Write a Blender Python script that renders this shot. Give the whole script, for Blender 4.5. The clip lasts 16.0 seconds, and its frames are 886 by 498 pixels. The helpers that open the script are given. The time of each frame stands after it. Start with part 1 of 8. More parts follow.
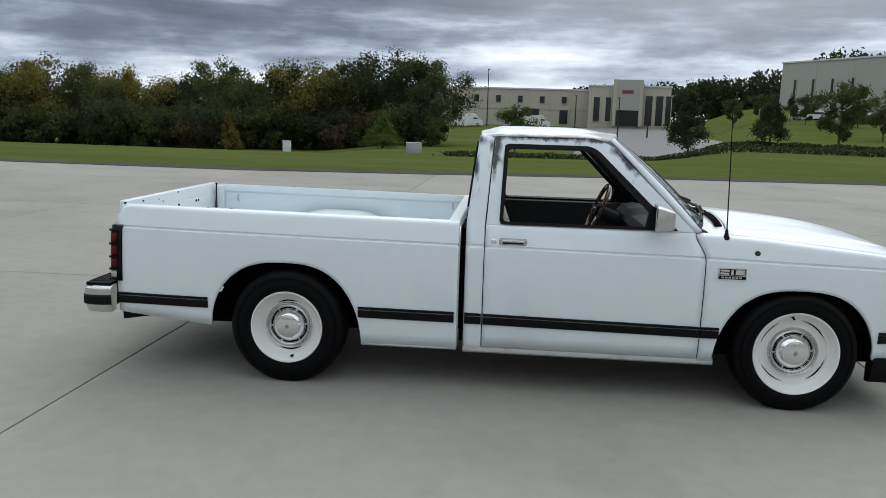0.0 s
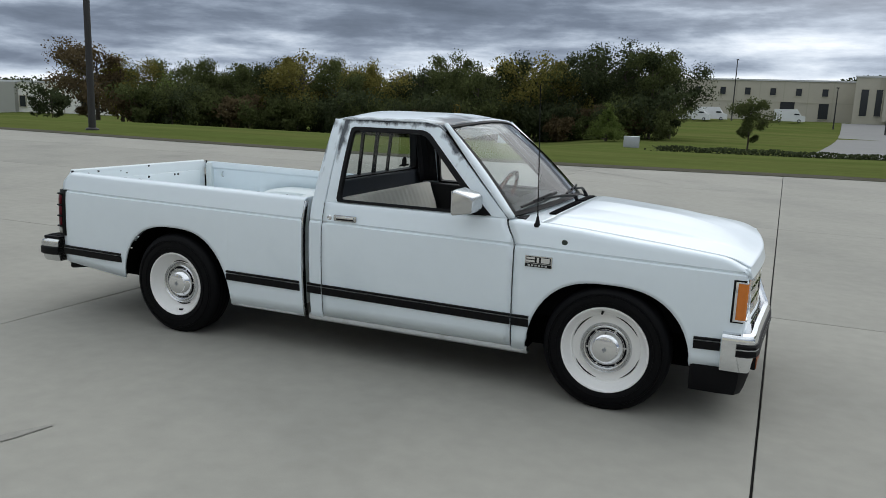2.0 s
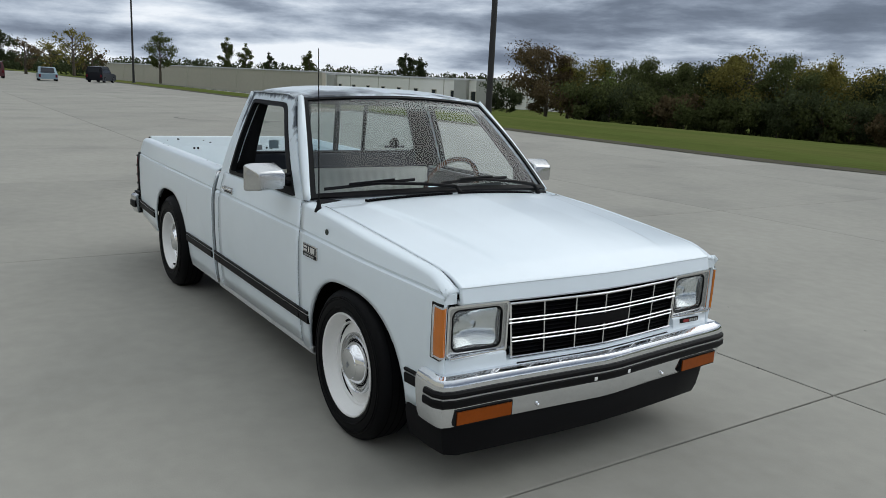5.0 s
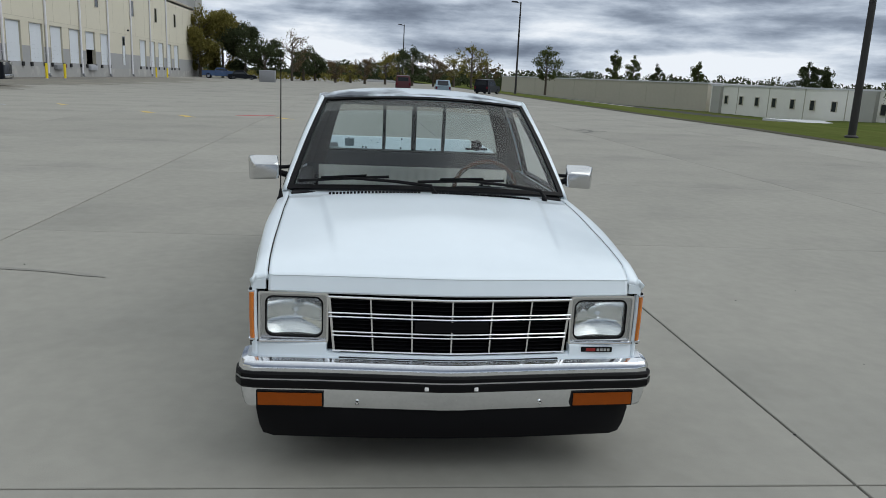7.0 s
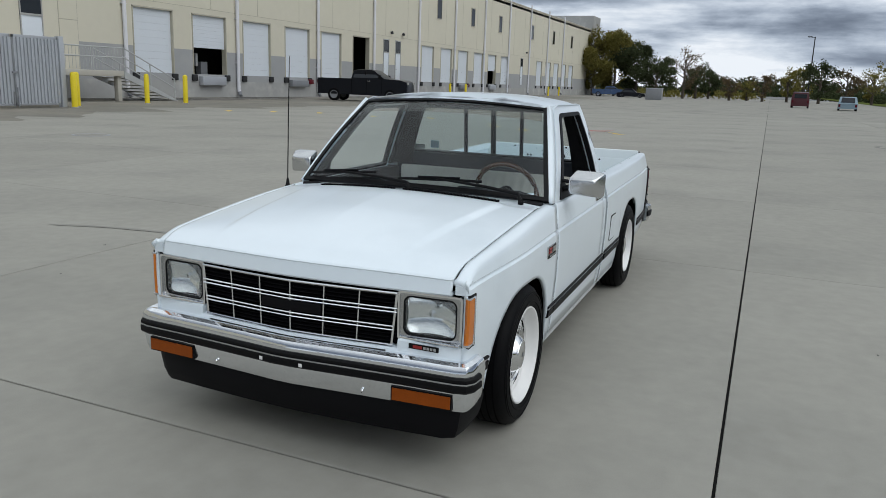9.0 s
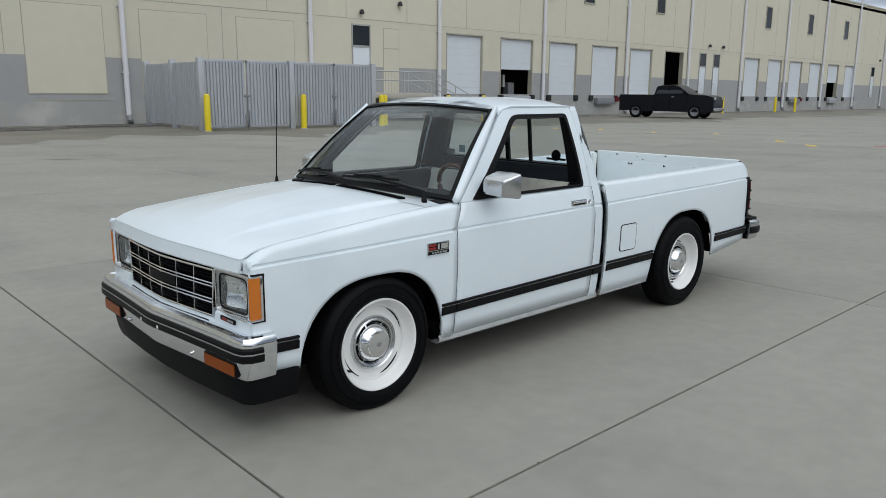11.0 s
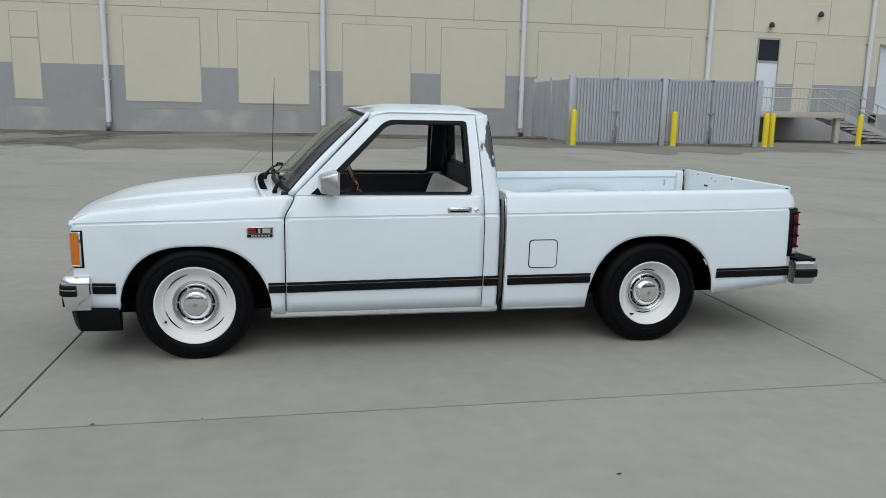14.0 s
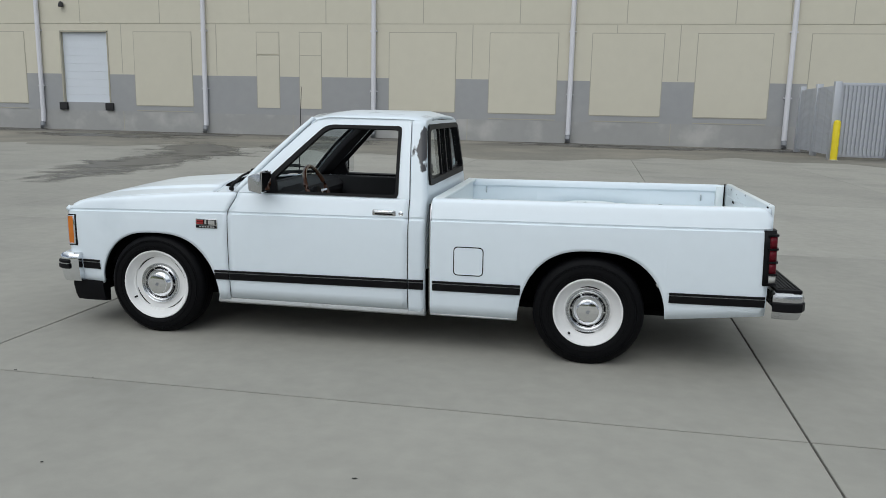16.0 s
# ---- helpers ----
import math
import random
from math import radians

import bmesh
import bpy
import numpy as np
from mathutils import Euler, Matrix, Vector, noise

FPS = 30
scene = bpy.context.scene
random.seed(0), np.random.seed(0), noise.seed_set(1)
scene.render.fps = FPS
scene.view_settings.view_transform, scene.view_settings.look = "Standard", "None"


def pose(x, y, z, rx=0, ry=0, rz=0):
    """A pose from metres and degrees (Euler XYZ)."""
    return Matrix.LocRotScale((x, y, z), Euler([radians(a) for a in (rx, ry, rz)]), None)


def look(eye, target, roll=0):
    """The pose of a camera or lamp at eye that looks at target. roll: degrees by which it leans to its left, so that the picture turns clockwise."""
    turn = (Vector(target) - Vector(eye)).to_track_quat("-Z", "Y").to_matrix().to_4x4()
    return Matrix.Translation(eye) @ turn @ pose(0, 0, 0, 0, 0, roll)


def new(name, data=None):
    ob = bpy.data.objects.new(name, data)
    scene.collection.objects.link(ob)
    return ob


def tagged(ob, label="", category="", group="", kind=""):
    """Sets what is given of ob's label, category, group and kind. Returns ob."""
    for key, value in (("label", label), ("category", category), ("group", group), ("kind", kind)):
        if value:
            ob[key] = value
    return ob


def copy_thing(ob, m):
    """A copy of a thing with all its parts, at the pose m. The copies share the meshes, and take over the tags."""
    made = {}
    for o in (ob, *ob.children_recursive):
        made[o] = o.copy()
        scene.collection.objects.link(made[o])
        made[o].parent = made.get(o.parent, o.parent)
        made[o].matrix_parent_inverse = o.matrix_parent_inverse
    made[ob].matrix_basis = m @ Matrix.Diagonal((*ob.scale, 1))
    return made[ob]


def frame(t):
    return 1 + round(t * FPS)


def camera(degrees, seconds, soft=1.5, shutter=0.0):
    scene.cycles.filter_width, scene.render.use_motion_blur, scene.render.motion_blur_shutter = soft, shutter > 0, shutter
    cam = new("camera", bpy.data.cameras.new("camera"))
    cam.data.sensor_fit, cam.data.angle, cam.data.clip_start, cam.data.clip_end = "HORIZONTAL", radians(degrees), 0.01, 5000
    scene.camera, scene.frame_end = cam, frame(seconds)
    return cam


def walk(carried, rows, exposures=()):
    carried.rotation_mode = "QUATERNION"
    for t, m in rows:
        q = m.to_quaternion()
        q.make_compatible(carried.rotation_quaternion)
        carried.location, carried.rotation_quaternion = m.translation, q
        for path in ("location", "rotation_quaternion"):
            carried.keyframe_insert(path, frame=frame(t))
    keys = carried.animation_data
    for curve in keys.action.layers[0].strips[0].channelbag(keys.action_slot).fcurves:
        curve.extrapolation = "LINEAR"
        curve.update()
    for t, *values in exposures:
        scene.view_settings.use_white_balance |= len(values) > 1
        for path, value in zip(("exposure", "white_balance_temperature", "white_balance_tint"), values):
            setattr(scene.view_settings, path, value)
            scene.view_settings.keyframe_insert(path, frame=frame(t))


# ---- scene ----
cam = camera(60.0, 16.0, 0.85)
PATH = [
    (0, (1.229, -4.861, 1.486), (1.054, -2.897, 1.153), 1.7),
    (0.5, (1.766, -4.905, 1.483), (1.474, -2.956, 1.143), 1.7),
    (1, (2.333, -4.87, 1.502), (1.896, -2.95, 1.152), 1.8),
    (1.5, (2.908, -4.764, 1.499), (2.31, -2.889, 1.139), 1.9),
    (2, (3.435, -4.553, 1.512), (2.672, -2.742, 1.141), 2.1),
    (2.5, (3.926, -4.305, 1.526), (3.001, -2.573, 1.147), 2.2),
    (3, (4.345, -3.94, 1.519), (3.265, -2.302, 1.133), 2.3),
    (3.5, (4.724, -3.53, 1.496), (3.494, -2.003, 1.101), 2.4),
    (3.7, (4.833, -3.342, 1.49), (3.546, -1.865, 1.089), 2.5),
    (5.8, (5.865, -1.5, 1.501), (4.079, -0.704, 1.081), 2.9),
    (6, (5.932, -1.313, 1.494), (4.11, -0.604, 1.073), 2.9),
    (6.5, (6.052, -0.835, 1.521), (4.157, -0.362, 1.092), 2.8),
    (7, (6.175, -0.346, 1.532), (4.234, -0.134, 1.097), 2.6),
    (7.5, (6.198, 0.17, 1.536), (4.248, 0.116, 1.098), 2.4),
    (8, (6.207, 0.7, 1.533), (4.281, 0.391, 1.093), 2.3),
    (8.5, (6.09, 1.214, 1.528), (4.216, 0.668, 1.092), 2.1),
    (9, (5.957, 1.706, 1.525), (4.153, 0.955, 1.096), 2.0),
    (9.2, (5.877, 1.907, 1.529), (4.107, 1.079, 1.102), 1.9),
    (11.3, (4.66, 3.711, 1.481), (3.406, 2.203, 1.086), 0.6),
    (11.5, (4.496, 3.832, 1.487), (3.299, 2.279, 1.095), 0.8),
    (12, (4.069, 4.15, 1.483), (3.032, 2.484, 1.098), 0.9),
    (12.5, (3.641, 4.48, 1.479), (2.768, 2.722, 1.099), 1.0),
    (13, (3.156, 4.731, 1.463), (2.447, 2.899, 1.087), 1.1),
    (13.5, (2.666, 4.977, 1.457), (2.125, 3.088, 1.083), 1.2),
    (14, (2.162, 5.158, 1.462), (1.795, 3.227, 1.091), 1.2),
    (14.5, (1.644, 5.245, 1.47), (1.455, 3.288, 1.102), 1.2),
    (15, (1.111, 5.297, 1.467), (1.105, 3.33, 1.103), 1.2),
    (15.5, (0.584, 5.269, 1.476), (0.76, 3.31, 1.113), 1.2),
    (16, (0.046, 5.217, 1.477), (0.403, 3.283, 1.117), 1.2),
]
walk(cam, [(t, look(eye, target, roll)) for t, eye, target, roll in PATH], [(0, 0.26), (3.5, 0.12), (7, 0.02), (10, 0.04), (16, 0.13)])

from mathutils.geometry import tessellate_polygon

# ---- world, sun, exposure ----
SUN_ELEV, SUN_AZ = 44.0, 15.0
world = bpy.data.worlds.new("world")
scene.world = world
world.use_nodes = True
wn, wl = world.node_tree.nodes, world.node_tree.links
wn.clear()
w_out, w_bg = wn.new("ShaderNodeOutputWorld"), wn.new("ShaderNodeBackground")
w_sky = wn.new("ShaderNodeTexSky")
w_sky.sky_type, w_sky.sun_disc = "NISHITA", False
w_sky.sun_elevation, w_sky.sun_rotation = radians(SUN_ELEV), radians(SUN_AZ)
w_geo, w_sep = wn.new("ShaderNodeTexCoord"), wn.new("ShaderNodeSeparateXYZ")
wl.new(w_geo.outputs["Generated"], w_sep.inputs[0])


def w_math(op, a, b=None, clamp=False):
    n = wn.new("ShaderNodeMath")
    n.operation, n.use_clamp = op, clamp
    for i, v in enumerate((a, b)):
        if v is None:
            continue
        if isinstance(v, (int, float)):
            n.inputs[i].default_value = v
        else:
            wl.new(v, n.inputs[i])
    return n.outputs[0]


# Cloud: long dark bands above, bright heaps near the horizon, thinner overcast overhead.
def w_noise(stretch, scale, detail, rough, off, warp=0.0):
    m = wn.new("ShaderNodeMapping")
    m.inputs["Location"].default_value, m.inputs["Scale"].default_value = off, (1, 1, stretch)
    wl.new(w_geo.outputs["Generated"], m.inputs[0])
    n = wn.new("ShaderNodeTexNoise")
    n.inputs["Scale"].default_value, n.inputs["Detail"].default_value, n.inputs["Roughness"].default_value = scale, detail, rough
    n.inputs["Distortion"].default_value = warp
    wl.new(m.outputs[0], n.inputs["Vector"])
    return n.outputs["Fac"]


def w_ramp(fac, stops):
    r = wn.new("ShaderNodeValToRGB")
    e = r.color_ramp.elements
    while len(e) < len(stops):
        e.new(0.5)
    for k, (p, c) in zip(e, stops):
        k.position, k.color = p, (*c, 1)
    wl.new(fac, r.inputs[0])
    return r.outputs[0]


w_band, w_puff = w_noise(10.0, 2.0, 5, 0.5, (3.1, 1.7, 0.4)), w_noise(4.2, 6.0, 8, 0.58, (7.3, 2.2, 0.9), 0.12)
w_mixn = w_math("ADD", w_math("MULTIPLY", w_band, 0.56), w_math("MULTIPLY", w_puff, 0.44))
w_mixn = w_math("ADD", w_math("MULTIPLY", w_math("SUBTRACT", w_mixn, 0.5), 1.38), 0.5)


def w_bank(dx, dy, edge, slope, most):
    """A cloud bank or a break round one bearing: grows from the edge (a cosine) inwards up to most."""
    c = w_math("ADD", w_math("MULTIPLY", w_sep.outputs[0], dx), w_math("MULTIPLY", w_sep.outputs[1], dy))
    return w_math("MINIMUM", w_math("MAXIMUM", w_math("MULTIPLY", w_math("SUBTRACT", c, edge), slope), 0.0), most)


# A heavier bank of cloud stands over the wood, with a bright break beside it.
w_side = w_math("SUBTRACT", w_bank(-0.44, 0.898, 0.88, 1.2, 0.075), w_bank(0.12, 0.993, 0.94, 1.8, 0.050))
w_side = w_math("SUBTRACT", w_side, w_math("MULTIPLY", w_math("ABSOLUTE", w_sep.outputs[0]), 0.018))
w_tilt = w_math("ADD", w_math("ADD", w_mixn, w_side), w_math("MULTIPLY", w_math("SUBTRACT", w_math("MINIMUM", w_sep.outputs[2], 0.20), 0.089), 2.0))
w_cloud = w_ramp(w_tilt, [(0.36, (0.83, 0.88, 0.94)), (0.43, (0.61, 0.68, 0.77)), (0.50, (0.40, 0.465, 0.56)), (0.56, (0.255, 0.305, 0.385)), (0.63, (0.165, 0.202, 0.265)), (0.74, (0.115, 0.143, 0.190))])
w_blue = wn.new("ShaderNodeMix")
w_blue.data_type = "RGBA"
w_skymul = wn.new("ShaderNodeVectorMath")
w_skymul.operation = "SCALE"
w_skymul.inputs["Scale"].default_value = 0.10
wl.new(w_sky.outputs[0], w_skymul.inputs[0])
w_cover = w_math("MAXIMUM", w_math("MULTIPLY", w_math("SUBTRACT", w_mixn, 0.19), 16.0, True), w_math("SUBTRACT", 1.6, w_math("MULTIPLY", w_sep.outputs[2], 18.0), True))
wl.new(w_cover, w_blue.inputs["Factor"])
wl.new(w_skymul.outputs[0], w_blue.inputs["A"])
wl.new(w_cloud, w_blue.inputs["B"])
w_zen = wn.new("ShaderNodeMix")
w_zen.data_type = "RGBA"
w_mr = wn.new("ShaderNodeMapRange")
w_mr.interpolation_type = "SMOOTHSTEP"
for _k, _v in (("From Min", 0.20), ("From Max", 0.60), ("To Min", 0.0), ("To Max", 1.0)):
    w_mr.inputs[_k].default_value = _v
wl.new(w_sep.outputs[2], w_mr.inputs["Value"])
wl.new(w_mr.outputs[0], w_zen.inputs["Factor"])
wl.new(w_blue.outputs["Result"], w_zen.inputs["A"])
wl.new(w_ramp(w_band, [(0.35, (0.90, 0.97, 1.02)), (0.5, (0.77, 0.83, 0.88)), (0.65, (0.60, 0.65, 0.69))]), w_zen.inputs["B"])
# The sun's glow behind the thin overcast.
_sd = (math.sin(radians(SUN_AZ)) * math.cos(radians(SUN_ELEV)), math.cos(radians(SUN_AZ)) * math.cos(radians(SUN_ELEV)), math.sin(radians(SUN_ELEV)))
w_dot = w_math("ADD", w_math("ADD", w_math("MULTIPLY", w_sep.outputs[0], _sd[0]), w_math("MULTIPLY", w_sep.outputs[1], _sd[1])), w_math("MULTIPLY", w_sep.outputs[2], _sd[2]))
w_glow = wn.new("ShaderNodeMapRange")
w_glow.interpolation_type = "SMOOTHSTEP"
for _k, _v in (("From Min", 0.70), ("From Max", 1.0), ("To Min", 0.0), ("To Max", 0.55)):
    w_glow.inputs[_k].default_value = _v
wl.new(w_dot, w_glow.inputs["Value"])
w_sum = wn.new("ShaderNodeVectorMath")
w_sum.operation = "ADD"
wl.new(w_zen.outputs["Result"], w_sum.inputs[0]), wl.new(w_glow.outputs[0], w_sum.inputs[1])
# Below the horizon the land goes on, in the grey of the lot.
w_land = wn.new("ShaderNodeMix")
w_land.data_type = "RGBA"
w_land.inputs["B"].default_value = (0.215, 0.212, 0.192, 1)
wl.new(w_math("MULTIPLY", w_math("SUBTRACT", -0.012, w_sep.outputs[2]), 80.0, True), w_land.inputs["Factor"])
wl.new(w_sum.outputs[0], w_land.inputs["A"])
wl.new(w_land.outputs["Result"], w_bg.inputs["Color"])
w_bg.inputs["Strength"].default_value = 1.0
wl.new(w_bg.outputs[0], w_out.inputs[0])

sun = new("sun", bpy.data.lights.new("sun", "SUN"))
sun.data.energy, sun.data.angle, sun.data.color = 0.55, radians(72), (0.98, 0.985, 0.95)
_az = radians(SUN_AZ)
sun.matrix_world = look((0, 0, 0), (-math.sin(_az) * math.cos(radians(SUN_ELEV)), -math.cos(_az) * math.cos(radians(SUN_ELEV)), -math.sin(radians(SUN_ELEV))))



# ---- materials ----
def material(name, color, rough=0.6, metal=0.0, vary=0.10, scale=6.0, bump=0.0, bump_scale=60.0, second=None, second_at=(0.55, 0.7), second_scale=1.5, coat=0.0, random_vary=0.0, stretch=(1, 1, 1), island=0.0, spec=0.5):
    """A painted or grainy surface: base colour that varies at two scales, an optional second tone in patches, fine relief."""
    m = bpy.data.materials.new(name)
    m.use_nodes = True
    n, l = m.node_tree.nodes, m.node_tree.links
    b = n["Principled BSDF"]
    b.inputs["Roughness"].default_value, b.inputs["Metallic"].default_value = rough, metal
    b.inputs["Coat Weight"].default_value = coat
    b.inputs["Specular IOR Level"].default_value = spec
    b.inputs["Coat Roughness"].default_value = 0.08
    co = n.new("ShaderNodeTexCoord")
    mp = n.new("ShaderNodeMapping")
    mp.inputs["Scale"].default_value = stretch
    l.new(co.outputs["Object"], mp.inputs[0])

    def noise_at(s, detail=5.0):
        t = n.new("ShaderNodeTexNoise")
        t.inputs["Scale"].default_value, t.inputs["Detail"].default_value = s, detail
        l.new(mp.outputs[0], t.inputs["Vector"])
        return t.outputs["Fac"]

    def mathn(op, a, c):
        k = n.new("ShaderNodeMath")
        k.operation = op
        for i, v in enumerate((a, c)):
            if isinstance(v, (int, float)):
                k.inputs[i].default_value = v
            else:
                l.new(v, k.inputs[i])
        return k.outputs[0]

    both = mathn("ADD", mathn("MULTIPLY", noise_at(scale), 0.5), mathn("MULTIPLY", noise_at(scale * 9), 0.5))
    val = mathn("ADD", mathn("MULTIPLY", mathn("SUBTRACT", both, 0.5), 2 * vary * 2), 1.0)
    if random_vary:
        oi = n.new("ShaderNodeObjectInfo")
        val = mathn("MULTIPLY", val, mathn("ADD", mathn("MULTIPLY", mathn("SUBTRACT", oi.outputs["Random"], 0.5), 2 * random_vary), 1.0))
    if island:
        gi = n.new("ShaderNodeNewGeometry")
        val = mathn("MULTIPLY", val, mathn("ADD", mathn("MULTIPLY", mathn("SUBTRACT", gi.outputs["Random Per Island"], 0.5), 2 * island), 1.0))
    rgb = n.new("ShaderNodeRGB")
    rgb.outputs[0].default_value = (*color, 1)
    col = rgb.outputs[0]
    if second:
        mr = n.new("ShaderNodeMapRange")
        mr.inputs["From Min"].default_value, mr.inputs["From Max"].default_value = second_at
        l.new(noise_at(second_scale, 8.0), mr.inputs["Value"])
        mx = n.new("ShaderNodeMix")
        mx.data_type = "RGBA"
        mx.inputs["B"].default_value = (*second, 1)
        l.new(mr.outputs[0], mx.inputs["Factor"]), l.new(col, mx.inputs["A"])
        col = mx.outputs["Result"]
    vm = n.new("ShaderNodeVectorMath")
    vm.operation = "SCALE"
    l.new(col, vm.inputs[0]), l.new(val, vm.inputs["Scale"])
    l.new(vm.outputs[0], b.inputs["Base Color"])
    if bump:
        bp = n.new("ShaderNodeBump")
        bp.inputs["Strength"].default_value, bp.inputs["Distance"].default_value = bump, 0.004
        l.new(noise_at(bump_scale, 6.0), bp.inputs["Height"])
        l.new(bp.outputs[0], b.inputs["Normal"])
    return m


def glass(name, tint, dust, rough=0.0, dust_color=(0.62, 0.66, 0.66)):
    """Thin car or building glass: clear with a mirror gloss, and an even film of dust."""
    m = bpy.data.materials.new(name)
    m.use_nodes = True
    m.surface_render_method = "BLENDED"
    n, l = m.node_tree.nodes, m.node_tree.links
    n.clear()
    out = n.new("ShaderNodeOutputMaterial")
    tr, gl, df = n.new("ShaderNodeBsdfTransparent"), n.new("ShaderNodeBsdfGlossy"), n.new("ShaderNodeBsdfGlossy")
    df.inputs["Roughness"].default_value = 0.60
    tr.inputs[0].default_value, gl.inputs["Roughness"].default_value, df.inputs[0].default_value = (*tint, 1), rough, (*dust_color, 1)
    lw, pw, ml = n.new("ShaderNodeLayerWeight"), n.new("ShaderNodeMath"), n.new("ShaderNodeMath")
    lw.inputs["Blend"].default_value = 0.5
    pw.operation, ml.operation = "POWER", "MULTIPLY_ADD"
    pw.inputs[1].default_value, ml.inputs[1].default_value, ml.inputs[2].default_value = 5.0, 0.9, 0.045
    l.new(lw.outputs["Facing"], pw.inputs[0]), l.new(pw.outputs[0], ml.inputs[0])
    m1, m2 = n.new("ShaderNodeMixShader"), n.new("ShaderNodeMixShader")
    co, ns, mr = n.new("ShaderNodeTexCoord"), n.new("ShaderNodeTexNoise"), n.new("ShaderNodeMapRange")
    ns.inputs["Scale"].default_value, ns.inputs["Detail"].default_value = 3.0, 6.0
    mr.inputs["From Min"].default_value, mr.inputs["From Max"].default_value = 0.3, 0.7
    mr.inputs["To Min"].default_value, mr.inputs["To Max"].default_value = dust * 0.6, dust * 1.4
    l.new(co.outputs["Object"], ns.inputs["Vector"]), l.new(ns.outputs["Fac"], mr.inputs["Value"])
    l.new(mr.outputs[0], m1.inputs[0]), l.new(tr.outputs[0], m1.inputs[1]), l.new(df.outputs[0], m1.inputs[2])
    l.new(ml.outputs[0], m2.inputs[0]), l.new(m1.outputs[0], m2.inputs[1]), l.new(gl.outputs[0], m2.inputs[2])
    l.new(m2.outputs[0], out.inputs[0])
    return m


def worn_paint(name, white, primer, flow, spots=()):
    """White car paint through which dark primer shows in cloudy patches; flow sets where the wear gathers along x, y and z."""
    m = material(name, white, 0.32, 0, 0.03, 1.2, coat=0.35)
    n, l = m.node_tree.nodes, m.node_tree.links
    b = n["Principled BSDF"]
    old = b.inputs["Base Color"].links[0].from_socket
    co, ns, mr, mx = n.new("ShaderNodeTexCoord"), n.new("ShaderNodeTexNoise"), n.new("ShaderNodeMapRange"), n.new("ShaderNodeMix")
    mp = n.new("ShaderNodeMapping")
    mp.inputs["Scale"].default_value, mp.inputs["Location"].default_value = flow[0], flow[1]
    l.new(co.outputs["Object"], mp.inputs[0]), l.new(mp.outputs[0], ns.inputs["Vector"])
    ns.inputs["Scale"].default_value, ns.inputs["Detail"].default_value, ns.inputs["Roughness"].default_value = 1.0, 9.0, 0.55
    mr.inputs["From Min"].default_value, mr.inputs["From Max"].default_value = flow[2]
    wear = ns.outputs["Fac"]
    sx = n.new("ShaderNodeSeparateXYZ")
    l.new(co.outputs["Object"], sx.inputs[0])
    for axis, lo, hi, amount in flow[4] if len(flow) > 4 else ():
        br, ad = n.new("ShaderNodeMapRange"), n.new("ShaderNodeMath")
        br.inputs["From Min"].default_value, br.inputs["From Max"].default_value, br.inputs["To Max"].default_value = lo, hi, amount
        l.new(sx.outputs[axis], br.inputs["Value"]), l.new(wear, ad.inputs[0]), l.new(br.outputs[0], ad.inputs[1])
        wear = ad.outputs[0]
    for centre, radii, amount in spots:
        sm, ln, br, ad = n.new("ShaderNodeMapping"), n.new("ShaderNodeVectorMath"), n.new("ShaderNodeMapRange"), n.new("ShaderNodeMath")
        sm.inputs["Scale"].default_value = tuple(1 / r for r in radii)
        sm.inputs["Location"].default_value = tuple(-c / r for c, r in zip(centre, radii))
        ln.operation = "LENGTH"
        br.inputs["From Min"].default_value, br.inputs["From Max"].default_value, br.inputs["To Max"].default_value = 1.6, 0.2, amount
        l.new(co.outputs["Object"], sm.inputs[0]), l.new(sm.outputs[0], ln.inputs[0]), l.new(ln.outputs["Value"], br.inputs["Value"])
        l.new(wear, ad.inputs[0]), l.new(br.outputs[0], ad.inputs[1])
        wear = ad.outputs[0]
    mx.data_type = "RGBA"
    mx.inputs["B"].default_value = (*primer, 1)
    sz, mz, mm = n.new("ShaderNodeSeparateXYZ"), n.new("ShaderNodeMapRange"), n.new("ShaderNodeMath")
    l.new(co.outputs["Object"], sz.inputs[0]), l.new(sz.outputs[2], mz.inputs["Value"])
    mz.inputs["From Min"].default_value, mz.inputs["From Max"].default_value = flow[3]
    mm.operation = "MULTIPLY"
    l.new(wear, mr.inputs["Value"]), l.new(mr.outputs[0], mm.inputs[0]), l.new(mz.outputs[0], mm.inputs[1])
    l.new(mm.outputs[0], mx.inputs["Factor"]), l.new(old, mx.inputs["A"])
    l.new(mx.outputs["Result"], b.inputs["Base Color"])
    return m


M = {}
WHITE = (0.775, 0.855, 0.92)
M["paint"] = material("white_paint", WHITE, 0.28, 0, 0.022, 1.3, 0.02, 40, second=(0.66, 0.745, 0.81), second_at=(0.60, 0.80), second_scale=1.1, coat=0.45)
WORN = (0.74, 0.82, 0.885)
M["roof_paint"] = worn_paint("worn_roof_paint", WORN, (0.040, 0.052, 0.068), ((5.0, 7.0, 2.0), (3.4, 0.6, 0.0), (0.58, 0.90), (0.0, 0.1)),
                             (((1.75, -0.36, 1.43), (0.09, 0.26, 1.0), 0.46), ((1.42, -0.565, 1.40), (0.36, 0.040, 1.0), 0.44), ((1.775, 0.08, 1.43), (0.04, 0.10, 1.0), 0.40), ((1.755, 0.36, 1.42), (0.045, 0.13, 1.0), 0.36), ((1.06, 0.46, 1.42), (0.05, 0.12, 1.0), 0.20), ((1.08, -0.5, 1.42), (0.07, 0.10, 1.0), 0.36)))
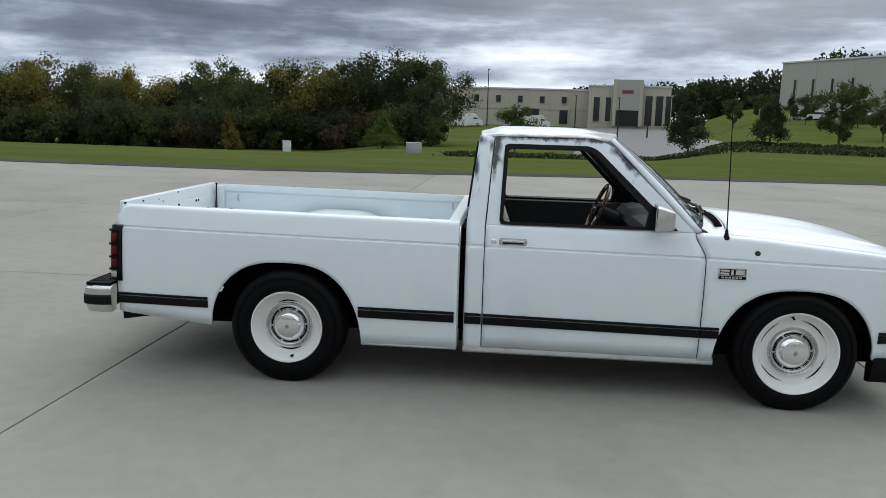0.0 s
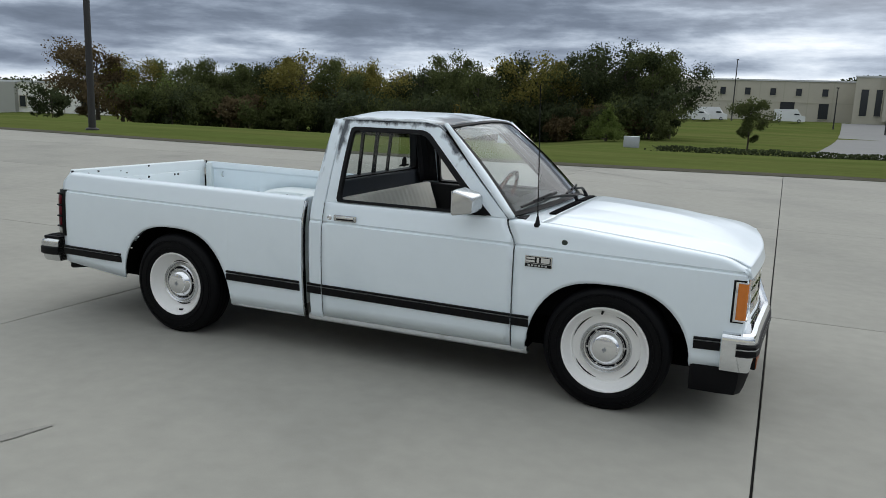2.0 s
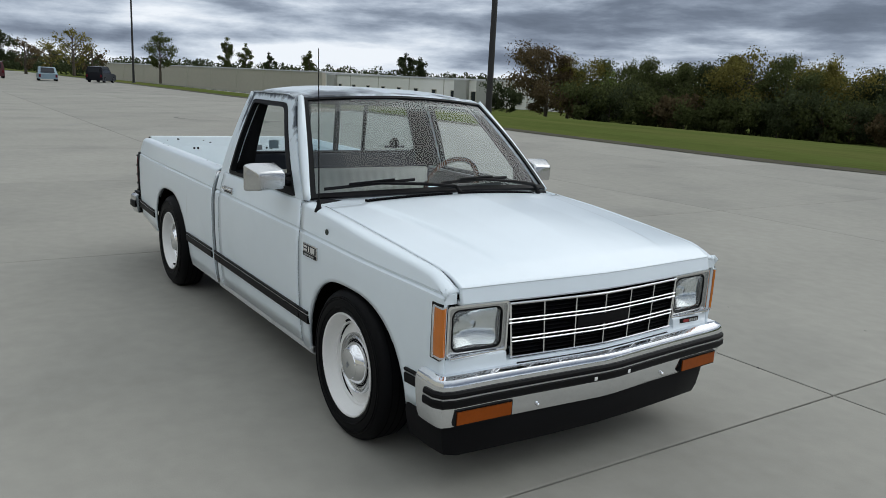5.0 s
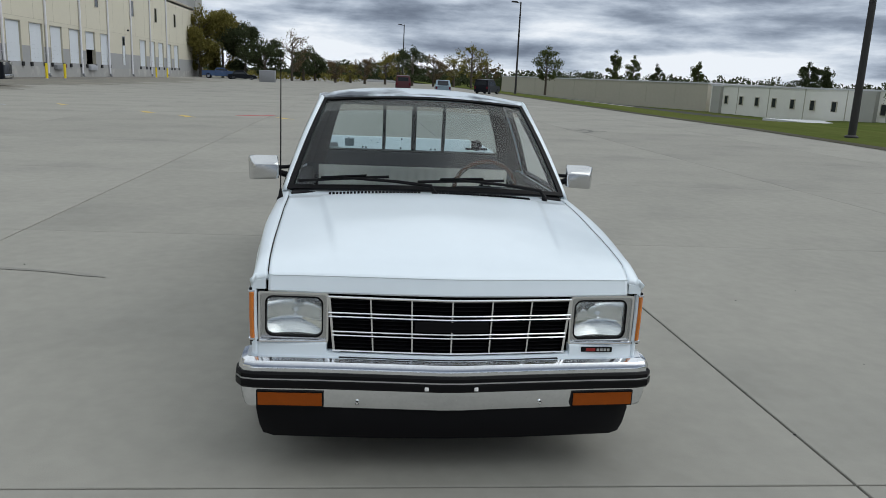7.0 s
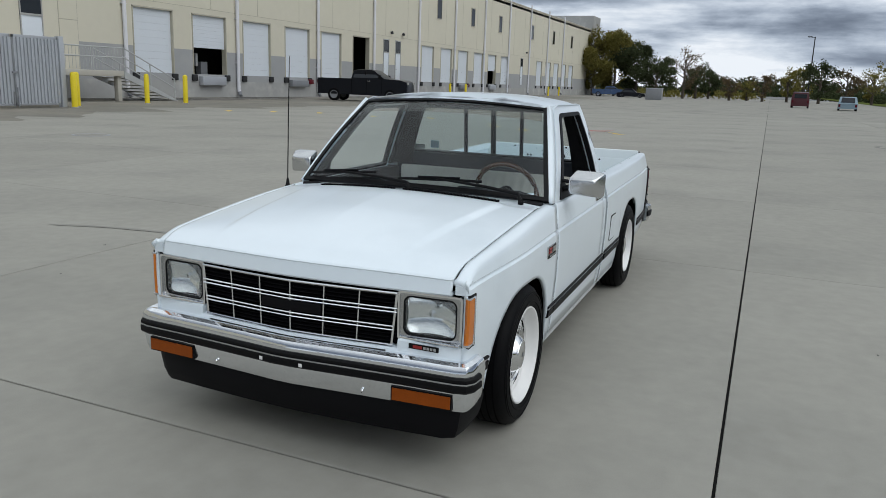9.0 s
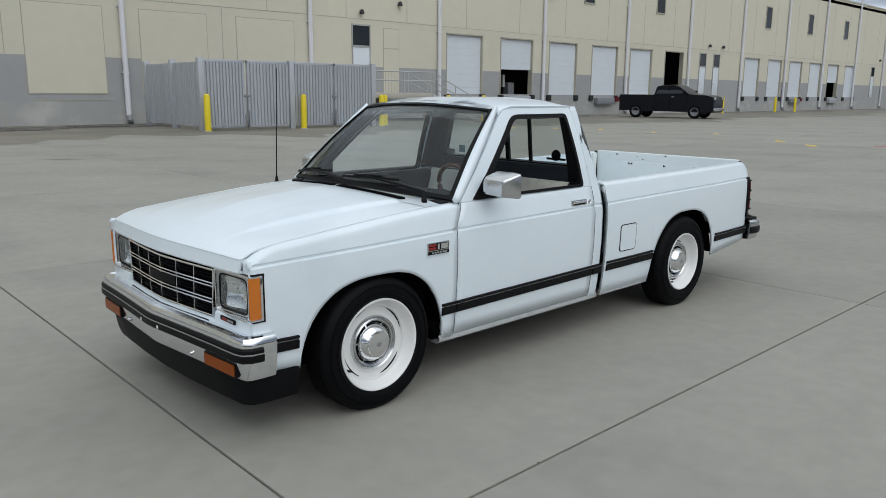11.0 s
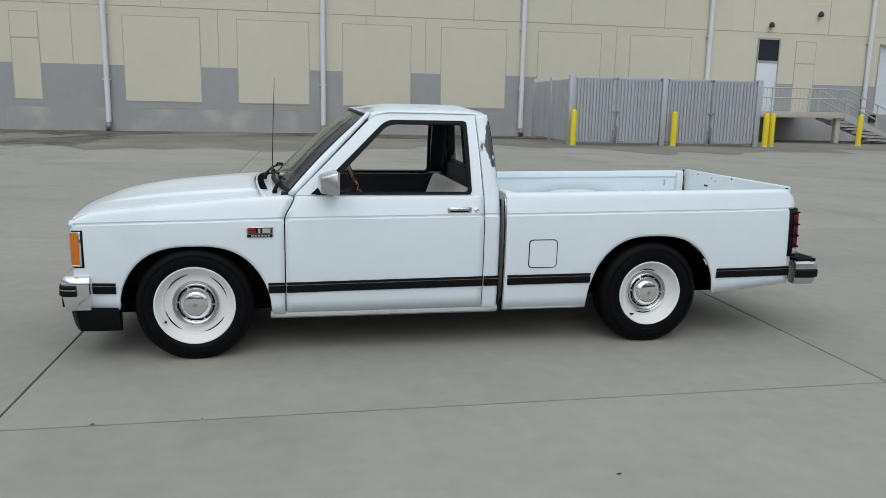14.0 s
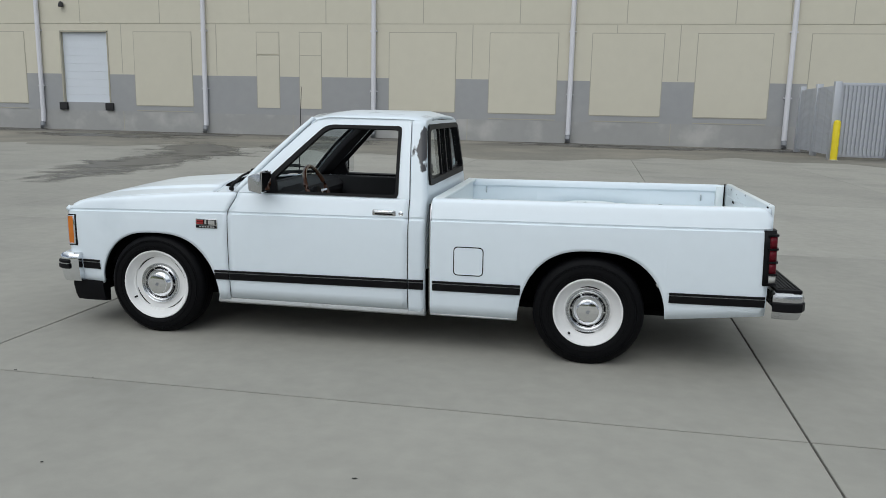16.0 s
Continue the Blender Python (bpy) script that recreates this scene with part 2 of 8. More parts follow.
M["frame_paint"] = worn_paint("worn_frame_paint", WORN, (0.030, 0.040, 0.054), ((26.0, 9.0, 13.0), (1.3, 0.2, 0.7), (0.60, 0.92), (1.03, 1.10)),
                              (((1.126, -0.6, 1.325), (0.022, 9, 0.080), 0.62), ((1.118, -0.6, 1.235), (0.012, 9, 0.05), 0.36), ((1.38, -0.6, 1.408), (0.30, 9, 0.022), 0.52), ((1.70, -0.6, 1.398), (0.07, 9, 0.018), 0.50), ((1.775, -0.6, 1.345), (0.028, 9, 0.028), 0.55), ((1.815, -0.6, 1.305), (0.026, 9, 0.026), 0.55), ((1.850, -0.6, 1.268), (0.024, 9, 0.024), 0.50), ((1.885, -0.6, 1.232), (0.020, 9, 0.020), 0.40)))
M["pillar_paint"] = worn_paint("worn_pillar_paint", WORN, (0.030, 0.040, 0.054), ((24.0, 9.0, 9.0), (1.3, 0.2, 0.7), (0.60, 0.92), (1.03, 1.10)),
                               (((1.045, -0.6, 1.385), (0.030, 9, 0.030), 0.42), ((1.022, -0.6, 1.22), (0.016, 9, 0.06), 0.48), ((1.100, -0.6, 1.36), (0.010, 9, 0.04), 0.30)))
M["corner_paint"] = worn_paint("worn_corner_paint", WORN, (0.042, 0.042, 0.048), ((9.0, 9.0, 5.0), (0.3, 1.2, 0.2), (0.60, 0.66), (1.03, 1.07)), (((1.028, 0.6, 1.25), (0.026, 9, 0.10), 0.38), ((1.012, 0.6, 1.11), (0.02, 9, 0.03), 0.24)))
M["bed_paint"] = material("bed_paint", (0.70, 0.76, 0.775), 0.45, 0, 0.04, 2.0, 0.05, 50, second=(0.50, 0.52, 0.50), second_at=(0.62, 0.8), second_scale=2.4)
M["tailgate_paint"] = worn_paint("chipped_tailgate_paint", (0.73, 0.79, 0.82), (0.05, 0.05, 0.05), ((12, 12, 18), (0, 0, 0), (0.74, 0.78), (0.0, 0.1)))
M["chrome"] = material("chrome", (0.84, 0.85, 0.87), 0.08, 1.0, 0.05, 8, 0.02, 60)
M["bumper_chrome"] = material("worn_bumper_chrome", (0.80, 0.82, 0.85), 0.11, 1.0, 0.08, 9, 0.03, 70)
M["dull_chrome"] = material("dull_chrome", (0.62, 0.63, 0.64), 0.24, 1.0, 0.06, 10, 0.04, 80)
M["bezel_grey"] = material("bezel_grey", (0.50, 0.51, 0.52), 0.26, 1.0, 0.06, 10, 0.04, 80)
M["sill"] = material("scuffed_sill_metal", (0.50, 0.52, 0.53), 0.42, 0.15, 0.12, 7, 0.05, 60, second=(0.30, 0.30, 0.29), second_at=(0.58, 0.72), second_scale=9.0)
M["black_trim"] = material("black_trim", (0.0045, 0.0045, 0.0055), 0.5, 0, 0.15, 20, 0.05, 120, spec=0.16)
M["black_plastic"] = material("black_plastic", (0.004, 0.004, 0.0055), 0.55, 0, 0.15, 12, 0.06, 150, spec=0.14)
# Near-black stands in for the shade under the body and in the wheel wells.
M["under"] = material("underbody_shade_black", (0.003, 0.003, 0.003), 0.95, 0, 0.3, 6, 0.2, 40, spec=0.02)
M["seam"] = material("dark_seam", (0.005, 0.005, 0.006), 0.9, 0, 0.1, 10, spec=0.05)
M["tyre"] = material("tyre_rubber", (0.0034, 0.0035, 0.0044), 0.55, 0, 0.2, 14, 0.12, 130, spec=0.10)
M["rim"] = material("white_rim", (0.82, 0.82, 0.82), 0.30, 0, 0.03, 8, 0, coat=0.3)
M["plug"] = material("dark_green_plug", (0.020, 0.032, 0.026), 0.5, 0, 0.2, 40)
M["silver_line"] = material("silver_line", (0.55, 0.56, 0.57), 0.35, 0.8, 0.05, 10)
M["amber"] = material("amber_lens", (0.60, 0.165, 0.012), 0.16, 0, 0.10, 30, 0.3, 90, coat=0.6)
M["amber_dark"] = material("amber_dark_lens", (0.27, 0.060, 0.006), 0.3, 0, 0.15, 30, 0.1, 90, spec=0.15)
M["red"] = material("red_lens", (0.105, 0.005, 0.012), 0.3, 0, 0.15, 30, 0.1, 90, spec=0.2)
M["clear_lens"] = material("clear_lens", (0.45, 0.45, 0.43), 0.18, 0.0, 0.08, 30, 0.2, 90, coat=0.5)
M["lamp"] = glass("headlamp_glass", (0.95, 0.97, 0.97), 0.20, 0.0, (0.80, 0.84, 0.86))
M["reflector"] = material("lamp_reflector", (0.90, 0.92, 0.93), 0.12, 1.0, 0.05, 12)
M["windshield"] = glass("windshield_glass", (0.80, 0.89, 0.91), 0.014, 0.0, (0.50, 0.56, 0.60))
M["shade_band"] = glass("windshield_shade_band", (0.72, 0.64, 0.58), 0.10, 0.0, (0.45, 0.36, 0.30))
M["rear_glass"] = glass("rear_glass", (0.80, 0.85, 0.85), 0.03)
M["mirror"] = material("mirror_glass", (0.8, 0.82, 0.84), 0.02, 1.0, 0.0)
M["interior"] = material("dark_interior_vinyl", (0.012, 0.012, 0.014), 0.7, 0, 0.2, 8, 0.1, 100, spec=0.25)
M["interior_grey"] = material("grey_interior_trim", (0.030, 0.037, 0.050), 0.65, 0, 0.12, 8, 0.08, 90)
M["seat"] = material("cream_seat_cloth", (0.68, 0.66, 0.60), 0.85, 0, 0.08, 14, 0.3, 160)
M["wood"] = material("varnished_wood", (0.085, 0.032, 0.016), 0.25, 0, 0.25, 20, 0, coat=0.6, stretch=(1, 1, 6))
M["badge_red"] = material("badge_red", (0.30, 0.02, 0.02), 0.3)
M["sticker"] = material("blue_sticker", (0.48, 0.64, 0.72), 0.5)

M["concrete"] = material("pale_concrete", (0.305, 0.297, 0.267), 0.85, 0, 0.125, 0.9, 0.22, 140, second=(0.230, 0.226, 0.206), second_at=(0.48, 0.74), second_scale=0.42, random_vary=0.05, spec=0.18)
M["joint"] = material("joint_filler", (0.014, 0.0135, 0.013), 0.9, 0, 0.2, 6)
M["grass"] = material("mown_grass", (0.082, 0.104, 0.030), 1.0, 0, 0.24, 0.35, 0.4, 12, second=(0.108, 0.118, 0.040), second_at=(0.42, 0.66), second_scale=0.12, stretch=(0.35, 1.5, 1), spec=0.0)
M["hedge"] = material("hedge_leaf", (0.030, 0.045, 0.018), 0.9, 0, 0.3, 2.0, 0.6, 8)
M["edge_brown"] = material("dark_brown_edge", (0.060, 0.055, 0.035), 0.95, 0, 0.3, 2.0)
M["apron"] = material("darkened_concrete", (0.195, 0.186, 0.163), 0.75, 0, 0.18, 0.5, 0.1, 60, second=(0.235, 0.218, 0.185), second_at=(0.45, 0.65), second_scale=0.25, spec=0.15)
M["wall_dirt"] = material("dirty_concrete", (0.135, 0.128, 0.113), 0.8, 0, 0.25, 0.7, 0.1, 60, second=(0.235, 0.218, 0.185), second_at=(0.45, 0.65), second_scale=0.3)
M["asphalt"] = material("asphalt", (0.17, 0.17, 0.17), 0.85, 0, 0.1, 0.3)
M["mark"] = material("tyre_mark", (0.240, 0.232, 0.210), 0.7, 0, 0.2, 3)
M["mark_dark"] = material("dark_tyre_mark", (0.15, 0.146, 0.135), 0.8, 0, 0.3, 3)


def stain_material(name, color, rough, ragged):
    """A damp patch that fades out into the concrete with a ragged, streaky edge."""
    m = material(name, color, rough, 0, 0.2, 0.6)
    m.surface_render_method = "BLENDED"
    n, l = m.node_tree.nodes, m.node_tree.links
    b, out = n["Principled BSDF"], n["Material Output"]
    co, mp, ln, ns, geo = n.new("ShaderNodeTexCoord"), n.new("ShaderNodeMapping"), n.new("ShaderNodeVectorMath"), n.new("ShaderNodeTexNoise"), n.new("ShaderNodeNewGeometry")
    mp.inputs["Location"].default_value, mp.inputs["Scale"].default_value = (-1, -1, 0), (2, 2, 0)
    ln.operation = "LENGTH"
    l.new(co.outputs["Generated"], mp.inputs[0]), l.new(mp.outputs[0], ln.inputs[0]), l.new(geo.outputs["Position"], ns.inputs["Vector"])
    ns.inputs["Scale"].default_value, ns.inputs["Detail"].default_value, ns.inputs["Roughness"].default_value, ns.inputs["Distortion"].default_value = 0.55, 7.0, 0.62, 0.8
    a, c, mr = n.new("ShaderNodeMath"), n.new("ShaderNodeMath"), n.new("ShaderNodeMapRange")
    a.operation, c.operation = "MULTIPLY", "SUBTRACT"
    a.inputs[1].default_value = ragged
    mr.inputs["From Min"].default_value, mr.inputs["From Max"].default_value = -0.04, 0.16
    l.new(ln.outputs["Value"], a.inputs[0]), l.new(ns.outputs["Fac"], c.inputs[0]), l.new(a.outputs[0], c.inputs[1])
    sh = n.new("ShaderNodeMath")
    sh.operation = "SUBTRACT"
    sh.inputs[1].default_value = 0.20
    l.new(c.outputs[0], sh.inputs[0]), l.new(sh.outputs[0], mr.inputs["Value"])
    tr, mx = n.new("ShaderNodeBsdfTransparent"), n.new("ShaderNodeMixShader")
    l.new(mr.outputs[0], mx.inputs[0]), l.new(tr.outputs[0], mx.inputs[1]), l.new(b.outputs[0], mx.inputs[2]), l.new(mx.outputs[0], out.inputs[0])
    return m


M["damp"] = stain_material("damp_patch", (0.085, 0.081, 0.074), 0.42, 0.40)
M["red_mark"] = material("red_ground_paint", (0.40, 0.10, 0.10), 0.8, 0, 0.3, 3)
M["yellow_mark"] = material("yellow_ground_paint", (0.60, 0.43, 0.10), 0.8, 0, 0.3, 3)
M["wall_cream"] = material("cream_wall_paint", (0.640, 0.607, 0.503), 0.85, 0, 0.035, 0.25, 0.05, 30, random_vary=0.02)
# Cream darkened by the shade of grooves, put into the colour; frames share it.
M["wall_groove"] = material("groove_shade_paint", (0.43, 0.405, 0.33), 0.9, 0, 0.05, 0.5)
M["wall_grey"] = material("grey_wall_paint", (0.355, 0.361, 0.368), 0.85, 0, 0.05, 0.3, 0.05, 30, second=(0.40, 0.40, 0.395), second_at=(0.58, 0.78), second_scale=0.5)
M["wall_low"] = material("pale_wall_base", (0.365, 0.365, 0.358), 0.85, 0, 0.06, 0.3, 0.05, 30, second=(0.47, 0.465, 0.45), second_at=(0.52, 0.68), second_scale=0.7)
M["dock_white"] = material("white_dock_door", (0.69, 0.735, 0.79), 0.45, 0, 0.03, 1.0)
M["pipe_white"] = material("white_downpipe", (0.70, 0.70, 0.74), 0.45, 0, 0.04, 2.0)
M["dark_open"] = material("dark_opening", (0.020, 0.018, 0.018), 0.9, 0, 0.4, 1.2)
M["dark_glass"] = material("dark_window_glass", (0.022, 0.026, 0.032), 0.12, 0, 0.1, 2, spec=0.3)
M["metal_grey"] = material("galvanised_sheet", (0.46, 0.48, 0.52), 0.45, 0.25, 0.05, 1.2, random_vary=0.05)
M["metal_dark"] = material("dark_steel", (0.26, 0.27, 0.29), 0.5, 0.3, 0.08, 3)
M["bollard"] = material("yellow_bollard", (0.78, 0.62, 0.02), 0.45, 0, 0.06, 4)
M["rubber"] = material("black_dock_bumper", (0.02, 0.02, 0.022), 0.8, 0, 0.2, 8)
M["rail"] = material("pale_steel_rail", (0.48, 0.49, 0.49), 0.5, 0.3, 0.08, 4)
M["pale_block"] = material("pale_concrete_block", (0.47, 0.45, 0.40), 0.85, 0, 0.07, 0.6)
M["pole"] = material("dark_lamp_pole", (0.030, 0.029, 0.030), 0.6, 0.2, 0.1, 4)
M["far_wall"] = material("far_white_wall", (0.80, 0.79, 0.74), 0.9, 0, 0.05, 0.06)
M["far_roof"] = material("far_roof", (0.58, 0.59, 0.61), 0.8, 0, 0.05, 0.05)
M["tan_wall"] = material("tan_wall", (0.47, 0.44, 0.37), 0.9, 0, 0.05, 0.1)
M["grey_wall"] = material("far_grey_wall", (0.40, 0.40, 0.37), 0.9, 0, 0.05, 0.05)
M["bark"] = material("bark", (0.085, 0.070, 0.055), 0.95, 0, 0.3, 6, 0.5, 30)
LEAF = {"dark": (0.060, 0.074, 0.036), "mid": (0.092, 0.108, 0.042), "olive": (0.185, 0.165, 0.048), "light": (0.14, 0.18, 0.052), "rust": (0.130, 0.098, 0.055), "gold": (0.21, 0.155, 0.04)}


def leaf_material(name, color):
    """Leaves that let part of the light through, each clump a little different."""
    m = material(name, color, 0.9, 0, 0.20, 0.5, island=0.30, random_vary=0.12, spec=0.1)
    n, l = m.node_tree.nodes, m.node_tree.links
    b, out = n["Principled BSDF"], n["Material Output"]
    tr, mx = n.new("ShaderNodeBsdfTranslucent"), n.new("ShaderNodeMixShader")
    mx.inputs[0].default_value = 0.38
    l.new(b.inputs["Base Color"].links[0].from_socket, tr.inputs["Color"])
    l.new(b.outputs[0], mx.inputs[1]), l.new(tr.outputs[0], mx.inputs[2]), l.new(mx.outputs[0], out.inputs[0])
    return m


for _k, _c in LEAF.items():
    M["leaf_" + _k] = leaf_material("leaf_" + _k, _c)
M["white_van"] = material("white_vehicle_paint", (0.70, 0.71, 0.72), 0.3, 0, 0.03, 1, coat=0.5)
M["black_car"] = material("black_vehicle_paint", (0.0035, 0.0045, 0.008), 0.3, 0, 0.1, 1, coat=0.0, spec=0.25)
M["red_car"] = material("red_vehicle_paint", (0.060, 0.008, 0.012), 0.35, 0, 0.1, 1, coat=0.1)
M["blue_car"] = material("pale_blue_vehicle_paint", (0.20, 0.28, 0.34), 0.35, 0, 0.1, 1, coat=0.1)
M["navy_car"] = material("blue_vehicle_paint", (0.02, 0.06, 0.16), 0.3, 0, 0.1, 1, coat=0.6)
M["sign_red"] = material("red_sign", (0.22, 0.05, 0.06), 0.6)


# ---- mesh helpers ----
def mesh_of(name, verts, faces, mats, smooth=True, angle=35.0, slots=None):
    me = bpy.data.meshes.new(name)
    me.from_pydata([tuple(v) for v in verts], [], [tuple(f) for f in faces])
    for m in mats if isinstance(mats, (list, tuple)) else [mats]:
        me.materials.append(m)
    if slots is not None:
        me.polygons.foreach_set("material_index", slots)
    if smooth:
        me.polygons.foreach_set("use_smooth", [True] * len(me.polygons))
        me.set_sharp_from_angle(angle=radians(angle))
    me.update()
    return me


def part(name, data, mat, parent, label="", smooth=True, angle=35.0, solid=0.0):
    """One mesh object under a thing or part. data: a bmesh or (verts, faces) in the thing's own space."""
    if isinstance(data, bmesh.types.BMesh):
        me = bpy.data.meshes.new(name)
        data.to_mesh(me)
        data.free()
        me.materials.append(mat)
        if smooth:
            me.polygons.foreach_set("use_smooth", [True] * len(me.polygons))
            me.set_sharp_from_angle(angle=radians(angle))
    else:
        me = mesh_of(name, data[0], data[1], mat, smooth, angle)
    ob = new(name, me)
    if parent is not None:
        ob.parent = parent
    if solid:
        s = ob.modifiers.new("thickness", "SOLIDIFY")
        s.thickness, s.offset = solid, -1.0
    if label:
        ob["label"] = label
    return ob


def empty(name, label, category, group="", at=(0, 0, 0), turn=0.0):
    ob = new(name)
    ob.empty_display_size = 0.2
    ob.matrix_basis = pose(*at, 0, 0, turn)
    return tagged(ob, label, category, group)


def box(x0, x1, y0, y1, z0, z1, bevel=0.0, seg=2):
    bm = bmesh.new()
    bmesh.ops.create_cube(bm, size=1.0)
    for v in bm.verts:
        v.co = ((x0 + x1) / 2 + v.co.x * abs(x1 - x0), (y0 + y1) / 2 + v.co.y * abs(y1 - y0), (z0 + z1) / 2 + v.co.z * abs(z1 - z0))
    if bevel:
        bmesh.ops.bevel(bm, geom=bm.edges[:], offset=bevel, segments=seg, profile=0.5, affect="EDGES")
    return bm


def join_bm(*bms):
    out = bmesh.new()
    for b in bms:
        me = bpy.data.meshes.new("tmp")
        b.to_mesh(me)
        out.from_mesh(me)
        bpy.data.meshes.remove(me)
        b.free()
    return out


def tube(points, radius, sides=8, closed=False):
    """A round bar along points; radius may be a list."""
    pts = [Vector(p) for p in points]
    verts, faces, n = [], [], len(pts)
    for i, p in enumerate(pts):
        a, b = pts[(i - 1) % n if closed else max(i - 1, 0)], pts[(i + 1) % n if closed else min(i + 1, n - 1)]
        d = (b - a).normalized()
        u = d.cross(Vector((0, 0, 1)) if abs(d.z) < 0.9 else Vector((1, 0, 0))).normalized()
        w = d.cross(u)
        r = radius[i] if isinstance(radius, (list, tuple)) else radius
        for k in range(sides):
            t = 2 * math.pi * k / sides
            verts.append(p + r * (math.cos(t) * u + math.sin(t) * w))
    for i in range(n if closed else n - 1):
        for k in range(sides):
            j = (i + 1) % n
            faces.append((i * sides + k, i * sides + (k + 1) % sides, j * sides + (k + 1) % sides, j * sides + k))
    if not closed:
        faces.append(tuple(range(sides - 1, -1, -1)))
        faces.append(tuple(range((n - 1) * sides, n * sides)))
    return verts, faces


def spin(profile, steps=48, axis="y", centre=(0, 0, 0), flip=False):
    """A turned shape: profile is (distance along the axis, radius)."""
    verts, faces, n = [], [], len(profile)
    for k in range(steps):
        t = 2 * math.pi * k / steps
        for d, r in profile:
            if axis == "y":
                v = (r * math.cos(t), d, r * math.sin(t))
            elif axis == "x":
                v = (d, r * math.cos(t), r * math.sin(t))
            else:
                v = (r * math.cos(t), r * math.sin(t), d)
            verts.append(tuple(a + b for a, b in zip(v, centre)))
    for k in range(steps):
        j = (k + 1) % steps
        for i in range(n - 1):
            f = (k * n + i, k * n + i + 1, j * n + i + 1, j * n + i)
            faces.append(f[::-1] if flip else f)
    return verts, faces


def grid_faces(cols, rows, flip=False):
    out = []
    for i in range(cols - 1):
        for j in range(rows - 1):
            f = (i * rows + j, (i + 1) * rows + j, (i + 1) * rows + j + 1, i * rows + j + 1)
            out.append(f[::-1] if flip else f)
    return out


def loft(columns, flip=False):
    return [p for c in columns for p in c], grid_faces(len(columns), len(columns[0]), flip)


def mirrored(data):
    return [(x, -y, z) for x, y, z in data[0]], [tuple(f[::-1]) for f in data[1]]


def add_data(*datas):
    verts, faces = [], []
    for v, f in datas:
        o = len(verts)
        verts += list(v)
        faces += [tuple(i + o for i in q) for q in f]
    return verts, faces


def lerp_table(x, table):
    return float(np.interp(x, [a for a, _ in table], [b for _, b in table]))


def smooth01(t):
    t = min(max(t, 0.0), 1.0)
    return t * t * (3 - 2 * t)


def rounded_rect(y0, y1, z0, z1, r, k=5):
    pts = []
    for cy, cz, a in ((y1 - r, z1 - r, 0), (y0 + r, z1 - r, 90), (y0 + r, z0 + r, 180), (y1 - r, z0 + r, 270)):
        for i in range(k + 1):
            t = radians(a + 90 * i / k)
            pts.append((cy + r * math.cos(t), cz + r * math.sin(t)))
    return pts


def ring(outer, inner, depth_fn, thick):
    """A frame between two outlines of equal count in (a, b); depth_fn(a, b) gives a 3D point, thick is added along fn's second result."""
    n, verts, faces = len(outer), [], []
    for a, b in list(outer) + list(inner):
        p, d = depth_fn(a, b)
        verts.append(tuple(p)), verts.append(tuple(Vector(p) - Vector(d) * thick))
    for i in range(n):
        j = (i + 1) % n
        o0, o1, i0, i1 = 2 * i, 2 * j, 2 * (n + i), 2 * (n + j)
        faces += [(o0, o1, i1, i0), (o0 + 1, i0 + 1, i1 + 1, o1 + 1), (o0, o0 + 1, o1 + 1, o1), (i0, i1, i1 + 1, i0 + 1)]
    return verts, faces


def plate(outer, inner, depth_fn, thick):
    """A flat panel with an opening: outer and inner outlines of any count, filled between, with thickness."""
    loops = [list(outer), list(inner)]
    flat = [p for lp in loops for p in lp]
    tris = tessellate_polygon([[Vector((a, b, 0)) for a, b in lp] for lp in loops])
    n, verts, faces = len(flat), [], []
    for a, b in flat:
        verts.append(tuple(depth_fn(a, b)[0]))
    for a, b in flat:
        p, d = depth_fn(a, b)
        verts.append(tuple(Vector(p) - Vector(d) * thick))
    for t in tris:
        a, b, c = (Vector(verts[k]) for k in t)
        t = t if (b - a).cross(c - a).dot(Vector(depth_fn(*flat[t[0]])[1])) > 0 else t[::-1]
        faces += [tuple(t), tuple(n + k for k in t[::-1])]
    o = 0
    for lp in loops:
        for k in range(len(lp)):
            i, j = o + k, o + (k + 1) % len(lp)
            faces.append((i, j, n + j, n + i))
        o += len(lp)
    return verts, faces

# ---- ground ----
FALL = 0.002


def lot_edge(x):
    """Where the concrete ends and the grass begins."""
    return lerp_table(x, [(-400, 20.5), (-115, 17.4), (-40, 15.6), (-25, 15.7), (-15, 15.1), (-6, 15.0), (0, 16.1), (5, 17.2), (12, 18.0), (60, 21.0), (400, 36.0)])


def lot_z(x):
    """The lot falls a little towards its far end."""
    return -FALL * max(0.0, -x - 19.34)


def lift(ob):
    """Lays a piece of the setting onto the lot's slope."""
    for v in ob.data.vertices:
        v.co.z += lot_z(v.co.x)
    return ob


def land_z(x, y):
    """Height of the grassland beyond the concrete."""
    d = y - lot_edge(x)
    az = x / max(y + 5.0, 1.0)
    z = 0.035 + 0.10 * smooth01(d / 6.0) - 0.10 * smooth01((d - 14) / 14) + min(lot_z(x), 2.0) * (1 - smooth01((d - 4) / 40))
    right = smooth01((az - 0.19) / 0.12)
    left = smooth01((-az - 0.14) / 0.12)
    z -= (1 - right) * (1.1 * smooth01((d - 2) / 36) + (0.7 + 0.9 * left) * smooth01((d - 28) / 34))
    z += right * (3.4 * smooth01((d - 28) / 90) + 3.4 * smooth01((d - 105) / 80))
    z += (1 - right) * (1 - left) * 2.4 * smooth01((d - 100) / 70)
    z -= 1.8 * smooth01((-az - 1.15) / 0.5) * smooth01((d - 3) / 13)
    z += left * -2.0 * smooth01((d - 90) / 90)
    return z


def around(lo, hi, near, far, n):
    k = np.linspace(-1, 1, n)
    return [float(v) for v in np.sign(k) * (near * np.abs(k) + (far - near) * np.abs(k) ** 5)]


